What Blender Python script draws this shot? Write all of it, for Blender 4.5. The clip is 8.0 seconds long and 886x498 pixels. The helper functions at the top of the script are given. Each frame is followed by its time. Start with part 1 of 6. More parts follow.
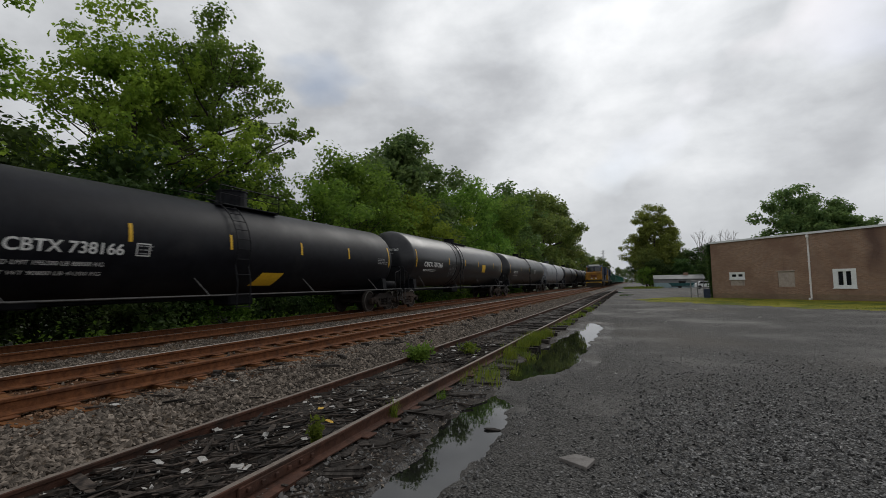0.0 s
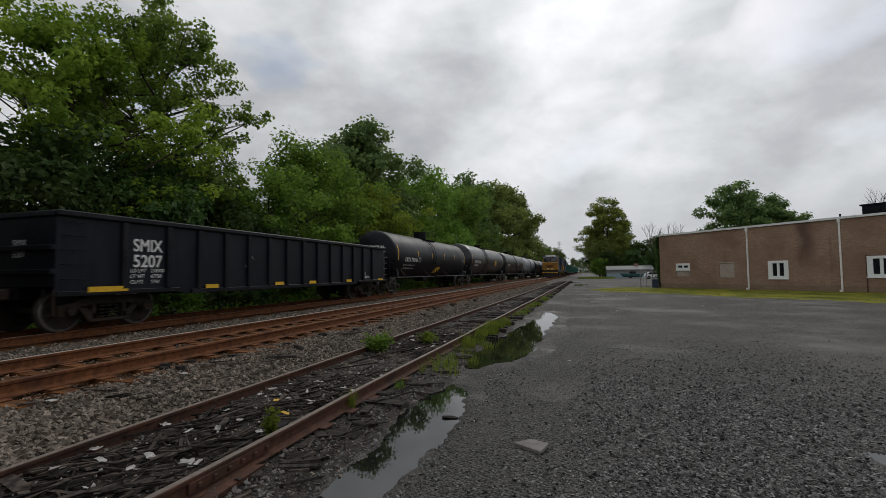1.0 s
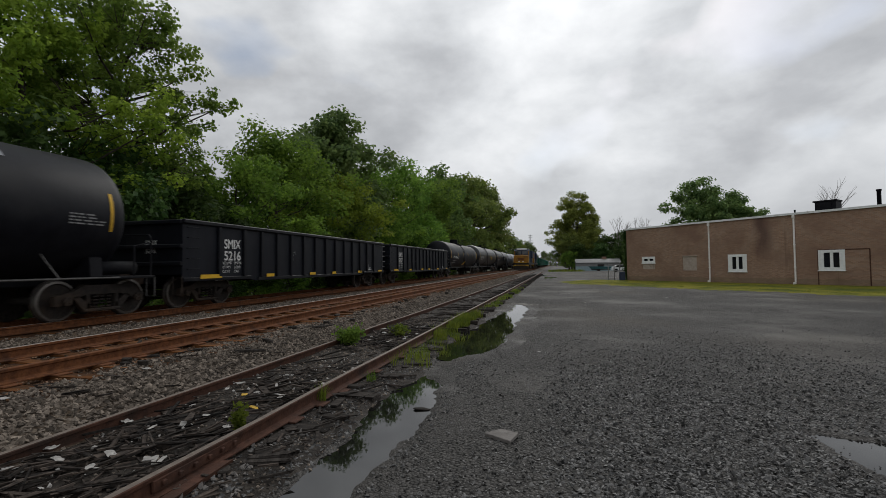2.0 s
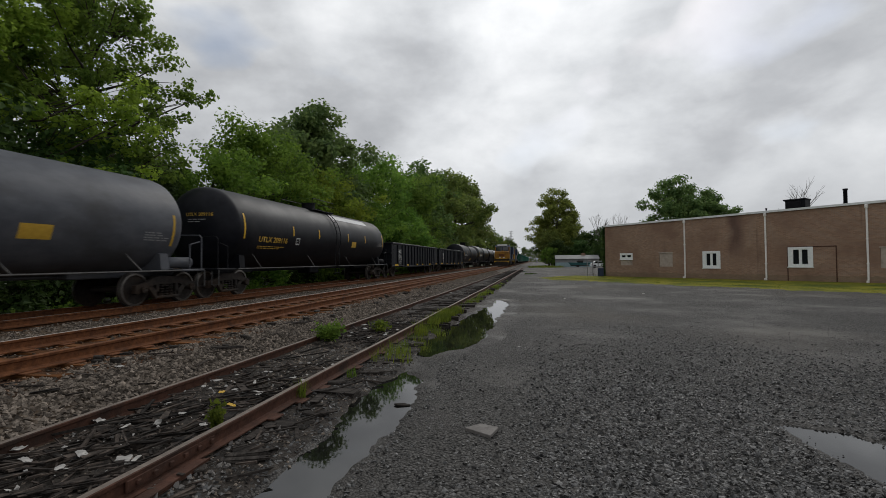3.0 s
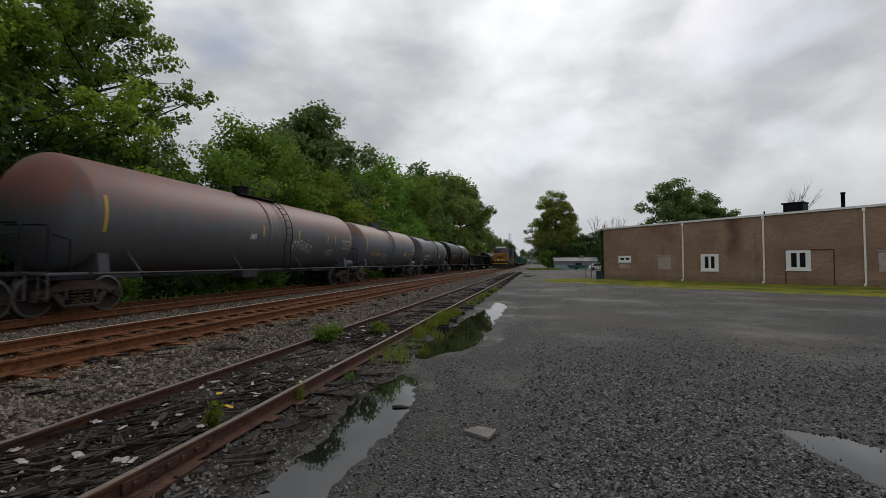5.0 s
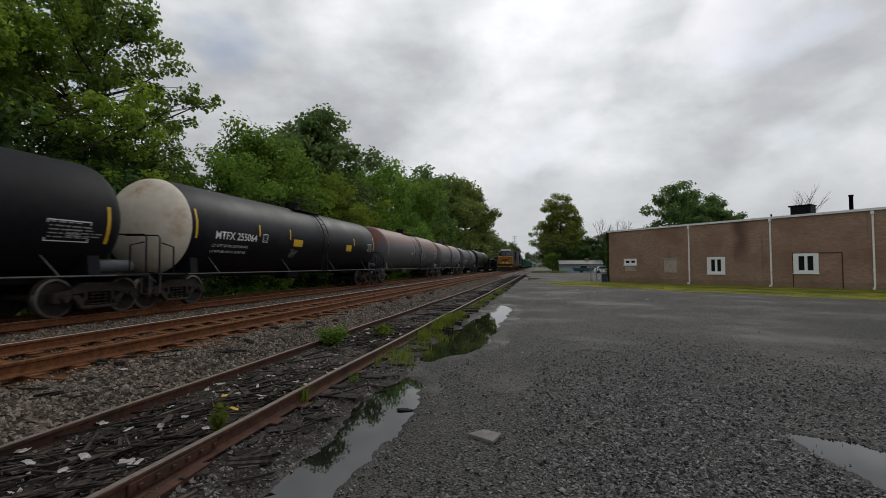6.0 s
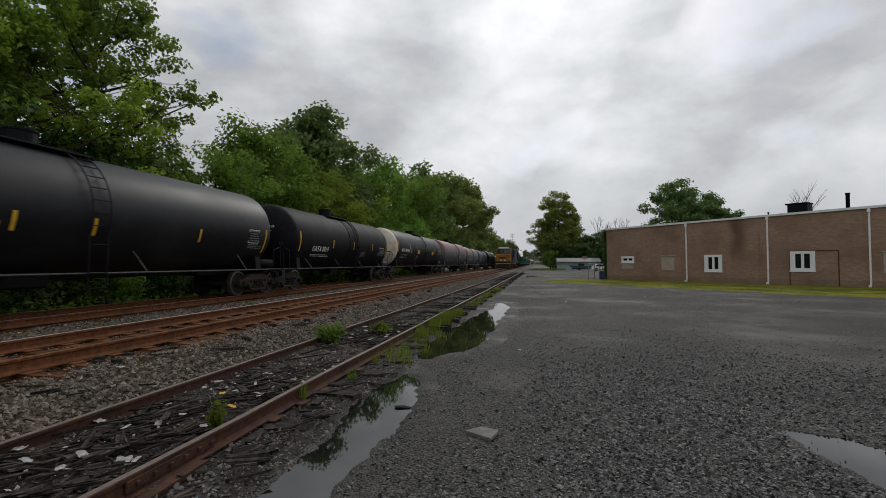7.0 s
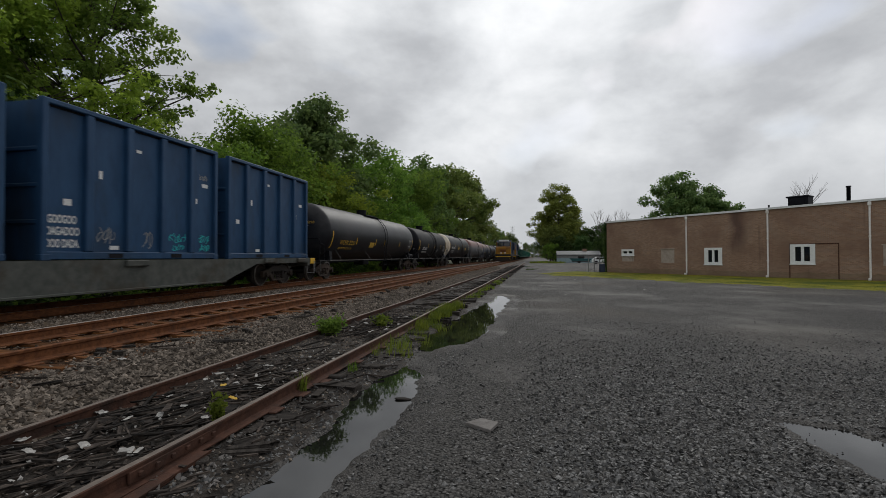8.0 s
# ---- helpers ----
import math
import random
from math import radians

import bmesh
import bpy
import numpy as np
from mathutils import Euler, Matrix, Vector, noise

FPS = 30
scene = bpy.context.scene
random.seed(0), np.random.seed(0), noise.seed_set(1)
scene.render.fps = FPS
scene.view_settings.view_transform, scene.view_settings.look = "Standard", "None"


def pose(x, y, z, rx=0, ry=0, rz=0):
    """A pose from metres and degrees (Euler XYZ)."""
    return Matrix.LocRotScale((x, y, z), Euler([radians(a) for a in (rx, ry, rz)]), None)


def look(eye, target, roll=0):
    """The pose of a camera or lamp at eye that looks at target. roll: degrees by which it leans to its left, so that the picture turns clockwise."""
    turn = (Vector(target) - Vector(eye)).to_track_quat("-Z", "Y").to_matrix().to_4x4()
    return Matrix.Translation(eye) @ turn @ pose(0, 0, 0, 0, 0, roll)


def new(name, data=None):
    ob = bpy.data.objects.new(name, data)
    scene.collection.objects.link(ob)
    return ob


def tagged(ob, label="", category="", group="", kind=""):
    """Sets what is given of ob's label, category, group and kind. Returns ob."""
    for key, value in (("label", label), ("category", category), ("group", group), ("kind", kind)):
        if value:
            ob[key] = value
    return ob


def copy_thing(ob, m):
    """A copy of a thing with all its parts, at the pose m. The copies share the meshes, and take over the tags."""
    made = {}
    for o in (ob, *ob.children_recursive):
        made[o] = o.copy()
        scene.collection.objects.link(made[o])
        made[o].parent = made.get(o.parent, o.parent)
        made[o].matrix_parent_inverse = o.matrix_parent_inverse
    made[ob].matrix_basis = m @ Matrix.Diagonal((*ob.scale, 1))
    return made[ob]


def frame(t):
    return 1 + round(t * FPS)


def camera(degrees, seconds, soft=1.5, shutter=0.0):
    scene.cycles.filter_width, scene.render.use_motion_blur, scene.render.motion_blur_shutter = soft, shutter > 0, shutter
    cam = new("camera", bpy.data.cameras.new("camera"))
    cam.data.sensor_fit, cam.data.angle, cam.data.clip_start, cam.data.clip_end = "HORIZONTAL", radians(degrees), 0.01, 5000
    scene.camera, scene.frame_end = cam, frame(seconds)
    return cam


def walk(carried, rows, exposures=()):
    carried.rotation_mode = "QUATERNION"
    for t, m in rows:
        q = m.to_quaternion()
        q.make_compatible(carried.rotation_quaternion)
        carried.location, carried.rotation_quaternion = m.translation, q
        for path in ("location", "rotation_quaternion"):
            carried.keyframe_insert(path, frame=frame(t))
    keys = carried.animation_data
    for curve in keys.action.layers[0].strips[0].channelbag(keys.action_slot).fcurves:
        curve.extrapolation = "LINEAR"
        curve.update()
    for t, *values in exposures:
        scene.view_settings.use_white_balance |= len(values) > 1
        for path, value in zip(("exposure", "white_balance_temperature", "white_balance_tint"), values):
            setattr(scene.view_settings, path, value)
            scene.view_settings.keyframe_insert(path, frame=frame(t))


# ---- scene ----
# ---- camera ----
cam = camera(87.6, 8.0, soft=0.8, shutter=0.1)
EYE = 1.70
PATH = [(0.0, 22.197, 4.324, .891), (0.5, 19.485, 3.71, .813), (1.0, 17.182, 2.997, .704), (1.5, 15.311, 2.479, .662),
        (2.8, 11.774, 1.557, .467), (3.0, 11.391, 1.502, .461), (3.5, 10.726, 1.355, .4), (4.0, 10.664, 1.397, .343),
        (4.5, 10.826, 1.522, .304), (6.0, 11.806, 2.091, .191), (6.5, 11.747, 2.093, .176), (7.0, 11.549, 1.788, .163),
        (7.5, 11.291, 1.218, .15), (8.0, 11.553, .886, .117)]
walk(cam, [(t, pose(0, 0, EYE, 90 + p, r, y)) for t, y, p, r in PATH])

# ---- world, sun, exposure ----
SUN_AZ, SUN_EL = 8.0, 36.0          # degrees: clockwise from the tracks' direction, and above the horizon
scene.view_settings.exposure = 0.05
world = bpy.data.worlds.new("overcast_sky")
scene.world = world
world.use_nodes = True


class Graph:
    """Short hand for node trees."""

    def __init__(self, tree):
        self.tree = tree
        tree.nodes.clear()

    def add(self, kind, props=None, **links):
        n = self.tree.nodes.new("ShaderNode" + kind)
        for k, v in (props or {}).items():
            if k in ("operation", "blend_type", "data_type", "sky_type", "sun_disc", "sun_elevation", "sun_rotation", "noise_dimensions", "feature", "distance", "air_density", "dust_density", "invert"):
                if k == "operation": n.operation = v
                elif k == "blend_type": n.blend_type = v
                elif k == "data_type": n.data_type = v
                elif k == "sky_type": n.sky_type = v
                elif k == "sun_disc": n.sun_disc = v
                elif k == "sun_elevation": n.sun_elevation = v
                elif k == "sun_rotation": n.sun_rotation = v
                elif k == "noise_dimensions": n.noise_dimensions = v
                elif k == "feature": n.feature = v
                elif k == "distance": n.distance = v
                elif k == "air_density": n.air_density = v
                elif k == "dust_density": n.dust_density = v
                elif k == "invert": n.invert = v
        for k, v in links.items():
            self.put(n, k, v)
        return n

    def put(self, n, key, v):
        key = int(key[1:]) if key[0] == "i" and key[1:].isdigit() else key.replace("_", " ")
        s = n.inputs[key]
        if isinstance(v, bpy.types.NodeSocket):
            self.tree.links.new(v, s)
        elif isinstance(v, bpy.types.Node):
            self.tree.links.new(v.outputs[0], s)
        else:
            s.default_value = v

    def math(self, op, a, b=0.0, c=0.0):
        return self.add("Math", {"operation": op}, i0=a, i1=b, i2=c).outputs[0]

    def mix(self, f, a, b, kind="MIX"):
        n = self.add("Mix", {"data_type": "RGBA", "blend_type": kind})
        self.put(n, "i0", f), self.put(n, "i6", a), self.put(n, "i7", b)
        return n.outputs[2]

    def noise(self, vec, scale, detail=4.0, rough=0.55):
        return self.add("TexNoise", None, Vector=vec, Scale=scale, Detail=detail, Roughness=rough).outputs[0]

    def ramp(self, f, stops):
        n = self.add("ValToRGB", None, Fac=f)
        e = n.color_ramp.elements
        while len(e) < len(stops):
            e.new(0.5)
        for el, (p, c) in zip(e, stops):
            el.position, el.color = p, (c if len(c) == 4 else (*c, 1))
        return n.outputs[0]


g = Graph(world.node_tree)
way = g.add("TexCoord").outputs["Generated"]
sep = g.add("SeparateXYZ", None, Vector=way)
flat = g.add("Mapping", None, Vector=way, Location=(5.1, 2.7, 3.4), Scale=(1.0, 1.0, 1.7)).outputs[0]
big = g.add("TexNoise", None, Vector=flat, Scale=1.9, Detail=3.0, Roughness=.45, Distortion=.15).outputs[0]
mid = g.add("TexNoise", None, Vector=flat, Scale=4.8, Detail=7.0, Roughness=.54, Distortion=.1).outputs[0]
cover = g.math("ADD", g.math("MULTIPLY", big, 0.58), g.math("MULTIPLY", mid, 0.52))
cloud = g.ramp(cover, [(0.33, (.37, .385, .41)), (0.45, (.50, .515, .54)), (0.56, (.68, .70, .725)), (0.70, (.90, .915, .935))])
low = g.math("MULTIPLY", g.math("SUBTRACT", 1.0, g.math("MINIMUM", g.math("MULTIPLY", g.math("ABSOLUTE", sep.outputs[2]), 5.0), 1.0)), 0.80)
cloud = g.mix(low, cloud, (.45, .465, .485, 1))
# brighter towards the veiled sun, plus an unseen lift opposite it as fill light
sun_way = Vector((math.sin(radians(SUN_AZ)) * math.cos(radians(SUN_EL)), math.cos(radians(SUN_AZ)) * math.cos(radians(SUN_EL)), math.sin(radians(SUN_EL))))
dot = g.add("VectorMath", {"operation": "DOT_PRODUCT"}, i0=way, i1=tuple(sun_way)).outputs["Value"]
glow = g.math("ADD", g.math("ADD", 0.84, g.math("MULTIPLY", g.math("MAXIMUM", g.math("MULTIPLY", dot, -1.0), 0.0), 0.22)), g.math("MULTIPLY", g.math("POWER", g.math("MAXIMUM", dot, 0.0), 4.0), 0.25))
scaled = g.add("VectorMath", {"operation": "SCALE"}, i0=cloud, Scale=glow).outputs[0]
sky = g.add("TexSky", {"sky_type": "NISHITA", "sun_disc": False, "sun_elevation": radians(SUN_EL), "sun_rotation": radians(SUN_AZ)})
blue = g.add("VectorMath", {"operation": "SCALE"}, i0=sky.outputs[0], Scale=0.09).outputs[0]
gap = g.ramp(g.noise(flat, 3.4, 3.0, 0.4), [(0.57, (0, 0, 0)), (0.66, (.55, .55, .55))])
air = g.mix(gap, scaled, blue)
back = g.add("Background", None, Color=air, Strength=1.0)
g.add("OutputWorld", None, Surface=back)

sun = new("sun", bpy.data.lights.new("sun", "SUN"))
sun.data.energy, sun.data.angle, sun.data.color = 0.7, radians(25), (1.0, .97, .92)
sun.matrix_world = look((0, 0, 60), Vector((0, 0, 60)) - sun_way)


# ---- materials ----
def material(name, a, b, scale=6.0, rough=0.6, metal=0.0, bump=0.2, bump_scale=None, dirt=None, dirt_at=0.6, dirt_scale=1.2, spread=0.0, island=0.0, stretch=(1, 1, 1), rough_var=0.15, spec=0.28, depth=0.02, coords="Object"):
    """A weathered surface: two base colours mixed by grain, broad stains of a third, roughness that varies and fine relief."""
    m = bpy.data.materials.new(name)
    m.use_nodes = True
    g = Graph(m.node_tree)
    vec = g.add("TexCoord").outputs[coords]
    vec = g.add("Mapping", None, Vector=vec, Scale=stretch).outputs[0]
    fine = g.noise(vec, scale, 6.0, 0.6)
    broad = g.noise(vec, dirt_scale, 5.0, 0.6)
    col = g.mix(g.ramp(fine, [(0.35, (0, 0, 0)), (0.65, (1, 1, 1))]), (*a, 1), (*b, 1))
    if dirt:
        col = g.mix(g.ramp(broad, [(dirt_at - 0.08, (0, 0, 0)), (dirt_at + 0.12, (1, 1, 1))]), col, (*dirt, 1))
    if spread or island:
        r = g.add("ObjectInfo").outputs["Random"] if spread else g.add("NewGeometry").outputs["Random Per Island"]
        k = spread or island
        val = g.math("ADD", 1.0 - k, g.math("MULTIPLY", r, 2 * k))
        hs = g.add("HueSaturation", None, Value=val, Color=col)
        col = hs.outputs[0]
    p = g.add("BsdfPrincipled", None, Base_Color=col, Metallic=metal)
    g.put(p, "Specular_IOR_Level", spec)
    g.put(p, "Roughness", g.math("ADD", rough - rough_var / 2, g.math("MULTIPLY", broad, rough_var)))
    if bump:
        h = g.noise(vec, bump_scale or scale * 2, 5.0, 0.6)
        g.put(p, "Normal", g.add("Bump", None, Strength=bump, Distance=depth, Height=h).outputs[0])
    g.add("OutputMaterial", None, Surface=p)
    return m


def leaf_material(name, a, b, trans=0.35):
    m = bpy.data.materials.new(name)
    m.use_nodes = True
    g = Graph(m.node_tree)
    r = g.add("NewGeometry").outputs["Random Per Island"]
    o = g.add("ObjectInfo").outputs["Random"]
    col = g.mix(r, (*a, 1), (*b, 1))
    spray = g.noise(g.add("TexCoord").outputs["Object"], .85, 3.0, .6)      # whole sprays of younger and older leaves
    col = g.mix(g.ramp(spray, [(.40, (0, 0, 0)), (.62, (.75, .75, .75))]), g.mix(.45, col, (a[0] * .55, a[1] * .6, a[2] * .7, 1)), (b[0] * 1.15, b[1] * 1.08, b[2], 1))
    col = g.add("HueSaturation", None, Hue=g.math("ADD", 0.485, g.math("MULTIPLY", o, 0.03)), Value=g.math("ADD", 0.8, g.math("MULTIPLY", o, 0.4)), Color=col).outputs[0]
    p = g.add("BsdfPrincipled", None, Base_Color=col, Roughness=0.6)
    g.put(p, "Specular_IOR_Level", .18)
    t = g.add("BsdfTranslucent", None, Color=col)
    s = g.add("MixShader", None, Fac=trans, i1=p.outputs[0], i2=t.outputs[0])
    g.add("OutputMaterial", None, Surface=s)
    return m


def gravel_material(name, dark, a, b, cell, rough, spec, patch, patch_scale, gap=.5, relief=1.0):
    """Packed chips: cells of their own brightness, the shade of the gaps painted dark, and patches where mud has filled
    them.
    """
    m = bpy.data.materials.new(name)
    m.use_nodes = True
    g = Graph(m.node_tree)
    vec = g.add("TexCoord").outputs["Object"]
    warp = g.add("TexNoise", None, Vector=vec, Scale=cell * .5, Detail=2.0).outputs["Color"]
    moved = g.add("VectorMath", {"operation": "MULTIPLY_ADD"}, i0=warp, i1=(.6 / cell, .6 / cell, .6 / cell), i2=vec).outputs[0]
    cells = g.add("TexVoronoi", {"feature": "F1"}, Vector=moved, Scale=cell)
    small = g.add("TexVoronoi", {"feature": "F1"}, Vector=moved, Scale=cell * 2.1)
    tone = g.add("SeparateColor", None, Color=cells.outputs["Color"]).outputs[0]
    tone2 = g.add("SeparateColor", None, Color=small.outputs["Color"]).outputs[1]
    body = g.mix(g.math("POWER", g.math("ADD", g.math("MULTIPLY", tone, .6), g.math("MULTIPLY", tone2, .4)), 1.6), (*a, 1), (*b, 1))
    # shade between the chips, painted dark towards each cell's edge
    gap_shade = g.ramp(cells.outputs["Distance"], [(gap, (0, 0, 0)), (min(gap + .3, .98), (1, 1, 1))])
    col = g.mix(gap_shade, body, (*dark, 1))
    broad = g.noise(vec, patch_scale, 5.0, .6)
    fill = g.ramp(broad, [(.50, (0, 0, 0)), (.66, (.75, .75, .75))])
    col = g.mix(fill, col, (*patch, 1))
    hue = g.noise(vec, patch_scale * .37, 3.0, .5)
    col = g.mix(g.ramp(hue, [(.52, (0, 0, 0)), (.75, (.5, .5, .5))]), col, (patch[0] * 1.25, patch[1] * 1.12, patch[2] * .92, 1))
    p = g.add("BsdfPrincipled", None, Base_Color=col)
    g.put(p, "Specular_IOR_Level", spec)
    g.put(p, "Roughness", g.math("SUBTRACT", rough + .1, g.math("MULTIPLY", broad, .35)))
    h = g.math("SUBTRACT", g.math("MULTIPLY", tone, .7), g.math("MULTIPLY", cells.outputs["Distance"], 1.3))
    h = g.math("MULTIPLY", h, g.math("SUBTRACT", 1.0, g.add("SeparateColor", None, Color=fill).outputs[0]))
    g.put(p, "Normal", g.add("Bump", None, Strength=relief, Distance=.6 / cell, Height=h).outputs[0])
    g.add("OutputMaterial", None, Surface=p)
    return m


ASPHALT = gravel_material("wet_gravelly_asphalt", (.013, .012, .011), (.044, .042, .039), (.155, .147, .138), 34, .78, .10, (.108, .100, .091), .26)
BED = gravel_material("dark_gravel_bed", (.010, .010, .009), (.036, .034, .032), (.125, .119, .111), 32, .76, .11, (.080, .075, .069), .4)
# the pale patch colour carries both silt and painted wet sheen
WET = gravel_material("silty_asphalt_with_sheen", (.012, .011, .010), (.034, .031, .028), (.120, .112, .104), 46, .66, .14, (.082, .076, .070), .9)
BALLAST = gravel_material("ballast_bed", (.012, .009, .007), (.052, .042, .034), (.190, .160, .130), 21, .85, .12, (.105, .078, .056), .6, .45)
RUST_BED = material("rust_stained_ballast_bed", (.060, .030, .016), (.115, .055, .026), 12, .9, bump=1, bump_scale=18, dirt=(.035, .024, .017), dirt_at=.55, dirt_scale=.9, depth=.05, spec=.1)
MUD = material("dark_wet_mud", (.017, .014, .012), (.060, .051, .043), 9, .70, bump=1, bump_scale=22, rough_var=.5, depth=.04, spec=.12)
VERGE = material("weedy_soil", (.03, .035, .016), (.06, .07, .03), 3, .9, bump=.8, bump_scale=8, depth=.06)
STONE = material("ballast_stone", (.082, .067, .054), (.205, .170, .138), 18, .85, bump=.3, island=.65, spec=.15)
RUSTY_STONE = material("rust_stained_stone", (.17, .085, .04), (.22, .14, .09), 18, .8, bump=.3, island=.45)
CHIP = material("dark_gravel_chip", (.058, .056, .053), (.175, .169, .161), 30, .5, bump=.2, island=.5, spec=.35)
SLATE = material("dark_slate_chip", (.040, .040, .040), (.125, .121, .116), 26, .5, bump=.25, island=.55, spec=.3)
RUST = material("rusty_rail_steel", (.100, .036, .014), (.190, .074, .028), 12, .8, .2, .35, 30, dirt=(.05, .025, .016), dirt_scale=2.0)
RUST_DARK = material("dark_rusty_rail_steel", (.058, .027, .018), (.104, .047, .030), 12, .8, .2, .35, 30, dirt=(.036, .023, .018), dirt_scale=2.0)
# worn head whose bright sheen is painted in as a pale, barely metallic colour
SHINE = material("worn_rail_head_sheen", (.40, .35, .31), (.52, .46, .41), 20, .5, .35, .05)
OLD_HEAD = material("dull_worn_rail_head", (.15, .12, .10), (.22, .18, .15), 16, .6, .3, .1)
TIE = material("rust_stained_timber", (.046, .026, .015), (.110, .050, .022), 7, .9, bump=.6, bump_scale=16, dirt=(.165, .066, .022), dirt_at=.5, dirt_scale=1.4, spread=.35, stretch=(.4, 3, 3), spec=.1)
TIE_OLD = material("rotten_grey_timber", (.018, .015, .013), (.055, .047, .041), 8, .9, bump=.8, bump_scale=14, spread=.4, stretch=(.4, 3, 3), spec=.15)
SPLINTER = material("weathered_wood_splinter", (.009, .007, .006), (.068, .053, .043), 12, .8, bump=.5, island=.85, spec=.2)
WATER = material("still_puddle_water", (.008, .008, .007), (.011, .011, .010), 1, .02, bump=.012, bump_scale=5, rough_var=.02, spec=.5)
BLACK = material("black_tank_paint", (.0048, .0052, .0078), (.0088, .0096, .0132), 4, .48, bump=.05, dirt=(.019, .019, .021), dirt_at=.60, dirt_scale=.8, rough_var=.3, spec=.15)
BLACK_MATT = material("dull_black_paint", (.0050, .0052, .0070), (.0090, .0093, .0120), 5, .6, bump=.06, dirt=(.020, .019, .019), dirt_at=.66, dirt_scale=1.0, spec=.12)
BLACK_GLOSS = material("glossy_black_tank_paint", (.0090, .0095, .0120), (.0150, .0155, .0185), 4, .34, bump=.04, dirt=(.034, .033, .034), dirt_at=.54, dirt_scale=.8, rough_var=.22, stretch=(1, .5, 1), spec=.42)
BLACK_SATIN = material("satin_black_tank_paint", (.0080, .0086, .0112), (.0130, .0138, .0170), 4, .45, bump=.04, dirt=(.030, .029, .030), dirt_at=.56, dirt_scale=.8, rough_var=.22, stretch=(1, .5, 1), spec=.24)
BLACK_DUST = material("dusty_black_side_sheet", (.0070, .0080, .0120), (.0120, .0135, .0185), 4, .46, bump=.08, bump_scale=3, dirt=(.016, .017, .021), dirt_at=.60, dirt_scale=.8, rough_var=.25, stretch=(1, 1, .3), spec=.14)
GREY = material("grey_tank_paint", (.062, .066, .077), (.096, .100, .112), 3, .5, bump=.04, dirt=(.046, .045, .046), dirt_at=.58, dirt_scale=.7, rough_var=.25, stretch=(1, .5, 1), spec=.2)
PALE_GREY = material("pale_grey_tank_paint", (.24, .25, .27), (.31, .32, .34), 3, .42, bump=.04, dirt=(.15, .14, .135), dirt_at=.6, dirt_scale=.7)
CREAM = material("cream_head_paint", (.60, .53, .43), (.68, .61, .50), 4, .5, bump=.04, dirt=(.36, .22, .11), dirt_at=.64, dirt_scale=.9)
STEEL_DARK = material("grimy_cast_steel", (.016, .013, .012), (.036, .029, .024), 10, .75, .2, .3, 24, dirt=(.050, .032, .021), dirt_at=.6)
STEEL_BROWN = material("rust_dusted_cast_steel", (.045, .031, .024), (.080, .056, .042), 10, .8, .15, .3, 24, dirt=(.036, .027, .023), dirt_at=.55)
TREAD = material("bright_wheel_tread", (.13, .12, .11), (.20, .185, .17), 10, .4, .8, .03)
WHITE = material("white_stencil_paint", (.62, .62, .60), (.74, .74, .72), 12, .6, bump=.02)
GREY_INK = material("faded_stencil_paint", (.20, .20, .20), (.30, .30, .30), 14, .65, bump=.02)
YELLOW = material("yellow_reflective_sheet", (.62, .36, .020), (.72, .44, .03), 10, .45, bump=.03, dirt=(.34, .20, .03), dirt_at=.63)
OLD_YELLOW = material("faded_yellow_paint", (.46, .28, .035), (.58, .36, .05), 10, .6, bump=.03)
TEAL_INK = material("teal_spray_paint", (.02, .36, .38), (.04, .46, .47), 9, .6, bump=.02)
BLUE = material("dark_blue_container_paint", (.015, .048, .108), (.025, .071, .150), 3, .5, bump=.06, dirt=(.022, .040, .068), dirt_at=.6, dirt_scale=1.0, stretch=(1, 1, .4), spec=.2)
GREEN = material("green_wagon_paint", (.008, .085, .055), (.012, .110, .070), 3, .55, bump=.05, dirt=(.02, .07, .05), dirt_at=.6, spec=.2)
DECK = material("grey_green_flatcar_paint", (.055, .060, .054), (.095, .098, .088), 4, .7, bump=.06, dirt=(.055, .044, .032), dirt_at=.6, spec=.2)
LOCO_YELLOW = material("yellow_locomotive_paint", (.25, .115, .013), (.31, .145, .018), 4, .6, bump=.03, dirt=(.13, .065, .018), dirt_at=.54, dirt_scale=.9, spec=.2)
LOCO_BLUE = material("dark_blue_locomotive_paint", (.014, .022, .045), (.022, .032, .06), 4, .45, bump=.03)
GLASS = material("dark_window_glass", (.012, .014, .016), (.018, .02, .022), 2, .06, bump=0, rough_var=.03, spec=.8)
TRIM = material("white_window_paint", (.72, .73, .73), (.80, .81, .80), 8, .5, bump=.03, dirt=(.58, .57, .55), dirt_at=.66)
PIPE = material("white_downpipe", (.74, .71, .68), (.82, .79, .76), 8, .45, bump=.03, dirt=(.48, .38, .31), dirt_at=.66)
FASCIA = material("pale_metal_roof_edge", (.66, .67, .67), (.74, .75, .74), 3, .45, .0, bump=.03, dirt=(.5, .48, .45), dirt_at=.62)
BOARD = material("weathered_beige_board", (.36, .30, .255), (.43, .365, .315), 5, .7, bump=.1, dirt=(.2, .16, .14), dirt_at=.6)
ROOF = material("grey_roof_felt", (.10, .10, .10), (.16, .16, .155), 4, .8, bump=.3)
BARK = material("tree_bark", (.040, .032, .026), (.085, .070, .056), 8, .9, bump=.8, bump_scale=14, stretch=(1, 1, .3))
PALE_WOOD = material("bare_dead_branch", (.13, .115, .10), (.19, .17, .15), 8, .85, bump=.3)
LEAF = leaf_material("broad_leaf_foliage", (.090, .172, .028), (.220, .345, .060), .60)
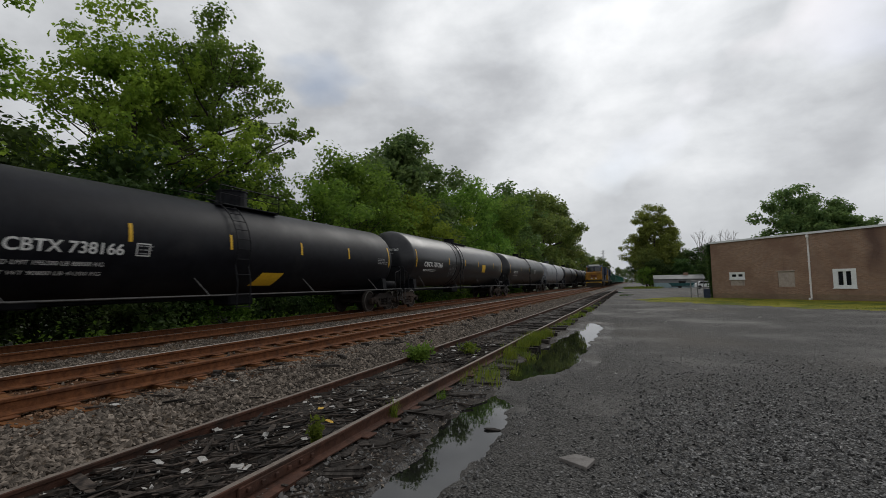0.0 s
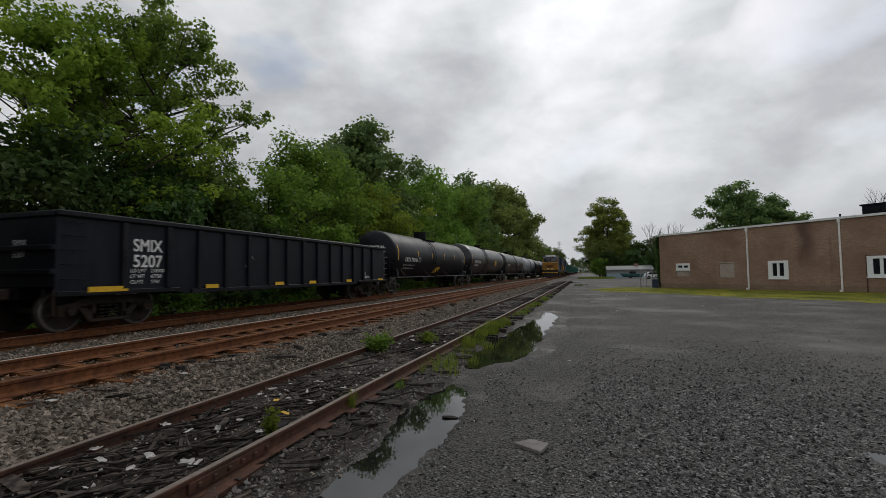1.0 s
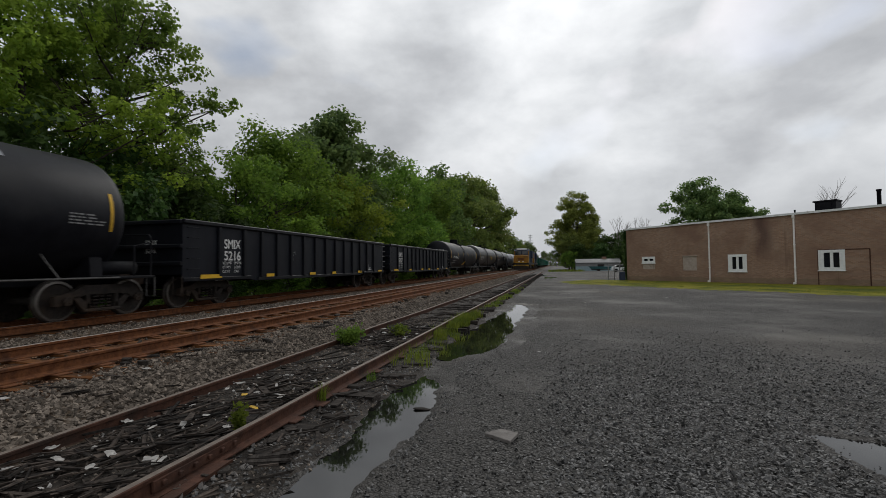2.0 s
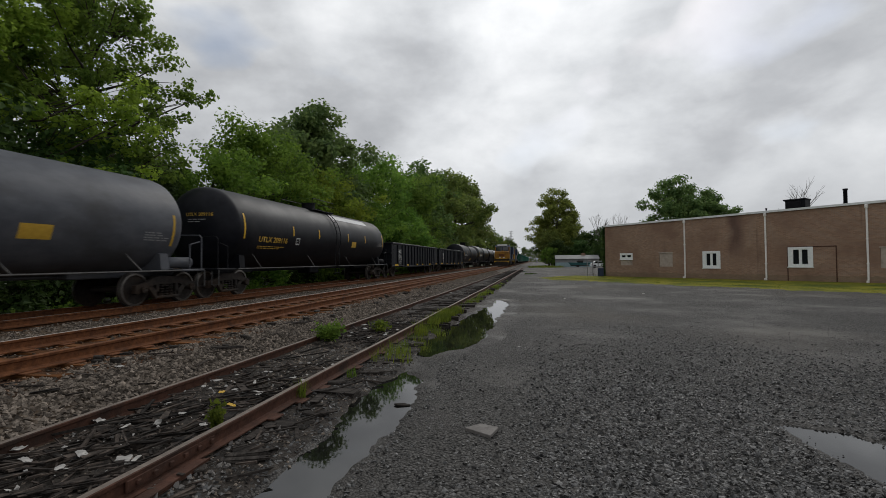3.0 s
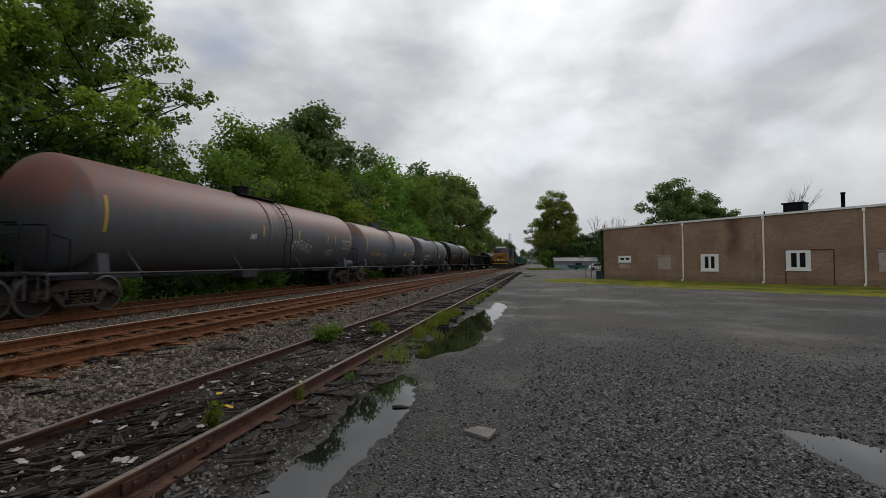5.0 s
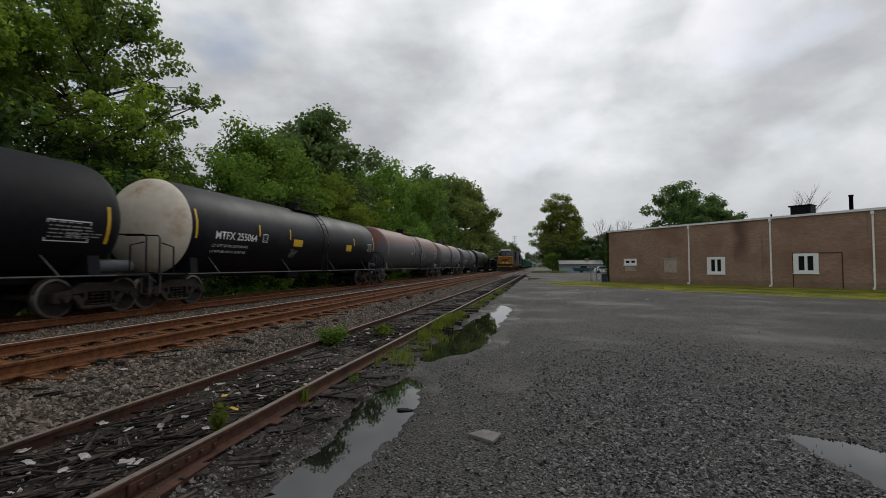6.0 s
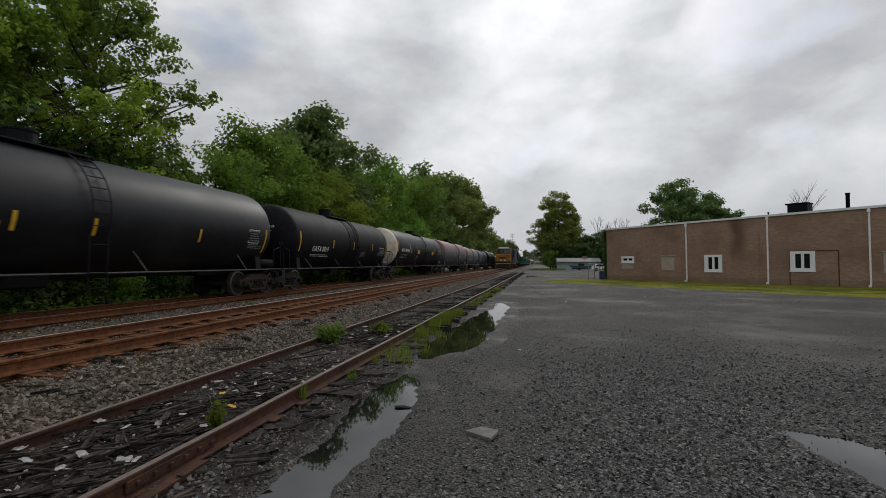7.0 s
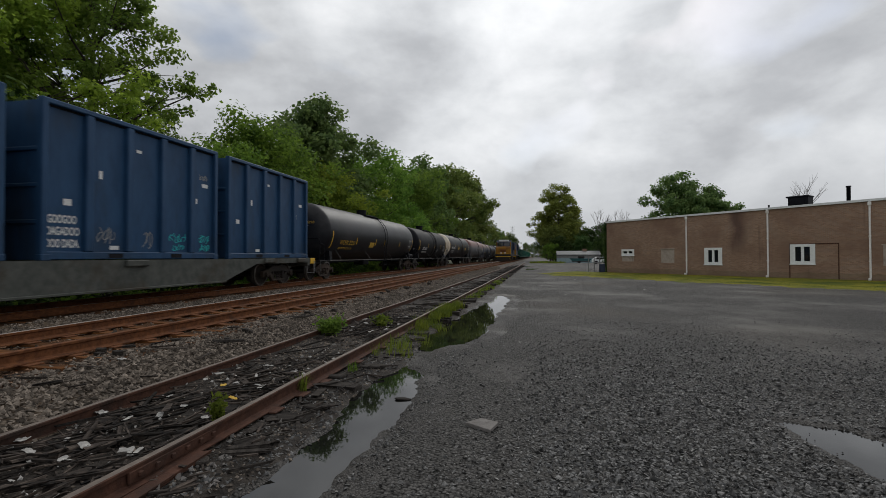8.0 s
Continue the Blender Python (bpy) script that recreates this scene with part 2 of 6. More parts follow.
# far leaf colours, greyed and lightened to hold the haze of distance
LEAF_FAR = leaf_material("hazed_distant_foliage", (.078, .128, .034), (.170, .240, .066), .45)
LEAF_FAR2 = leaf_material("hazed_bright_foliage", (.122, .176, .038), (.230, .298, .074), .45)
LEAF_FULL = leaf_material("distant_yellow_green_foliage", (.175, .235, .046), (.310, .380, .085), .5)
LEAF_BLUE = leaf_material("blue_green_foliage", (.110, .205, .062), (.230, .350, .115), .52)
LEAF_LIGHT = leaf_material("bright_leaf_foliage", (.140, .240, .026), (.300, .420, .058), .62)
LEAF_MID = leaf_material("fresh_leaf_foliage", (.084, .165, .024), (.215, .340, .050), .52)
# leaf green with the shade of the lower canopy put into the colour
LEAF_SHADED = leaf_material("shaded_leaf_foliage", (.032, .066, .018), (.080, .138, .034), .42)
GRASS = leaf_material("weed_grass", (.095, .150, .018), (.210, .270, .038), .5)
MOSS = material("yellow_green_moss", (.135, .138, .014), (.245, .220, .026), 3, .95, bump=.8, bump_scale=14, dirt=(.070, .092, .020), dirt_at=.52, dirt_scale=.4, depth=.05, spec=.1)
PAPER = material("dirty_white_litter", (.26, .245, .23), (.44, .42, .39), 10, .8, bump=.1)
SLAB = material("broken_concrete", (.130, .118, .108), (.200, .184, .170), 12, .8, bump=.4)
BLUE_SHED = material("pale_blue_siding", (.24, .33, .36), (.31, .40, .42), 3, .7, bump=.05)
SHED_GREY = material("light_grey_siding", (.20, .20, .20), (.28, .28, .27), 3, .7, bump=.05)
BOAT = material("dull_teal_boat_cover", (.018, .075, .078), (.028, .10, .10), 4, .6, bump=.05)
RAIL_GREY = material("worn_grey_bar_steel", (.055, .054, .053), (.10, .098, .095), 10, .55, .3, .05)
GALV = material("galvanised_fence_steel", (.22, .22, .22), (.30, .30, .30), 10, .5, .6, .05)


def brick_material(name):
    m = bpy.data.materials.new(name)
    m.use_nodes = True
    g = Graph(m.node_tree)
    vec = g.add("TexCoord").outputs["Object"]
    s = g.add("SeparateXYZ", None, Vector=vec)
    flat = g.add("CombineXYZ", None, X=s.outputs[0], Y=s.outputs[2], Z=0.0)
    b = g.add("TexBrick", None, Vector=flat, Color1=(.250, .146, .096, 1), Color2=(.345, .215, .142, 1), Mortar=(.28, .235, .195, 1), Scale=1.0)
    g.put(b, "Mortar_Size", .006), g.put(b, "Brick_Width", .215), g.put(b, "Row_Height", .075)
    broad = g.noise(flat, .35, 5.0, .6)
    streak = g.noise(g.add("Mapping", None, Vector=flat, Scale=(1.4, .09, 1)).outputs[0], 1.0, 4.0, .6)
    rows = g.noise(g.add("Mapping", None, Vector=flat, Scale=(.8, 7, 1)).outputs[0], 1.0, 4.0, .6)
    col = g.mix(g.ramp(broad, [(.42, (0, 0, 0)), (.62, (.75, .75, .75))]), b.outputs[0], (.19, .108, .074, 1))
    col = g.mix(g.ramp(rows, [(.5, (0, 0, 0)), (.75, (.28, .28, .28))]), col, (.32, .22, .14, 1))
    col = g.mix(g.ramp(streak, [(.62, (0, 0, 0)), (.74, (.55, .55, .55))]), col, (.10, .055, .042, 1))
    off = g.math("ABSOLUTE", g.math("SUBTRACT", g.math("ADD", s.outputs[0], g.math("MULTIPLY", g.math("SUBTRACT", broad, .5), 1.4)), 11.7))
    side = g.ramp(off, [(.15, (1, 1, 1)), (.75, (0, 0, 0))])
    height = g.ramp(g.math("ADD", g.math("MULTIPLY", s.outputs[2], .2), g.math("MULTIPLY", g.math("SUBTRACT", streak, .5), .5)), [(.32, (0, 0, 0)), (.62, (.8, .8, .8))])
    run = g.add("VectorMath", {"operation": "MULTIPLY"}, i0=side, i1=height).outputs[0]
    col = g.mix(run, col, (.095, .052, .042, 1))
    col = g.mix(g.math("MULTIPLY", g.math("GREATER_THAN", g.math("ADD", .25, g.math("MULTIPLY", streak, .5)), s.outputs[2]), .4), col, (.13, .105, .06, 1))
    p = g.add("BsdfPrincipled", None, Base_Color=col, Roughness=.85)
    g.put(p, "Normal", g.add("Bump", None, Strength=.5, Distance=.01, Height=b.outputs["Fac"]).outputs[0])
    g.add("OutputMaterial", None, Surface=p)
    return m


BRICK = brick_material("brown_brickwork")


# ---- mesh helpers ----
def finish(bm, name, mats, smooth=False):
    me = bpy.data.meshes.new(name)
    bm.normal_update()
    bm.to_mesh(me)
    bm.free()
    for m in (mats if isinstance(mats, (list, tuple)) else [mats]):
        me.materials.append(m)
    if smooth:
        me.polygons.foreach_set("use_smooth", [True] * len(me.polygons))
    return me


def under(ob, parent):
    ob.parent = parent
    return ob


def inst(name, me, parent=None, m=None, label=""):
    """An object of its own on a mesh that others may share."""
    ob = new(name, me)
    if parent:
        ob.parent = parent
    if m is not None:
        ob.matrix_basis = m
    return tagged(ob, label)


def part(name, bm, mat, parent=None, label="", smooth=False, m=None):
    return inst(name, finish(bm, name, mat, smooth), parent, m, label)


def thing(name, label, category, group="", kind="", m=None):
    ob = new(name)
    ob.empty_display_size = 0.3
    if m is not None:
        ob.matrix_basis = m
    return tagged(ob, label, category, group, kind)


def box(bm, x0, x1, y0, y1, z0, z1, bev=0.0, m=None):
    r = bmesh.ops.create_cube(bm, size=1.0)
    vs = r["verts"]
    t = Matrix.Translation(((x0 + x1) / 2, (y0 + y1) / 2, (z0 + z1) / 2)) @ Matrix.Diagonal((x1 - x0, y1 - y0, z1 - z0, 1))
    bmesh.ops.transform(bm, matrix=t, verts=vs)
    if bev:
        es = list({e for v in vs for e in v.link_edges})
        vs = bmesh.ops.bevel(bm, geom=es, offset=bev, segments=1, affect="EDGES")["verts"]
    if m is not None:
        bmesh.ops.transform(bm, matrix=m, verts=list({v for v in vs}))
    return bm


def tube(bm, pts, r=0.02, n=6, caps=True):
    """A round bar along a polyline; r may be a list."""
    rings = []
    pts = [Vector(p) for p in pts]
    for i, p in enumerate(pts):
        d = (pts[min(i + 1, len(pts) - 1)] - pts[max(i - 1, 0)]).normalized()
        a = d.orthogonal().normalized() if i == 0 else (rings_a - d * rings_a.dot(d)).normalized()
        rings_a = a
        b = d.cross(a)
        rr = r[i] if isinstance(r, (list, tuple)) else r
        rings.append([bm.verts.new(p + (a * math.cos(k * 2 * math.pi / n) + b * math.sin(k * 2 * math.pi / n)) * rr) for k in range(n)])
    for u, v in zip(rings, rings[1:]):
        for k in range(n):
            bm.faces.new((u[k], u[(k + 1) % n], v[(k + 1) % n], v[k]))
    if caps:
        bm.faces.new(rings[0][::-1]), bm.faces.new(rings[-1])
    return bm


def prism(bm, outline, axis, a, b):
    """An outline (pairs) drawn out between a and b along an axis: 'x' takes (y, z), 'y' takes (x, z), 'z' takes (x, y)."""
    def at(p, q):
        return {"x": (q, p[0], p[1]), "y": (p[0], q, p[1]), "z": (p[0], p[1], q)}[axis]
    u = [bm.verts.new(at(p, a)) for p in outline]
    v = [bm.verts.new(at(p, b)) for p in outline]
    n = len(outline)
    for k in range(n):
        bm.faces.new((u[k], u[(k + 1) % n], v[(k + 1) % n], v[k]))
    bm.faces.new(u[::-1]), bm.faces.new(v)
    bmesh.ops.recalc_face_normals(bm, faces=bm.faces)
    return bm


def lathe_y(bm, prof, n=40, x=0.0, z=0.0):
    """A round body about a line along y; prof: pairs of y and radius."""
    rings = []
    for y, r in prof:
        if r < 1e-4:
            rings.append([bm.verts.new((x, y, z))])
        else:
            rings.append([bm.verts.new((x + r * math.cos(k * 2 * math.pi / n), y, z + r * math.sin(k * 2 * math.pi / n))) for k in range(n)])
    for u, v in zip(rings, rings[1:]):
        for k in range(n):
            a = [u[k % len(u)], u[(k + 1) % len(u)], v[(k + 1) % len(v)], v[k % len(v)]]
            bm.faces.new(list(dict.fromkeys(a)))
    bmesh.ops.recalc_face_normals(bm, faces=bm.faces)
    return bm


def from_arrays(name, verts, faces, mats, smooth=False, slots=None):
    me = bpy.data.meshes.new(name)
    verts = np.asarray(verts, np.float32)
    faces = np.asarray(faces, np.int32)
    k = faces.shape[1]
    me.vertices.add(len(verts)), me.loops.add(faces.size), me.polygons.add(len(faces))
    me.vertices.foreach_set("co", verts.ravel())
    me.loops.foreach_set("vertex_index", faces.ravel())
    me.polygons.foreach_set("loop_start", np.arange(0, faces.size, k, dtype=np.int32))
    for m in mats:
        me.materials.append(m)
    if slots is not None:
        me.polygons.foreach_set("material_index", np.asarray(slots, np.int32))
    me.polygons.foreach_set("use_smooth", np.full(len(faces), bool(smooth)))
    me.update(calc_edges=True)
    return me


def lettering(text, size, bold=0.0):
    """A flat mesh of a line of text, its left end at 0 and its base line at 0, in x and y."""
    cu = bpy.data.curves.new("lettering", "FONT")
    cu.body, cu.size, cu.offset = text, size, bold
    ob = bpy.data.objects.new("lettering", cu)
    me = bpy.data.meshes.new_from_object(ob)
    bpy.data.objects.remove(ob)
    return me


# ---- ground ----
MAIN_X, MAIN_Z = -6.75, 0.60        # middle of the near running line, and its rail heads' height
FAR_X, FAR_Z = -11.75, 0.52         # the line on which the freight train runs
SIDE_Z = 0.225


def siding_x(y):
    """The middle of the old siding, which bends a little."""
    return float(np.interp(y, [0, 12, 25, 60, 110], [-3.60, -3.58, -3.50, -3.46, -3.50]))


POOLS = [[(-2.0, 2.1, .50), (-1.84, 3.1, .29), (-1.80, 4.2, .27), (-1.86, 5.0, .37), (-1.88, 5.7, .38), (-1.95, 6.5, .24), (-2.02, 7.1, .08)],
         [(-2.05, 8.2, .12), (-1.86, 9.2, .46), (-1.72, 10.5, .60), (-1.70, 12.5, .58), (-1.60, 15.0, .46), (-1.45, 17.0, .38), (-1.40, 18.8, .30), (-1.60, 20.2, .1)],
         [(2.56, 5.30, .13), (2.74, 4.95, .33), (3.0, 4.4, .48), (3.4, 3.6, .56), (3.8, 2.8, .5)], [(6.3, 9.3, .10), (7.2, 9.0, .22), (8.2, 8.9, .2)],
         [(.55, 27.4, .07), (1.35, 27.6, .16)], [(-1.0, 58, .5), (-.6, 64, .9)], [(-2.2, 72, .4), (-1.7, 78, .8)]]


def pool_depth(x, y):
    best = np.full(np.shape(x), -9.0)
    for line in POOLS:
        for (ax, ay, aw), (bx, by, bw) in zip(line, line[1:]):
            t = np.clip(((x - ax) * (bx - ax) + (y - ay) * (by - ay)) / ((bx - ax) ** 2 + (by - ay) ** 2), 0, 1)
            d = np.hypot(x - ax - t * (bx - ax), y - ay - t * (by - ay))
            best = np.maximum(best, aw + t * (bw - aw) - d)
    return best


def wave(x, y, s, k):
    """Smooth, repeatable unevenness between -1 and 1."""
    r = np.random.RandomState(k)
    out = 0
    for i in range(7):
        a, ph = r.uniform(0, 2 * math.pi, 2)
        f = s * r.uniform(.5, 1.9)
        out = out + np.sin((x * math.cos(a) + y * math.sin(a)) * f + ph + 1.3 * np.sin(f * .6 * (x * math.sin(a) - y * math.cos(a)) + a))
    return out / 4.0


PROFILE_X = [-400, -60, -16.0, -14.4, -13.3, -10.2, -8.9, -8.15, -5.35, -5.0, -4.5, -2.7, -2.25, -1.9, 60, 400]
PROFILE_Z = [1.2, .4, -.15, -.05, .31, .33, .365, .385, .385, .31, .115, .035, .02, 0, 0, 0]


def ground_z(x, y):
    x, y = np.asarray(x, float), np.asarray(y, float)
    shift = np.where((x > -6) & (x < -1), np.interp(y, [0, 12, 25, 60, 110], [0, .02, .10, .14, .10]), 0)
    z = np.interp(x - shift * np.clip((x + 5.35) / 2.0, 0, 1), PROFILE_X, PROFILE_Z)
    lot = np.clip((x + 2.6) / .5, 0, 1)
    z = z + wave(x, y, 1.1, 3) * .007 * lot + wave(x, y, 5.0, 4) * .0035 * lot
    z = z + (1 - lot) * np.clip((x + 16) / 3, 0, 1) * (wave(x, y, 2.2, 5) * .018 + wave(x, y, 6.5, 6) * .014)
    d = pool_depth(x, y) + wave(x, y, 4.2, 7) * (.075 + .05 * np.clip((y - 7) / 4, 0, 1)) + wave(x, y, 13.0, 8) * .045 + wave(x, y, 31.0, 9) * .02
    d = d + np.clip(x - 1.6, 0, 1) * (wave(x, y, 9.0, 12) * .06 + wave(x, y, 38.0, 13) * .035)
    return z - .075 * np.clip(d / .22 + .35, 0, 1) * np.clip((x + 3.1) / .6, 0, 1)


def spaced(parts):
    out = []
    for a, b, s in parts:
        out += list(np.arange(a, b - s * .3, s))
    return np.array(out + [parts[-1][1]])


gx = spaced([(-1500, -100, 200), (-100, -20, 10), (-20, -9, .4), (-9, -4.2, .1), (-4.2, 4.2, .055), (4.2, 10, .2), (10, 30, 1), (30, 100, 10), (100, 1500, 200)])
gy = spaced([(-400, -20, 40), (-20, 0, 2), (0, 2, .1), (2, 9, .055), (9, 22, .11), (22, 40, .3), (40, 100, 1), (100, 300, 10), (300, 3000, 200)])
GX, GY = np.meshgrid(gx, gy)
GZ = ground_z(GX, GY)
nx, ny = len(gx), len(gy)
idx = np.arange(nx * ny).reshape(ny, nx)
quads = np.stack([idx[:-1, :-1], idx[:-1, 1:], idx[1:, 1:], idx[1:, :-1]], -1).reshape(-1, 4)
cx = ((GX[:-1, :-1] + GX[1:, 1:]) / 2).ravel()
cy = ((GY[:-1, :-1] + GY[1:, 1:]) / 2).ravel()
edge = wave(cx, cy, 2.5, 11) * .14 + np.interp(cy, [0, 12, 25, 60], [0, .02, .10, .14])
slot = np.where(cx > -2.15 + edge, 0, np.where(cx > -4.45 + edge, 2, np.where(cx > -14.2 + edge, 1, 3)))
slot = np.where((slot == 1) & (np.abs(cx - MAIN_X + edge * .5) < 1.55), 4, slot)
slot = np.where((slot == 1) & (np.abs(cx - FAR_X + edge * .5) < 1.5), 4, slot)
rim = pool_depth(cx, cy) + wave(cx, cy, 2.1, 14) * .22 + wave(cx, cy, 7.0, 15) * .12
slot = np.where((slot == 0) & (rim > -.38) & (cy < 30), 5, slot)
slot = np.where((cy > 110) & (slot == 0) & (cx > 40), 3, slot)
strewn = np.clip((10.0 - cy) / 5, 0, 1) * np.clip(wave(cx, cy * .5, 1.2, 41) * .45 + wave(cx, cy, 3.5, 42) * .25 + .75 - 1.1 * np.exp(-((cx + .7) / .55) ** 2), 0, 1)
slot = np.where((slot == 0) & (cx < 4.2) & (cy > 0) & (np.random.RandomState(44).uniform(0, 1, len(cx)) < strewn), 6, slot)
ground = new("ground", from_arrays("ground", np.stack([GX, GY, GZ], -1).reshape(-1, 3), quads, [ASPHALT, BALLAST, MUD, VERGE, RUST_BED, WET, BED], True, slot))
tagged(ground, "dark wet asphalt yard beside a grey ballast bed", "ground", kind="structure")

for name, x0, x1, y0, y1 in (("puddle", -2.9, -.7, 1.2, 7.6), ("puddle", -2.7, -.5, 7.9, 21), ("puddle", 2.0, 4.8, 2.0, 6.0), ("puddle", 5.8, 8.8, 8.3, 9.8), ("puddle", .2, 1.8, 27, 28), ("puddle", -3, 1, 56, 80)):
    bm = bmesh.new()
    bmesh.ops.create_grid(bm, x_segments=2, y_segments=2, size=.5)
    bmesh.ops.transform(bm, matrix=Matrix.Translation(((x0 + x1) / 2, (y0 + y1) / 2, -.026)) @ Matrix.Diagonal((x1 - x0, y1 - y0, 1, 1)), verts=bm.verts)
    ob = part(name, bm, WATER)
    tagged(ob, "shallow still rain puddle on the dark yard", "puddle", "puddles", "structure")


# ---- stones ----
def stones(name, pts, sizes, mat, label, flat=.65, seed=1, low=False):
    """Many angular stones in one mesh."""
    r = np.random.RandomState(seed)
    n = len(pts)
    base = np.array([(1, 0, 0), (-1, 0, 0), (0, 1, 0), (0, -1, 0), (0, 0, 1), (0, 0, -1)], float)
    tri = np.array([(0, 2, 4), (2, 1, 4), (1, 3, 4), (3, 0, 4), (2, 0, 5), (1, 2, 5), (3, 1, 5), (0, 3, 5)])
    v = base[None] * r.uniform(.55, 1.25, (n, 6, 1)) + r.uniform(-.28, .28, (n, 6, 3))
    v[:, :, 2] *= flat
    if low:
        tri = tri[:4]
    q = r.normal(size=(n, 4)) * [1, .35, .35, 1]
    q /= np.linalg.norm(q, axis=1, keepdims=True)
    w, x, y, z = q.T
    R = np.stack([1 - 2 * (y * y + z * z), 2 * (x * y - z * w), 2 * (x * z + y * w), 2 * (x * y + z * w), 1 - 2 * (x * x + z * z), 2 * (y * z - x * w), 2 * (x * z - y * w), 2 * (y * z + x * w), 1 - 2 * (x * x + y * y)], -1).reshape(n, 3, 3)
    v = np.einsum("nij,nkj->nki", R, v) * sizes[:, None, None] + pts[:, None, :]
    f = (tri[None] + np.arange(n)[:, None, None] * 6).reshape(-1, 3)
    ob = new(name, from_arrays(name, v.reshape(-1, 3), f, [mat]))
    return tagged(ob, label, "gravel", kind="stuff")


rs = np.random.RandomState(5)


def scatter(n, x0, x1, y0, y1, power=2.2, jitter=.01):
    """Places on the ground, thinning with distance."""
    y = y0 + (y1 - y0) * rs.uniform(0, 1, n) ** power
    x = rs.uniform(x0, x1, n)
    return np.stack([x, y, ground_z(x, y) + rs.uniform(-jitter, jitter * .6, n)], -1)


p = np.concatenate([scatter(30000, -5.6, -4.45, 1.5, 60), scatter(15000, -10.6, -8.0, 3, 60, 1.7), scatter(1500, -8.0, -5.5, 2.5, 50, 1.9)])
stones("ballast_stones", p, rs.uniform(.020, .050, len(p)), STONE, "grey angular ballast stones beside the tracks", seed=2)
p = np.concatenate([scatter(2600, -6.2, -5.3, 2, 45), scatter(5000, -8.2, -5.6, 3, 45)])
stones("ballast_stones", p, rs.uniform(.015, .034, len(p)), RUSTY_STONE, "rust-stained ballast stones under the rails", seed=3, low=True)
p = scatter(6500, -4.4, -2.2, 1.5, 45, 2.4)
stones("ballast_stones", p, rs.uniform(.010, .026, len(p)), STONE, "dirty broken stones between the old siding rails", seed=4)
p = scatter(140000, -1.9, 9.0, 1.6, 14.5, 2.1, .002)
p[:, 2] += .003
band = wave(p[:, 0], p[:, 1] * .35, .9, 31) * .35 + 1.15 - np.abs(p[:, 0] - 1.3 - p[:, 1] * .06) * .42
p = p[(pool_depth(p[:, 0], p[:, 1]) < -.05) & (p[:, 0] < 1.2 + p[:, 1] * 1.1) & (rs.uniform(0, 1, len(p)) < np.clip(band, .12, 1) * np.clip((14.5 - p[:, 1]) / 9, 0, 1))]
stones("gravel_chips", p, rs.uniform(.010, .030, len(p)) * rs.uniform(.45, 1, len(p)), CHIP, "dark loose gravel chips on the yard", .5, 6, True)

p = scatter(110000, -1.5, 8.0, 1.7, 12.0, 1.8, .004)
band = wave(p[:, 0], p[:, 1] * .5, 1.2, 41) * .45 + wave(p[:, 0], p[:, 1], 3.5, 42) * .25 + .75 - 1.1 * np.exp(-((p[:, 0] + .7) / .55) ** 2)
p = p[(pool_depth(p[:, 0], p[:, 1]) < -.10) & (p[:, 0] < 1.2 + p[:, 1] * 1.1) & (rs.uniform(0, 1, len(p)) < np.clip(band, .04, 1) * np.clip((12.0 - p[:, 1]) / 6, 0, 1))]
p[:, 2] += .005
stones("gravel_chips", p, rs.uniform(.014, .038, len(p)) * rs.uniform(.6, 1, len(p)) * np.clip(1.15 - p[:, 1] * .05, .6, 1), SLATE, "flat dark slate chips strewn over the yard", .30, 43)


# ---- tracks ----
def rail_mesh(name, pts, mat, head=None, scale=1.0):
    """A rail along a line of head-centre places, with foot, web and head."""
    half = [(-.075, -.170), (-.075, -.158), (-.020, -.145), (-.010, -.130), (-.010, -.050), (-.034, -.036), (-.037, -.008), (-.030, 0)]
    prof = [(x * scale, z * scale) for x, z in half + [(-x, z) for x, z in half[::-1]]]
    n = len(prof)
    verts, faces, slots = [], [], []
    for i, p in enumerate(pts):
        a, b = pts[max(i - 1, 0)], pts[min(i + 1, len(pts) - 1)]
        d = Vector((b[0] - a[0], b[1] - a[1], 0)).normalized()
        s = Vector((d.y, -d.x, 0))
        verts += [(p[0] + s.x * x, p[1] + s.y * x, p[2] + z) for x, z in prof]
    for i in range(len(pts) - 1):
        for k in range(n):
            faces.append((i * n + k, (i + 1) * n + k, (i + 1) * n + (k + 1) % n, i * n + (k + 1) % n))
            slots.append(1 if head and k == 7 else 0)
    return from_arrays(name, verts, faces, [mat] + ([head] if head else []), False, slots)


def box_mesh(name, sx, sy, sz, mat, bev=.012, warp=0.0, seed=1):
    bm = bmesh.new()
    box(bm, -sx / 2, sx / 2, -sy / 2, sy / 2, -sz, 0, bev)
    r = random.Random(seed)
    for v in bm.verts:
        v.co += Vector((r.uniform(-1, 1), r.uniform(-1, 1), r.uniform(-.4, .4))) * warp
    return finish(bm, name, mat)


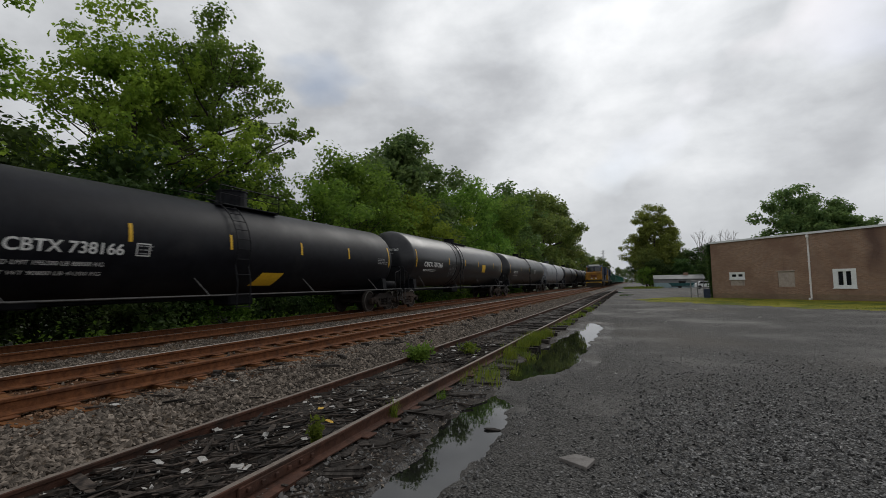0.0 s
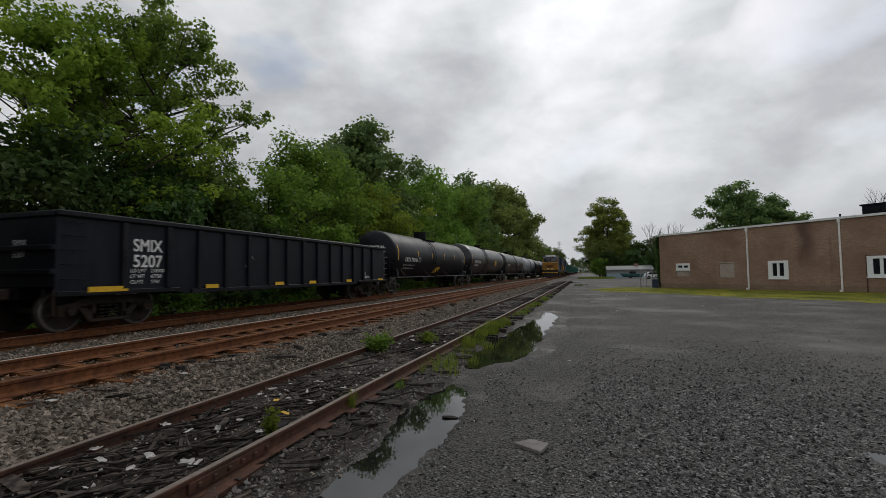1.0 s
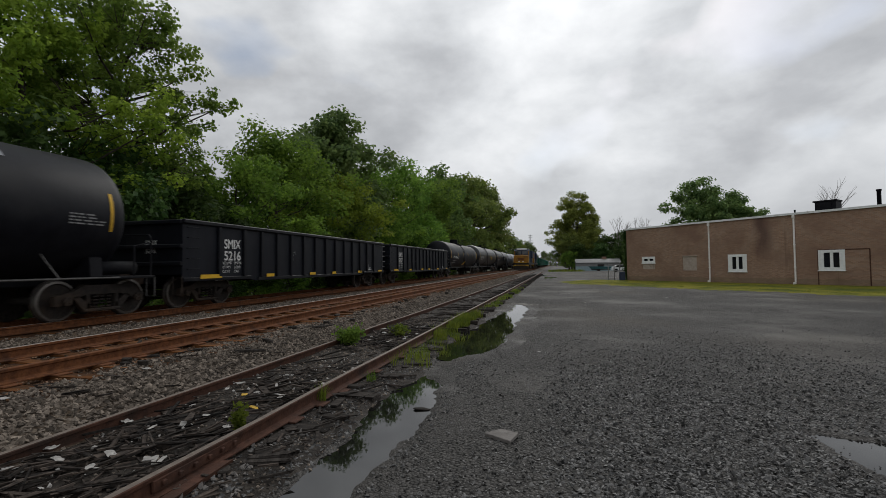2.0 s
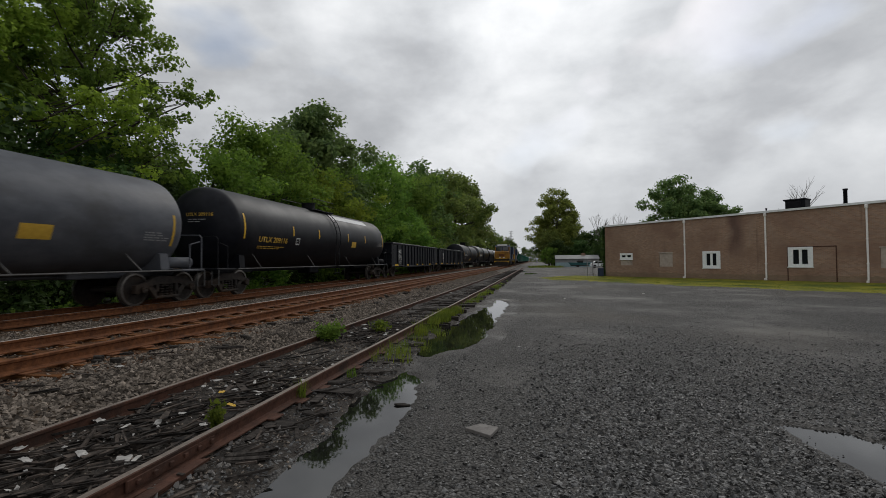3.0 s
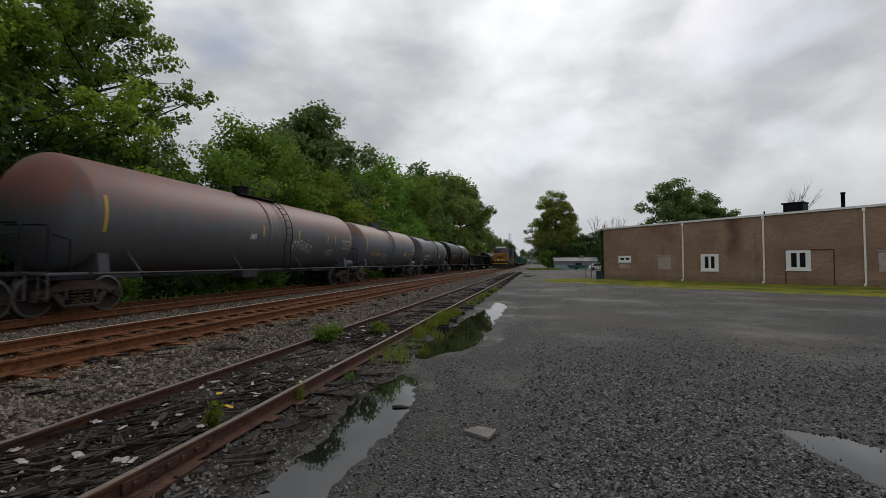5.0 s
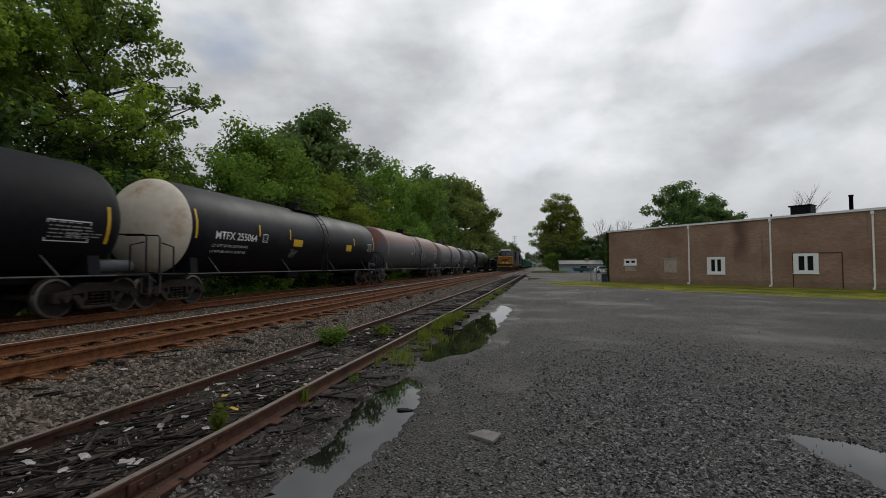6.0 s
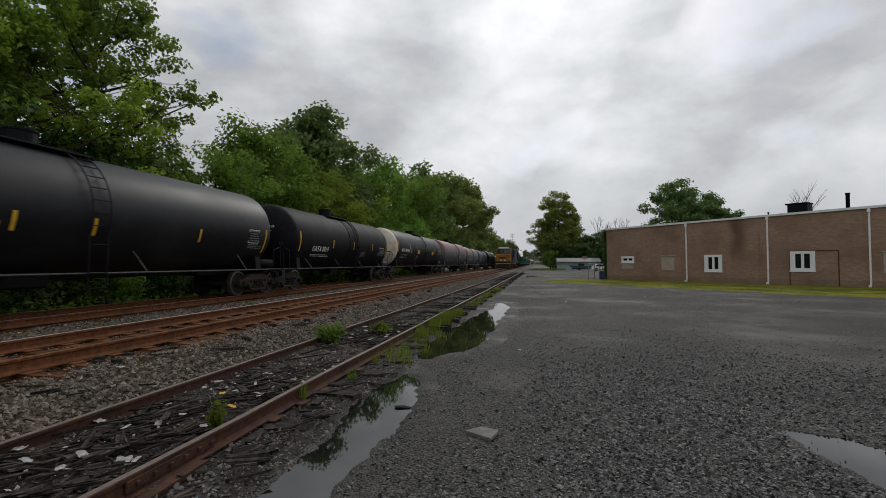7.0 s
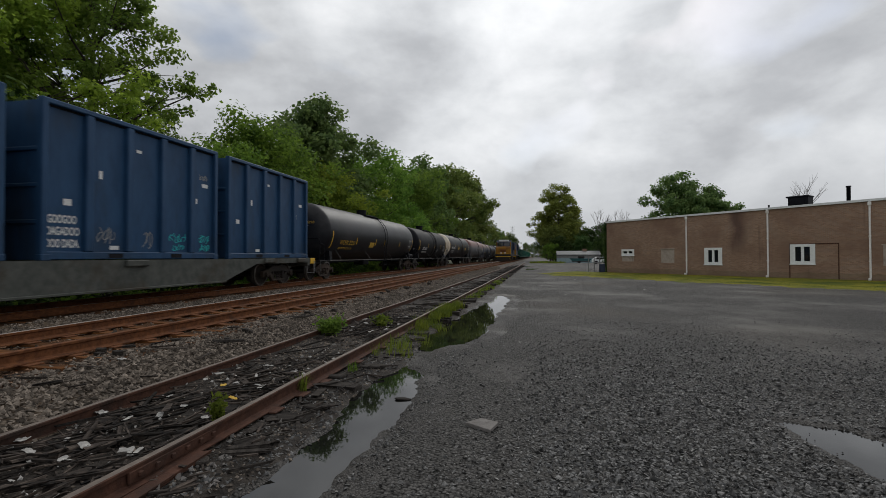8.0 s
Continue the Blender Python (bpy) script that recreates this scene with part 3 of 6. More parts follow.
ties = [box_mesh("tie", 2.6, .22, .16, TIE, .012, .014, s) for s in range(4)]
old_ties = [box_mesh("tie", 2.5, .22, .14, TIE_OLD, .015, .03, s) for s in range(5)]
plate = box_mesh("tie_plate", .34, .19, .018, RUST, .004)
plate_old = box_mesh("tie_plate", .32, .19, .018, RUST_DARK, .004)
rt = random.Random(9)
for name, cxx, cz, head, label in (("running_track", MAIN_X, MAIN_Z, SHINE, "rusty steel rails on rust-stained timber ties in grey ballast"),
                                   ("freight_track", FAR_X, FAR_Z, SHINE, "rusty steel rails under the freight train on timber ties")):
    tr = thing(name, label, "railway track", "railway tracks", "structure")
    for s in (-1, 1):
        # the running line's right rail goes without the painted sheen
        shiny = head if not (name == "running_track" and s == 1) else None
        under(new("rail", rail_mesh("rail", [(cxx + s * .7525, y, cz) for y in (-60, 0, 60, 1500)], RUST, shiny)), tr)
    far = 150
    y = .5
    while y < far:
        inst("tie", rt.choice(ties), tr, pose(cxx + rt.uniform(-.05, .05), y, cz - .172 - .014 + rt.uniform(-.008, .004), 0, 0, rt.uniform(-1, 1)))
        if y < 28 and name == "running_track":
            for s in (-1, 1):
                inst("tie_plate", plate, tr, pose(cxx + s * .7525, y, cz - .169))
        y += .56 if y < 70 else 1.12

tr = thing("siding_track", "old dark rusty rails on rotten half-buried ties", "railway track", "railway tracks", "structure")
ys = list(np.arange(-6, 30, 1.0)) + list(np.arange(30, 106, 5.0))
for s in (-1, 1):
    under(new("rail", rail_mesh("rail", [(siding_x(y) + s * .7525 + .006 * math.sin(y * 1.7 + s), y, SIDE_Z + .006 * math.sin(y * .9 + s * 2)) for y in ys], RUST_DARK, OLD_HEAD, .94)), tr)
y = 1.0
while y < 80:
    inst("tie", rt.choice(old_ties), tr, pose(siding_x(y) + rt.uniform(-.12, .12), y, SIDE_Z - .162 + rt.uniform(-.06, .0) + (.06 if y > 11 else 0), rt.uniform(-1.5, 1.5), rt.uniform(-.8, .8), rt.uniform(-4, 4)))
    if y < 20:
        for s in (-1, 1) if rt.random() < .45 else (-1,):
            inst("tie_plate", plate_old, tr, pose(siding_x(y) + s * .7525, y, SIDE_Z - .150))
    y += .58
bar = bmesh.new()
box(bar, .012, .036, -.45, .45, -.125, -.04, .006)
for k in range(6):
    box(bar, .030, .056, -.38 + k * .152, -.34 + k * .152, -.098, -.062, .006)
joint = finish(bar, "joint_bar", RUST_DARK)
for y in (3.2, 14.5, 26.0):
    inst("joint_bar", joint, tr, pose(siding_x(y) + .7525, y, SIDE_Z))


# ---- the brick building ----
WALL_A = Vector((6.66, 47.57, 0))
WALL_DIR = math.degrees(math.atan2(-.689, .725))
LONG, HIGH, THICK, DEEP = 46.0, 5.0, .30, 24.0
house = thing("brick_building", "long single-storey brown brick workshop with white downpipes", "building", m=Matrix.Translation(WALL_A) @ pose(0, 0, 0, 0, 0, WALL_DIR))


def roof_z(u):
    return 4.92 + .012 * u


OPENINGS = [(1.67, 2.91, 1.17, 2.26), (5.52, 6.73, 1.06, 2.25), (9.26, 10.55, 1.04, 2.28), (15.15, 16.53, 1.16, 2.44), (20.0, 22.1, 1.04, 2.32), (26.5, 27.9, 1.1, 2.4)]
bm = bmesh.new()
us = sorted({0.0, LONG, *[v for o in OPENINGS for v in o[:2]]})
zs = sorted({-.15, 4.6, *[v for o in OPENINGS for v in o[2:]]})
for a, b in zip(us, us[1:]):
    for z0, z1 in zip(zs, zs[1:] + [None]):
        mid_z = (z0 + z1) / 2 if z1 else 5
        if not any(o[0] <= (a + b) / 2 <= o[1] and o[2] <= mid_z <= o[3] for o in OPENINGS):
            prism(bm, [(a, z0), (b, z0), (b, z1 or roof_z(b)), (a, z1 or roof_z(a))], "y", 0, THICK)
bmesh.ops.remove_doubles(bm, verts=bm.verts, dist=.001)
bm.verts.index_update()
seen = {}
for f in bm.faces:
    seen.setdefault(tuple(sorted(v.index for v in f.verts)), []).append(f)
bmesh.ops.delete(bm, geom=[f for fs in seen.values() if len(fs) > 1 for f in fs], context="FACES_ONLY")
part("wall", bm, BRICK, house)
for x0, x1, y0, y1, z1 in ((0, .3, THICK, DEEP, 4.9), (LONG - .3, LONG, THICK, DEEP, 5.4), (.3, LONG - .3, DEEP - .3, DEEP, 4.9)):
    bm = bmesh.new()
    box(bm, x0, x1, y0, y1, -.15, z1)
    part("wall", bm, BRICK, house)
bm = bmesh.new()
prism(bm, [(-.1, 4.90), (LONG + .1, 5.452), (LONG + .1, 5.60), (-.1, 5.05)], "y", -.12, -.02)
part("fascia", bm, FASCIA, house, "pale metal roof edge")
bm = bmesh.new()
prism(bm, [(-.1, 4.93), (LONG + .1, 5.48), (LONG + .1, 5.58), (-.1, 5.03)], "y", -.02, DEEP)
part("roof", bm, ROOF, house)
for u in (7.80, 13.76, 19.42, 25.2, 31.0):
    bm = bmesh.new()
    top = roof_z(u)
    box(bm, u - .05, u + .05, -.10, -.003, .25, top - .02, .015)
    box(bm, u - .085, u + .085, -.16, -.003, top - .28, top - .05, .02)
    for z in (1.3, 2.9):
        box(bm, u - .07, u + .07, -.115, -.003, z, z + .05, .006)
    box(bm, u - .055, u + .045, -.36, -.02, .10, .25, .02)
    part("downpipe", bm, PIPE, house, "white downpipe")


def window(a, b, z0, z1, bars):
    win = under(new("window"), house)
    bm = bmesh.new()
    f, side = .14, .26 if z1 - z0 > 1 else .14
    box(bm, a - .04, b + .04, -.03, .10, z0 - .06, z0 + f, .01)
    box(bm, a - .04, b + .04, -.03, .10, z1 - f, z1 + .05, .01)
    box(bm, a - .04, a + side, -.03, .10, z0 + f, z1 - f, .01)
    box(bm, b - side, b + .04, -.03, .10, z0 + f, z1 - f, .01)
    inner = b - a - 2 * side
    for k in range(1, bars):
        u = a + side + inner * k / bars
        box(bm, u - .085, u + .085, -.01, .10, z0 + f, z1 - f, .01)
    part("window_frame", bm, TRIM, win, "white painted window frame")
    bm = bmesh.new()
    box(bm, a - .08, b + .08, -.07, -.005, z0 - .12, z0 - .06, .01)
    part("window_sill", bm, TRIM, win)
    for k in range(bars):
        u0 = a + side + inner * k / bars + (.085 if k else 0)
        u1 = a + side + inner * (k + 1) / bars - (.085 if k < bars - 1 else 0)
        bm = bmesh.new()
        box(bm, u0, u1, .05, .07, z0 + f, z1 - f)
        part("pane", bm, GLASS, win, "dark glass")
    return win


window(9.26, 10.55, 1.04, 2.28, 2)
window(15.15, 16.53, 1.16, 2.44, 2)
window(26.5, 27.9, 1.1, 2.4, 2)
window(1.67, 2.91, 1.78, 2.26, 2)
bm = bmesh.new()
box(bm, 1.67, 2.91, .03, .15, 1.17, 1.70, .01)
part("infill_panel", bm, BOARD, house, "beige board under a narrow window")
for a, b, z0, z1 in (OPENINGS[1], OPENINGS[4]):
    bm = bmesh.new()
    box(bm, a, b, .04, .15, z0, z1, .01)
    box(bm, a - .06, b + .06, -.03, .03, z1, z1 + .07, .01)
    part("infill_panel", bm, BOARD, house, "beige board closing an old window")
bm = bmesh.new()
box(bm, 16.62, 17.80, -.012, .05, .02, 2.38, .004)
part("bricked_doorway", bm, BRICK, house, "bricked-up doorway")
bm = bmesh.new()
box(bm, 15.06, 15.12, -.02, .04, 0, 2.46), box(bm, 17.80, 17.86, -.02, .04, 0, 2.46), box(bm, 15.06, 17.86, -.022, .04, 2.46, 2.53)
part("door_frame", bm, RUST_DARK, house, "rusty steel frame of an old doorway")
bm = bmesh.new()
u0 = 14.35
box(bm, u0, u0 + 1.25, 2.0, 3.1, 5.1, 6.05, .04), box(bm, u0 - .12, u0 + 1.3, 1.95, 3.15, 6.0, 6.12, .03)
box(bm, u0 + .2, u0 + 1.0, 1.92, 2.0, 5.35, 5.9, .02)
part("roof_unit", bm, BLACK_MATT, house, "black ventilation unit on the roof")
for u, v, r, z in ((17.65, 3.0, .12, 6.6), (13.3, 1.5, .05, 5.55), (19.3, 4.5, .06, 5.6)):
    bm = bmesh.new()
    tube(bm, [(u, v, 5.0), (u, v, z - .12), (u, v, z - .11), (u, v, z)], [r, r, r * 1.25, r * 1.25], 12)
    part("flue_pipe", bm, BLACK_MATT, house, "dark flue pipe on the roof", True)


def wall_point(u, v, z=0.0):
    return house.matrix_basis @ Vector((u, v, z))


# mossy strip at the foot of the wall
verts, faces = [], []
n = 330


MOSS_W = [6.0, 7.5, 8.4, 8.8, 9.6, 10.1, 10.4, 10.5]


def moss_width(u):
    return float(np.interp(u, [-3.5, -2, 0, 5, 10, 15, 25, 50], MOSS_W)) + .25 * math.sin(u * 1.1) + .15 * math.sin(u * 3.1) + .3 * math.sin(u * 6.3 + math.sin(u * 2.3) * 2) + .2 * math.sin(u * 14.9)


for i in range(n + 1):
    u = -3.5 + i * .15
    for k in range(5):
        p = wall_point(u, -.02 - moss_width(u) * k / 4)
        verts.append((p.x, p.y, .10 - .112 * (k / 4) ** 2))
for i in range(n):
    for k in range(4):
        a = i * 5 + k
        faces.append((a, a + 1, a + 6, a + 5))
moss = new("moss_strip", from_arrays("moss_strip", verts, faces, [MOSS], True))
tagged(moss, "yellow-green mossy grass strip along the brick wall", "grass", kind="structure")


# ---- grass and weeds ----
def blades(name, centres, n, height, radius, mat, label, seed, width=.006, lean=.5, category="grass", kind=""):
    """Tufts of bent blades, each blade two faces."""
    r = np.random.RandomState(seed)
    c = np.repeat(np.asarray(centres, float), n, 0)
    m = len(c)
    a = r.uniform(0, 2 * math.pi, m)
    off = radius * np.sqrt(r.uniform(0, 1, m))
    b = r.uniform(0, 2 * math.pi, m)
    base = c + np.stack([off * np.cos(b), off * np.sin(b), np.zeros(m)], -1)
    h = height * r.uniform(.45, 1.1, m)
    ln = lean * h * r.uniform(.2, 1, m)
    d = np.stack([np.cos(a), np.sin(a), np.zeros(m)], -1)
    s = np.stack([-np.sin(a), np.cos(a), np.zeros(m)], -1) * (width * r.uniform(.6, 1.3, m))[:, None]
    mid = base + d * (ln * .35)[:, None] + np.array([0, 0, 1]) * (h * .6)[:, None]
    tip = base + d * ln[:, None] + np.array([0, 0, 1]) * h[:, None]
    v = np.stack([base - s, base + s, mid + s * .8, mid - s * .8, tip + s * .1, tip - s * .1], 1)
    o = np.arange(m)[:, None, None] * 6
    f = (np.array([(0, 1, 2, 3), (3, 2, 4, 5)])[None] + o).reshape(-1, 4)
    ob = new(name, from_arrays(name, v.reshape(-1, 3), f, [mat]))
    return tagged(ob, label, category, kind=kind)


def leaves_at(name, pts, size, mat, seed, parent=None, droop=.25, out=None):
    """Small folded leaves at the given places, joined into one mesh."""
    r = np.random.RandomState(seed)
    n = len(pts)
    d = r.normal(size=(n, 3))
    d[:, 2] = d[:, 2] * .6 - droop
    d /= np.linalg.norm(d, axis=1, keepdims=True)
    t = np.cross(d, r.normal(size=(n, 3)))
    t /= np.linalg.norm(t, axis=1, keepdims=True)
    nn = np.cross(d, t)
    if out is not None:      # leaves lie like scales over their clump, faces to the light
        nn = out * .85 + np.array([0, 0, .55]) + r.normal(size=(n, 3)) * .55
        nn /= np.linalg.norm(nn, axis=1, keepdims=True)
        t = np.cross(nn, d)
        t /= np.linalg.norm(t, axis=1, keepdims=True)
        d = np.cross(t, nn)
    L = (size * r.uniform(.6, 1.3, n))[:, None]
    W = L * .36
    v = np.stack([pts, pts + d * L * .5 + t * W + nn * W * .3, pts + d * L, pts + d * L * .5 - t * W + nn * W * .3], 1)
    o = np.arange(n)[:, None, None] * 4
    f = (np.array([(0, 1, 2), (0, 2, 3)])[None] + o).reshape(-1, 3)
    return from_arrays(name, v.reshape(-1, 3), f, [mat])


# ---- trees ----
def tree_parts(seed, h, crown_r, first, n_leaf, leaf, mat, gaps=.0, wide=1.0, fine=1.0, taper=.7):
    """Meshes of a trunk with limbs and of a crown of small leaves in uneven clumps. first: height at which the crown starts."""
    r = random.Random(seed)
    rn = np.random.RandomState(seed)
    bm = bmesh.new()
    lean = Vector((r.uniform(-.04, .04), r.uniform(-.04, .04), 1))
    pts = [lean * (h * k / 7) + Vector((r.uniform(-.15, .15), r.uniform(-.15, .15), 0)) * (k > 0) for k in range(7)]
    tr = max(.10, h * .016)
    tube(bm, pts, [tr * (1.25 if k == 0 else 1 - k * .14) for k in range(7)], 8)
    clumps = []
    limbs = int(15 + h)
    for i in range(limbs):
        f = (i + r.random()) / limbs
        z0 = first + (h * .80 - first) * f
        a = i * 2.4 + r.uniform(-.5, .5)
        env = math.sin(math.pi * min(1, .16 + .80 * f)) ** taper
        reach = crown_r * env * r.uniform(.55, 1.12)
        base = lean * z0
        tip = base + Vector((math.cos(a) * reach * wide, math.sin(a) * reach, reach * r.uniform(.10, .55) + .3))
        mid = base.lerp(tip, .5) + Vector((0, 0, -.1 * reach))
        rr = tr * (.42 - .25 * f)
        tube(bm, [base, mid, tip], [rr, rr * .6, rr * .2], 5)
        clumps.append((base.lerp(tip, .86), crown_r * r.uniform(.13, .2) * fine))
        for k in range(int(r.randint(3, 5) / fine ** 1.5)):
            q = base.lerp(tip, r.uniform(.45, 1.05)) + Vector((r.gauss(0, 1), r.gauss(0, 1), r.gauss(0, .7))) * crown_r * .17
            if r.random() > gaps:
                clumps.append((q, crown_r * r.uniform(.13, .25) * fine))
                tube(bm, [base.lerp(tip, .4), q], [rr * .3, rr * .12], 4)
    for k in range(6):
        clumps.append((lean * (h * r.uniform(.80, .97)) + Vector((r.gauss(0, 1), r.gauss(0, 1), 0)) * crown_r * .22, crown_r * r.uniform(.14, .22)))
    w = np.array([c[1] ** 2 for c in clumps])
    pick = rn.choice(len(clumps), n_leaf, p=w / w.sum())
    cen = np.array([c[0] for c in clumps])[pick]
    rad = np.array([c[1] for c in clumps])[pick]
    d = rn.normal(size=(n_leaf, 3))
    d /= np.linalg.norm(d, axis=1, keepdims=True)
    pos = cen + d * (rad * rn.uniform(.25, 1.0, n_leaf) ** .5 * rn.uniform(.7, 1.3, n_leaf))[:, None] * np.array([1, 1, .72])
    pos[:, 2] = np.minimum(pos[:, 2], h * 1.02)
    return finish(bm, "trunk", BARK, True), leaves_at("crown", pos, leaf, mat, seed, out=d)


def plant_tree(kind, x, y, s=1.0, turn=0.0, label="", group="trackside trees", name="tree"):
    t = thing(name, label, "tree", group, m=pose(x, y, float(ground_z(x, y)) - .05, 0, 0, turn) @ Matrix.Scale(s, 4))
    inst("trunk", kind[0], t), inst("crown", kind[1], t)
    return t


TALL = tree_parts(1, 15.5, 4.2, 4.6, 24000, .185, LEAF, .10, fine=.55)
TALL2 = tree_parts(2, 14.0, 4.6, 1.6, 26000, .19, LEAF_LIGHT, .03, fine=.6)
ROUND = tree_parts(3, 11.0, 4.6, 1.2, 19000, .22, LEAF_MID, .0, fine=.95)
ROUND2 = tree_parts(4, 12.5, 5.0, 1.5, 20000, .27, LEAF, .0, fine=.95)
BROAD = tree_parts(14, 12.6, 4.6, 1.5, 22000, .30, LEAF_BLUE, .0, fine=.9, taper=.5)
LOW = tree_parts(5, 8.0, 4.2, .5, 13000, .19, LEAF_MID, .0, fine=.75)
LOW_BRIGHT = tree_parts(15, 8.4, 4.2, .5, 14000, .20, LEAF_LIGHT, .0, fine=.75)
DARK = tree_parts(6, 12.0, 5.2, .8, 9000, .42, LEAF_SHADED, .0)
FULL = tree_parts(17, 24.5, 8.0, 1.5, 30000, .50, LEAF_FULL, .0, fine=.85, taper=.42)
FAR = tree_parts(7, 18.0, 6.5, 1.5, 11500, .46, LEAF_FAR, .0, fine=.8)
FAR2 = tree_parts(8, 18.0, 6.0, 1.5, 11500, .47, LEAF_FAR2, .0, fine=.8)
SHRUB = tree_parts(9, 3.2, 2.4, .1, 4500, .20, LEAF, .0)
# darker shrub: shade near the ground is in its leaf colour
SHRUB2 = tree_parts(10, 2.4, 2.2, .1, 4200, .19, LEAF_SHADED, .0)

tall_label, round_label, dark_label = "tall broad-leaved tree with an open ragged crown", "leafy bright green tree beside the tracks", "dense tree with shade put into its leaf colour, in and behind the trackside row"
# small DARK trees within the row stand for shaded lower canopy
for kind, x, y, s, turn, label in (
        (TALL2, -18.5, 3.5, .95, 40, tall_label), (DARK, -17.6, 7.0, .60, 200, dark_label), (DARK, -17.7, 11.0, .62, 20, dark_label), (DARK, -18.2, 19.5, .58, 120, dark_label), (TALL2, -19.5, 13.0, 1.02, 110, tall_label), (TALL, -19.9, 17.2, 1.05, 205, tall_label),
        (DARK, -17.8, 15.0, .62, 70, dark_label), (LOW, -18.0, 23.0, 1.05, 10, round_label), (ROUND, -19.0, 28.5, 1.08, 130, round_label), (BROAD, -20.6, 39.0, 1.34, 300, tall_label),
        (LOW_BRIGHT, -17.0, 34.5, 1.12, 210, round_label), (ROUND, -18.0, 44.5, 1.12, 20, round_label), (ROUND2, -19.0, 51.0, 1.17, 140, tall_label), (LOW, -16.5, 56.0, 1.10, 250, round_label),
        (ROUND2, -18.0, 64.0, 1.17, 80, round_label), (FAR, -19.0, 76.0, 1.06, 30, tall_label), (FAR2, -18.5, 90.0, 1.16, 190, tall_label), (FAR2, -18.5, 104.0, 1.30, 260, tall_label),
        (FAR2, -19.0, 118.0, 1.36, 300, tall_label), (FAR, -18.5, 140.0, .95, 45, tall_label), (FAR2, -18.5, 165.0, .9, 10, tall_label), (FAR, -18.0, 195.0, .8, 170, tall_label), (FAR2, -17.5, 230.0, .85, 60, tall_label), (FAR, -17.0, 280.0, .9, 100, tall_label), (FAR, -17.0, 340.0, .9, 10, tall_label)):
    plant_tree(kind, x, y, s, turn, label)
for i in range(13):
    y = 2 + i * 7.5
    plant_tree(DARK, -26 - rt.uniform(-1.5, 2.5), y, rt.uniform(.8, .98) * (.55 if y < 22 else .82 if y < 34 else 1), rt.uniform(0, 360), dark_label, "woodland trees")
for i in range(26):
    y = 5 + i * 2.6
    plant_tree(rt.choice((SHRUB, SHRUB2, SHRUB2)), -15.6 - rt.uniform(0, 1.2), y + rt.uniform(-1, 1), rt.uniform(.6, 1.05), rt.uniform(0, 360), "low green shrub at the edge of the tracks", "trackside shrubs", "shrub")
for x, y, s, kind, label in ((6.4, 148, 1.0, FULL, "tall full green tree at the end of the yard"), (9.5, 160, .95, FAR, "green tree at the end of the yard"),
                             (.5, 340, .55, FAR, "dark far trees closing the line"), (-4.5, 420, .7, FAR, "dark far trees closing the line"), (5, 330, .6, FAR, "dark far trees closing the line"), (-10.5, 440, .8, FAR, "dark far trees closing the line"), (3.8, 138, .62, FAR2, "green tree at the end of the yard"), (9.0, 146, .6, FAR, "green tree at the end of the yard"),
                             (15, 150, .62, FAR, "dark green tree behind the yard"), (20, 130, .52, FAR, "dark green tree behind the building"), (25, 128, .5, FAR, "dark green tree behind the building"),
                             (21.2, 76, 1.16, BROAD, "broad green tree behind the brick building"), (25.2, 77, 1.02, BROAD, "broad green tree behind the brick building"), (15.2, 92, .42, FAR2, "green tree behind the brick building"), (17.6, 92, .46, FAR, "green tree behind the brick building"), (30, 110, .45, FAR, "green tree behind the brick building")):
    plant_tree(kind, x, y, s, rt.uniform(0, 360), label, "trees across the yard")


def bare_tree(x, y, h, seed):
    r = random.Random(seed)
    bm = bmesh.new()

    def grow(p, d, length, rad, depth):
        q = p + d * length
        tube(bm, [p, p.lerp(q, .5) + Vector((r.uniform(-.1, .1), r.uniform(-.1, .1), 0)) * length * .3, q], [rad, rad * .8, rad * .6], 5)
        if depth:
            for k in range(3):
                e = (d + Vector((r.gauss(0, .42), r.gauss(0, .42), r.uniform(-.05, .3)))).normalized()
                grow(p.lerp(q, r.uniform(.6, 1)), e, length * r.uniform(.55, .8), rad * .55, depth - 1)
    grow(Vector((0, 0, 0)), Vector((0, 0, 1)), h * .40, h * .014, 4)
    t = thing("bare_tree", "leafless grey tree with thin branches", "tree", "trees across the yard", m=pose(x, y, 0))
    part("trunk", bm, PALE_WOOD, t)


bare_tree(17.5, 139, 16.5, 1), bare_tree(23.5, 140, 16.5, 2), bare_tree(30.2, 62, 10.4, 3), bare_tree(20.5, 143, 14.5, 4)


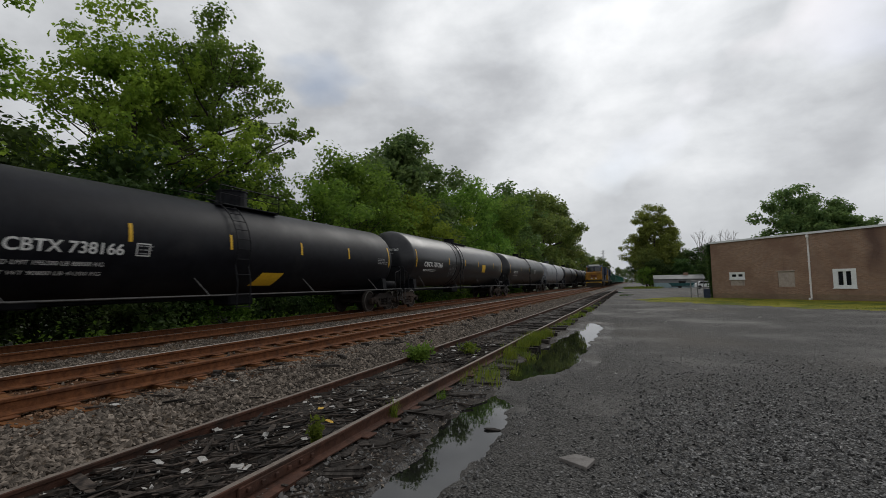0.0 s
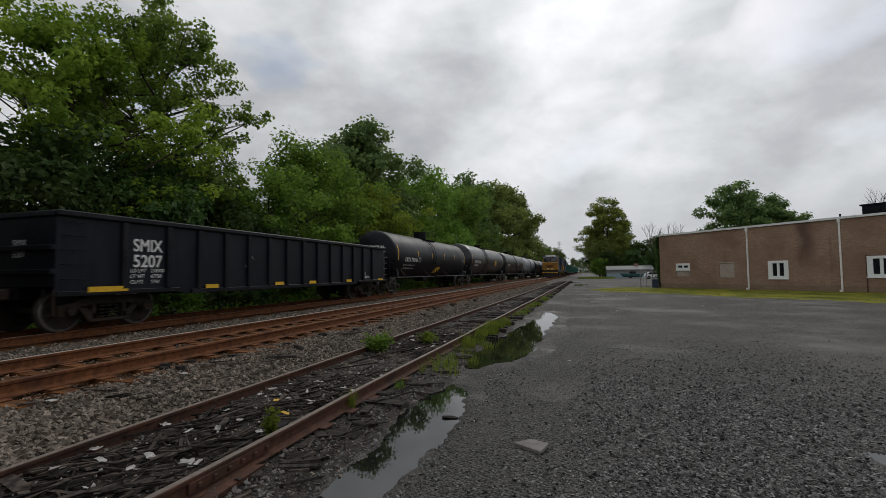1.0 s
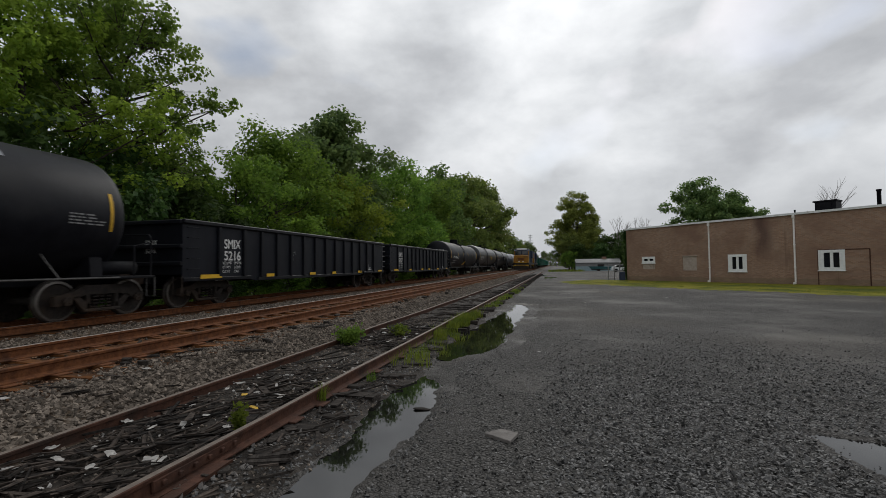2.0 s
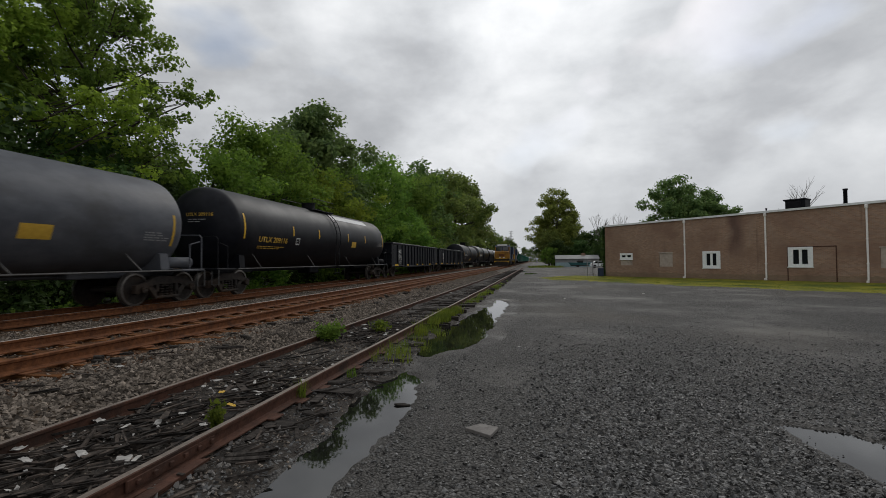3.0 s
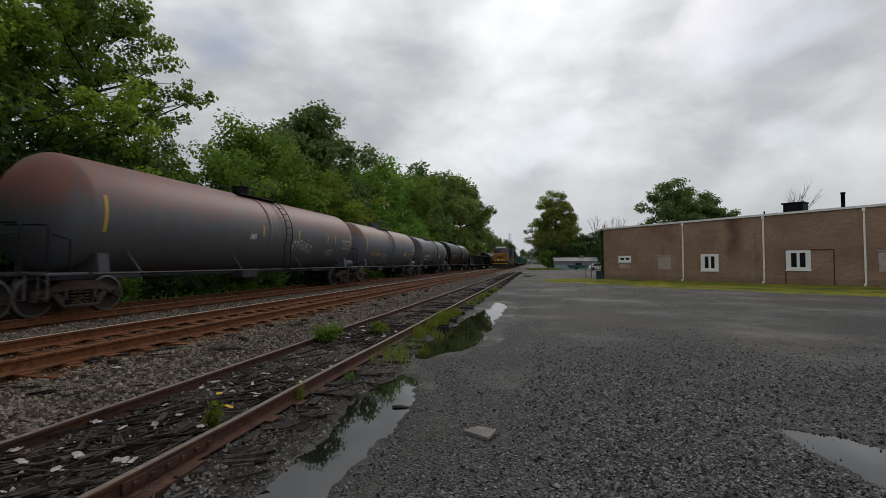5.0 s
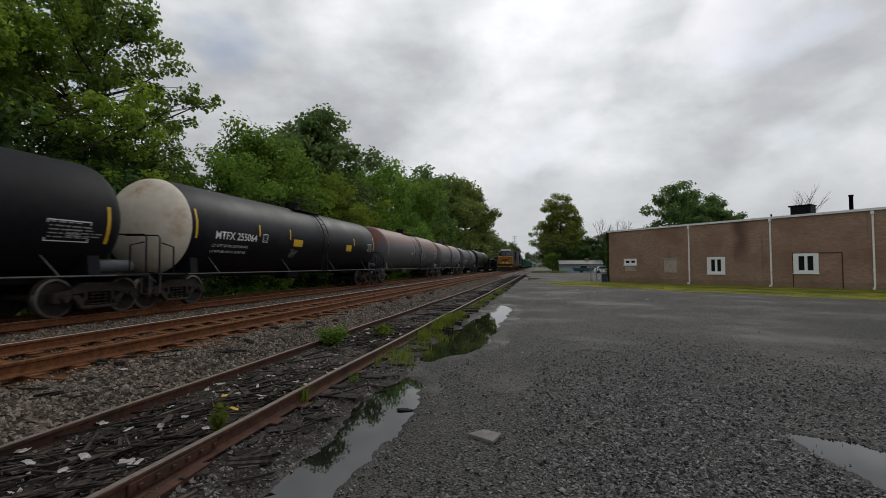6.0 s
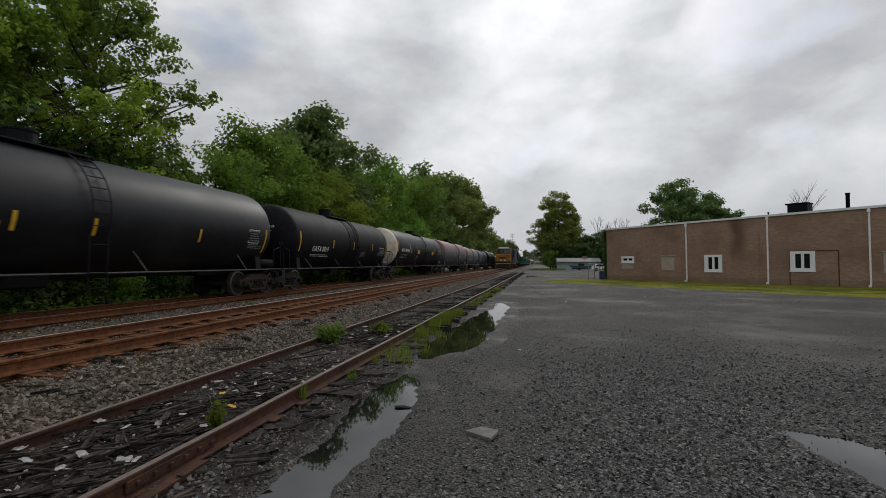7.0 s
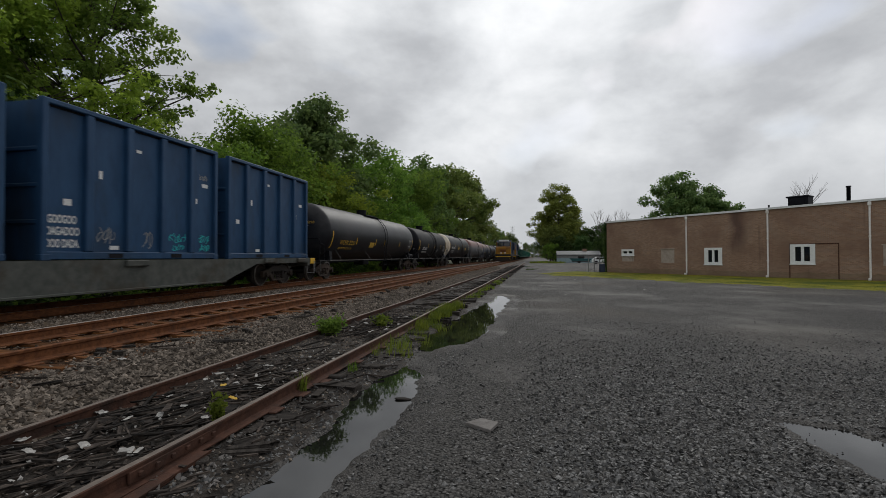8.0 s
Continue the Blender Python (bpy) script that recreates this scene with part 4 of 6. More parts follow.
# ---- the freight train ----
def two_tone(name, low_a, low_b, top_a, top_b, z, soft=.5, rough=.55):
    """Old tank paint: one colour on the flanks, another rust-washed one over the crown, with an uneven border."""
    m = bpy.data.materials.new(name)
    m.use_nodes = True
    g = Graph(m.node_tree)
    vec = g.add("TexCoord").outputs["Object"]
    s = g.add("SeparateXYZ", None, Vector=vec)
    n1 = g.noise(g.add("Mapping", None, Vector=vec, Scale=(1, .35, 1)).outputs[0], 1.1, 6.0, .62)
    n2 = g.noise(g.add("Mapping", None, Vector=vec, Scale=(1, 2.2, .25)).outputs[0], 1.6, 5.0, .6)
    low = g.mix(n2, (*low_a, 1), (*low_b, 1))
    top = g.mix(n1, (*top_a, 1), (*top_b, 1))
    h = g.math("ADD", g.math("SUBTRACT", s.outputs[2], z), g.math("MULTIPLY", g.math("SUBTRACT", n1, .5), 1.5))
    h = g.math("ADD", h, g.math("MULTIPLY", g.math("SUBTRACT", g.noise(g.add("Mapping", None, Vector=vec, Scale=(1, .7, 1.6)).outputs[0], 3.4, 6.0, .68), .5), 1.5))
    f = g.math("MINIMUM", g.math("MAXIMUM", g.math("ADD", .5, g.math("DIVIDE", h, soft * 2)), 0.0), 1.0)
    col = g.mix(f, low, top)
    spots = g.noise(vec, 7.0, 6.0, .7)
    col = g.mix(g.ramp(spots, [(.56, (0, 0, 0)), (.70, (.8, .8, .8))]), col, (.12, .06, .035, 1))
    washed = g.noise(g.add("Mapping", None, Vector=vec, Scale=(1, 1.2, .5)).outputs[0], 2.3, 6.0, .68)
    col = g.mix(g.ramp(washed, [(.50, (0, 0, 0)), (.68, (.65, .65, .65))]), col, (.085, .095, .110, 1))
    p = g.add("BsdfPrincipled", None, Base_Color=col, Roughness=rough)
    g.put(p, "Normal", g.add("Bump", None, Strength=.06, Distance=.02, Height=spots).outputs[0])
    g.add("OutputMaterial", None, Surface=p)
    return m


OLD_TAN = two_tone("grey_paint_under_tan_rust", (.066, .084, .114), (.120, .130, .148), (.185, .088, .046), (.210, .128, .082), 2.80, .32)
OLD_RED = two_tone("grey_paint_under_red_rust", (.060, .066, .075), (.112, .115, .120), (.165, .048, .034), (.185, .080, .058), 2.80, .32)

# the truck, built once
WHEEL_R, AXLE = .457, .89


def truck_mesh(mat):
    bm = bmesh.new()
    for s in (-1, 1):
        x0, x1 = sorted((s * .93, s * 1.06))
        prism(bm, [(-1.12, .36), (-1.12, .58), (-.72, .66), (-.45, .80), (.45, .80), (.72, .66), (1.12, .58), (1.12, .36), (1.02, .34), (.70, .50), (.42, .58), (-.42, .58), (-.70, .50), (-1.02, .34)], "x", x0, x1)
        prism(bm, [(-.72, .52), (-.60, .56), (-.30, .32), (-.30, .20), (-.46, .20)], "x", x0, x1)
        prism(bm, [(.72, .52), (.60, .56), (.30, .32), (.30, .20), (.46, .20)], "x", x0, x1)
        box(bm, x0 - .02, x1 + .02, -.46, .46, .17, .25, .02)
        for y in (-.17, 0, .17):
            for k in range(4):
                box(bm, x0 + .02, x1 - .02, y - .06, y + .06, .26 + k * .08, .30 + k * .08, .012)
        for y in (-.36, .36):
            box(bm, x0, x1, y - .05, y + .05, .22, .60, .015)
    box(bm, -1.0, 1.0, -.2, .2, .52, .80, .04)
    return finish(bm, "truck", mat)


def wheelset_mesh():
    bm = bmesh.new()
    for s in (-1, 1):
        prof = [(.69, .0), (.69, .10), (.70, .36), (.675, .40), (.675, .488), (.70, .485), (.715, .460), (.805, .455), (.812, .40), (.775, .37), (.765, .14), (.84, .10), (.84, .05), (.84, 0)]
        n = 28
        rings = []
        for x, r in prof:
            rings.append([bm.verts.new((s * x, r * math.cos(k * 2 * math.pi / n), r * math.sin(k * 2 * math.pi / n))) for k in range(n)] if r > 0 else [bm.verts.new((s * x, 0, 0))])
        for i, (u, v) in enumerate(zip(rings, rings[1:])):
            for k in range(n):
                fc = bm.faces.new(list(dict.fromkeys([u[k % len(u)], u[(k + 1) % len(u)], v[(k + 1) % len(v)], v[k % len(v)]])))
                fc.material_index = 1 if i in (6, 7) else 0
        lathe = [(s * .84, .085), (s * 1.10, .085), (s * 1.10, .10), (s * 1.14, .10)]
        ring2 = [[bm.verts.new((x, r * math.cos(k * math.pi / 6), r * math.sin(k * math.pi / 6))) for k in range(12)] for x, r in lathe]
        for u, v in zip(ring2, ring2[1:]):
            for k in range(12):
                bm.faces.new((u[k], u[(k + 1) % 12], v[(k + 1) % 12], v[k]))
        bm.faces.new(ring2[-1])
        for k in range(3):
            a = k * 2 * math.pi / 3
            box(bm, min(s * 1.14, s * 1.165), max(s * 1.14, s * 1.165), .055 * math.cos(a) - .014, .055 * math.cos(a) + .014, .055 * math.sin(a) - .014, .055 * math.sin(a) + .014)
    tube(bm, [(-.7, 0, 0), (.7, 0, 0)], .085, 10)
    bmesh.ops.recalc_face_normals(bm, faces=bm.faces)
    return finish(bm, "wheelset", [STEEL_DARK, TREAD])


TRUCK, TRUCK_BROWN, WHEELSET = truck_mesh(STEEL_DARK), truck_mesh(STEEL_BROWN), wheelset_mesh()
rolling, cars = [], []
SPEED = 21.25


def add_trucks(car, ys, brown=False):
    for y in ys:
        t = inst("truck", TRUCK_BROWN if brown else TRUCK, car, pose(0, y, 0), "cast steel truck")
        for s in (-1, 1):
            rolling.append(inst("wheelset", WHEELSET, t, pose(0, s * AXLE, WHEEL_R)))


bm = bmesh.new()
box(bm, -.10, .10, -.55, .25, .72, .96, .03)
box(bm, -.16, .16, .25, .52, .68, 1.02, .05)
box(bm, .04, .20, .45, .66, .70, 1.0, .05)
COUPLER = finish(bm, "coupler", STEEL_BROWN)


def place_car(name, label, group, y0):
    car = thing(name, label, "freight car", group, m=pose(FAR_X, y0, FAR_Z))
    cars.append((car, y0))
    return car


def on_tank(me, y, z, R, zc, name, parent, mat, label="", side=1, lift=.006):
    """Wraps a flat mesh (x along the car, y up) onto the flank of a tank."""
    co = np.empty(len(me.vertices) * 3)
    me.vertices.foreach_get("co", co)
    co = co.reshape(-1, 3)
    a0 = math.asin(max(-1, min(1, (z - zc) / R)))
    a = a0 + co[:, 1] / R
    out = np.stack([(R + lift) * np.cos(a), y + co[:, 0], zc + (R + lift) * np.sin(a)], -1)
    me.vertices.foreach_set("co", out.ravel())
    me.materials.clear()
    me.materials.append(mat)
    me.update()
    return inst(name, me, parent, None, label)


def sheet(w, h, skew=0.0, rows=8):
    """A thin flat sheet cut in rows, so that it can be bent round a tank."""
    bm = bmesh.new()
    vs = [[bm.verts.new((x * w + skew * h * k / rows, h * k / rows, 0)) for x in (0, 1)] for k in range(rows + 1)]
    for a, b in zip(vs, vs[1:]):
        bm.faces.new((a[0], a[1], b[1], b[0]))
    me = bpy.data.meshes.new("sheet")
    bm.to_mesh(me)
    bm.free()
    return me


def bars(rows, w, seed, h=.035, gap=.075, skew=0.0):
    """Rows of short dashes: small stencilled data that cannot be read."""
    r = random.Random(seed)
    bm = bmesh.new()
    for k in range(rows):
        x = 0
        end = w * r.uniform(.75, 1)
        while x < end:
            l = r.uniform(.05, .22)
            bmesh.ops.create_grid(bm, x_segments=1, y_segments=1, size=.5, matrix=Matrix.Translation((x + l / 2, -k * gap, 0)) @ Matrix.Diagonal((l, h, 1, 1)))
            x += l + r.uniform(.02, .06)
    me = bpy.data.meshes.new("data")
    bm.to_mesh(me)
    bm.free()
    return me


def frame_box(w, h, t=.025):
    bm = bmesh.new()
    for x, y, a, b in ((w / 2, t / 2, w, t), (w / 2, h - t / 2, w, t), (t / 2, h / 2, t, h - 2 * t), (w - t / 2, h / 2, t, h - 2 * t)):
        bmesh.ops.create_grid(bm, x_segments=1, y_segments=1, size=.5, matrix=Matrix.Translation((x, y, 0)) @ Matrix.Diagonal((a, b, 1, 1)))
    me = bpy.data.meshes.new("frame")
    bm.to_mesh(me)
    bm.free()
    return me


def scrawl(w, h, seed, n=5, t=.022):
    """Loops and hooked strokes of a spray-painted tag, letter by letter."""
    r = random.Random(seed)
    bm = bmesh.new()
    for i in range(n):
        cx, cw = w * (i + .5) / n, w / n * .55
        for k in range(2):
            a0, turn = r.uniform(0, 6.28), r.choice((-1, 1)) * r.uniform(2.4, 5.6)
            ry, cy = h * r.uniform(.22, .48), h * r.uniform(.35, .65)
            ox, lean = r.uniform(-.3, .3) * cw, r.uniform(-.1, .5)
            pts = [Vector((cx + ox + cw * math.cos(a0 + turn * q / 9) + lean * ry * math.sin(a0 + turn * q / 9), cy + ry * math.sin(a0 + turn * q / 9))) for q in range(10)]
            if k:
                pts = [Vector((cx + r.uniform(-1, 1) * cw, h * r.uniform(0, .2))), Vector((cx + r.uniform(-1, 1) * cw, h * r.uniform(.45, .6))), Vector((cx + r.uniform(-1, 1) * cw, h * r.uniform(.85, 1.1)))]
            for a, b in zip(pts, pts[1:]):
                d = b - a
                if d.length > .01:
                    e = Vector((-d.y, d.x)).normalized() * t * .5
                    x = d.normalized() * t * .25
                    bm.faces.new([bm.verts.new((p.x, p.y, 0)) for p in (a - e - x, b - e + x, b + e + x, a + e - x)])
    me = bpy.data.meshes.new("tag")
    bm.to_mesh(me)
    bm.free()
    return me


def fit_width(me, width):
    k = width / max(v.co.x for v in me.vertices)
    for v in me.vertices:
        v.co.x *= k
    return me


def tank_car(label, rear, front, R, zc, paint, text=None, text_y=0, text_z=1.95, ink=WHITE, size=.34, width=None, stripes=(), stripe_z=2.2, end_stripes=True, yellow=YELLOW,
             bands=(), ladder=None, dome=None, dome_h=.32, dome_r=.33, trim=BLACK_MATT, head_mat=None, head_text=None, brown=False, data_rows=2, patches=(), tables=(), tags=(), dome_mat=None, step=False, sill=BLACK_MATT, walkway=True, data=()):
    """A tank car. rear, front: where the straight shell begins and ends, along the line at the clip's start."""
    mid = (rear + front) / 2
    hl = (front - rear) / 2
    car = place_car("tank_car", label, "tank cars of the train", mid)
    hd = R * .46
    curve = [(-(hl + hd * math.sin(a)), R * math.cos(a)) for a in [math.pi / 2 * k / 9 for k in range(9, -1, -1)]]
    curve[0] = (curve[0][0], 0.0)
    prof = curve + [(y, R) for y in np.linspace(-hl, hl, 9)[1:-1]] + [(-y, r) for y, r in curve[::-1]]
    bm = bmesh.new()
    lathe_y(bm, prof, 56, 0, zc)
    if head_mat:
        for f in bm.faces:
            if f.calc_center_median().y < -hl - .004:
                f.material_index = 1
    shell = part("tank", bm, [paint, head_mat] if head_mat else paint, car, "", True)
    shell.data.polygons.foreach_set("use_smooth", [True] * len(shell.data.polygons))
    # welded bands round the shell
    for y, w, out in bands:
        bm = bmesh.new()
        lathe_y(bm, [(y - mid - w / 2, R - .01), (y - mid - w / 2, R + out), (y - mid + w / 2, R + out), (y - mid + w / 2, R - .01)], 56, 0, zc)
        part("shell_band", bm, paint if out < .03 else trim, car, "", True)
    # stub sills, end platforms and couplers
    for s in (-1, 1):
        bm = bmesh.new()
        a, b = sorted((s * (hl - 2.4), s * (hl + hd + .42)))
        box(bm, -.34, .34, a, b, .78, 1.02, .03)
        a, b = sorted((s * (hl + .15), s * (hl + hd + .46)))
        box(bm, -1.42, 1.42, a, b, .93, 1.0, .015)
        a, b = sorted((s * (hl - .75), s * (hl + .05)))
        prism(bm, [(-1.30, 1.0), (-1.25, 1.45), (-.9, 1.55), (.9, 1.55), (1.25, 1.45), (1.30, 1.0)], "y", a + .25, b - .25)
        part("stub_sill", bm, sill, car)
        inst("coupler", COUPLER, car, pose(0, s * (hl + hd + .40), 0, 0, 0, 0 if s > 0 else 180), "rusty knuckle coupler")
        bm = bmesh.new()
        y = s * (hl + hd + .38)
        tube(bm, [(1.36, y, 1.0), (1.36, y, 1.98), (1.30, y, 2.06), (.2, y, 2.08)], .022, 6)
        tube(bm, [(1.36, y - s * .5, 1.0), (1.36, y - s * .5, 1.75), (1.36, y - s * .08, 1.85)], .022, 6)
        part("end_railing", bm, trim, car, "round-bar end railing")
        bm = bmesh.new()
        tube(bm, [(-1.36, y, 1.0), (-1.36, y, 1.98), (-1.30, y, 2.06), (-.2, y, 2.08)], .022, 6)
        part("end_railing", bm, trim, car, "round-bar end railing")
        for x in (1.30, -1.30):
            bm = bmesh.new()
            yy = y + s * .05
            tube(bm, [(x - .12, yy, .95), (x - .12, yy, .45), (x + .14, yy, .45), (x + .14, yy, .95)], .02, 5)
            part("sill_step", bm, RAIL_GREY, car, "bent bar sill step")
    bm = bmesh.new()
    xr = 1.45
    tube(bm, [(xr, -hl - .1, .97), (xr, hl + .1, .97)], .024, 6)
    for k in range(4):
        y = -hl + 1.3 + k * (2 * hl - 2.6) / 3
        tube(bm, [(xr, y, .97), (R * .80, y - .22, zc - R * .62)], .016, 5)
    part("side_rail", bm, RAIL_GREY, car, "grey grab rail along the sill")
    bm = bmesh.new()
    tube(bm, [(-xr, -hl, .97), (-xr, hl, .97)], .024, 6)
    part("side_rail", bm, RAIL_GREY, car)
    bm = bmesh.new()
    box(bm, -.35, .35, -.5, .5, .62, zc - R + .12, .05)
    tube(bm, [(0, -hl + 2, .86), (0, hl - 2, .86)], .05, 6)
    part("bottom_outlet", bm, sill, car)
    bm = bmesh.new()
    lathe_y(bm, [(hl - .2, 0), (hl - .2, .10), (hl - .15, .17), (hl + .75, .17), (hl + .80, .10), (hl + .80, 0)], 14, 1.12, 1.20)
    part("air_reservoir", bm, GREY if paint not in (BLACK, BLACK_GLOSS, BLACK_SATIN) else trim, car, "small round air reservoir", True)
    # manway housing, platform and its rails on the crown
    dy = (dome if dome is not None else mid) - mid
    top = zc + R
    bm = bmesh.new()
    n = 18
    for z0, z1, r in ((top - .1, top + dome_h, dome_r), (top + dome_h, top + dome_h + .04, dome_r + .03)):
        bmesh.ops.create_cone(bm, cap_ends=True, segments=n, radius1=r, radius2=r, depth=z1 - z0, matrix=Matrix.Translation((0, dy, (z0 + z1) / 2)))
    part("manway_dome", bm, dome_mat or trim, car, "round manway housing")
    bm = bmesh.new()
    for x in (-1, 1):
        box(bm, x * .62 - .20, x * .62 + .20, dy - 1.2, dy + 1.2, top - .12, top - .08, .008)
    for y in (dy - 1.15, dy + 1.15):
        box(bm, -.82, .82, y - .05, y + .05, top - .16, top - .08)
    part("top_platform", bm, trim, car)
    if walkway:
        for x in (-.84, .84):
            bm = bmesh.new()
            tube(bm, [(x, dy - 1.2, top - .1), (x, dy - 1.2, top + .44), (x, dy + 1.2, top + .44), (x, dy + 1.2, top - .1)], .018, 5)
            tube(bm, [(x, dy - 1.2, top + .20), (x, dy + 1.2, top + .20)], .014, 5)
            part("platform_railing", bm, trim, car, "thin platform railing")
    ly = (ladder if ladder is not None else mid) - mid
    bm = bmesh.new()
    for y in (ly - .24, ly + .24):
        pts = [(R * 1.06 * math.cos(a), y, zc + R * 1.06 * math.sin(a)) for a in [radians(80 - 100 * k / 10) for k in range(11)]]
        tube(bm, pts + [(1.5, y, zc - R * .7), (1.47, y, .55)], .02, 5)
    for k in range(10):
        a = radians(75 - 11 * k)
        if a > radians(-20):
            x, z = R * 1.06 * math.cos(a), zc + R * 1.06 * math.sin(a)
        else:
            x, z = 1.5, zc - R * .35 - .28 * (k - 8)
        tube(bm, [(x, ly - .24, z), (x, ly + .24, z)], .014, 5)
    for z in (.97, .62):
        tube(bm, [(1.48, ly - .24, z), (1.48, ly + .24, z)], .014, 5)
    part("ladder", bm, trim, car, "steel side ladder")
    # yellow reflective strips
    if end_stripes:
        for y in (rear + .16, front - .20):
            on_tank(sheet(.085, .92), y - mid, stripe_z - .30, R, zc, "reflective_strip", car, yellow, "tall yellow reflective strip")
    for y in stripes:
        on_tank(sheet(.085, .42), y - mid, stripe_z - .05, R, zc, "reflective_strip", car, yellow, "yellow reflective strip")
    for y, z, w, h, skew, m in patches:
        on_tank(sheet(w, h, skew), y - mid, z, R, zc, "placard", car, m, "yellow sheet on the tank" if m in (YELLOW, OLD_YELLOW) else "")
    for y, z, w, h in tables:
        on_tank(frame_box(w, h), y - mid, z, R, zc, "data_frame", car, ink if ink is WHITE else WHITE, "white stencilled data box")
        on_tank(bars(max(2, int(h / .09)), w - .12, int(w * 100), .03, .085), y - mid + .06, z + h - .07, R, zc, "stencil", car, GREY_INK)
    for y, z, w, h, seed, m in tags:
        on_tank(scrawl(w, h, seed, 6, .020), y - mid, z, R, zc, "graffiti", car, m, "sprayed graffiti tag")
    if text:
        me = lettering(text, size, .005)
        if width:
            k = width / max(v.co.x for v in me.vertices)
            for v in me.vertices:
                v.co.x *= k
        on_tank(me, text_y - mid, text_z, R, zc, "lettering", car, ink, "stencilled reporting mark", lift=.014)
        for k, line in enumerate(data):
            on_tank(fit_width(lettering(line, .13), 1.85), text_y - mid - .05, text_z - .26 - .19 * k, R, zc, "lettering", car, ink, lift=.012)
        if not data and data_rows:
            on_tank(bars(data_rows, 1.9, len(label)), text_y - mid + .05, text_z - .17, R, zc, "stencil", car, ink if ink is not OLD_YELLOW else OLD_YELLOW)
    on_tank(bars(4, .75, 4, .03, .07), front - 1.15 - mid, stripe_z + .05, R, zc, "stencil", car, GREY_INK)
    if head_text:
        me = lettering(head_text, .17)
        for v in me.vertices:
            y2 = -(hl + hd + .012)
            v.co = Vector((v.co.x - .2, y2 + .02, v.co.y + zc + .38))
        me.materials.append(ink)
        # lean the line back to lie on the dished end
        for v in me.vertices:
            rr = min(1.0, math.hypot(v.co.x, v.co.z - zc) / R)
            v.co.y = -(hl + hd * math.sqrt(1 - rr * rr)) - .012
        inst("lettering", me, car)
        me = bars(2, .6, 3, .03, .08)
        for v in me.vertices:
            x, z = v.co.x - .1, v.co.y + zc + .26
            rr = min(1.0, math.hypot(x, z - zc) / R)
            v.co = Vector((x, -(hl + hd * math.sqrt(1 - rr * rr)) - .012, z))
        me.materials.append(GREY_INK)
        inst("stencil", me, car)
    add_trucks(car, (-hl - .02, hl + .02), brown)
    return car


tank_car("black tank car with white lettering and yellow strips", 3.35, 18.95, 1.41, 2.31, BLACK, "CBTX 738166", 4.62, 1.93, WHITE, .34, 2.15, (6.85, 9.67, 12.66, 15.5), 2.28, dome=11.0, dome_r=.46, ladder=10.1,
         patches=((10.80, 1.22, .95, .52, .55, YELLOW),), tables=((7.05, 1.92, .32, .30),), head_text="CBTX 738166", dome_h=.46, data=("LD LMT 195200 LB 88500 KG", "LT WT 90800 LB 41200 KG"))
tank_car("glossy black tank car with white lettering", 21.45, 38.7, 1.48, 2.52, BLACK_GLOSS, "CBTX 787260", 22.6, 2.15, WHITE, .36, 2.6, (26.2, 29.2, 32, 36), 2.4, dome=30.0, ladder=28.4, bands=((27.6, .12, .02), (28.3, .12, .02)),
         patches=((33.0, 2.0, .8, .55, 0, YELLOW),), tags=((26.4, 1.7, 1.2, .8, 3, GREY_INK),), head_text="CBTX 787260", brown=True, dome_h=.25)
tank_car("glossy black tank car with small lettering", 41.5, 58.8, 1.48, 2.52, BLACK_GLOSS, "CBTX 787260"[:4] + " 787", 43.0, 2.1, WHITE, .3, 1.6, (46, 50), 2.4, dome=50.0, patches=((53.0, 2.2, .4, .4, 0, WHITE),))
tank_car("plain pale grey tank car", 61.8, 77.5, 1.46, 2.50, PALE_GREY, None, dome=70.0, end_stripes=False, trim=GREY)
tank_car("glossy black tank car far down the line", 80.3, 96.5, 1.46, 2.50, BLACK_GLOSS, None, dome=88.0)
tank_car("black tank car far down the line", 99.3, 115.5, 1.46, 2.50, BLACK, None, dome=107.0)
tank_car("black tank car far down the line", 118.3, 134.5, 1.46, 2.50, BLACK, None, dome=126.0)


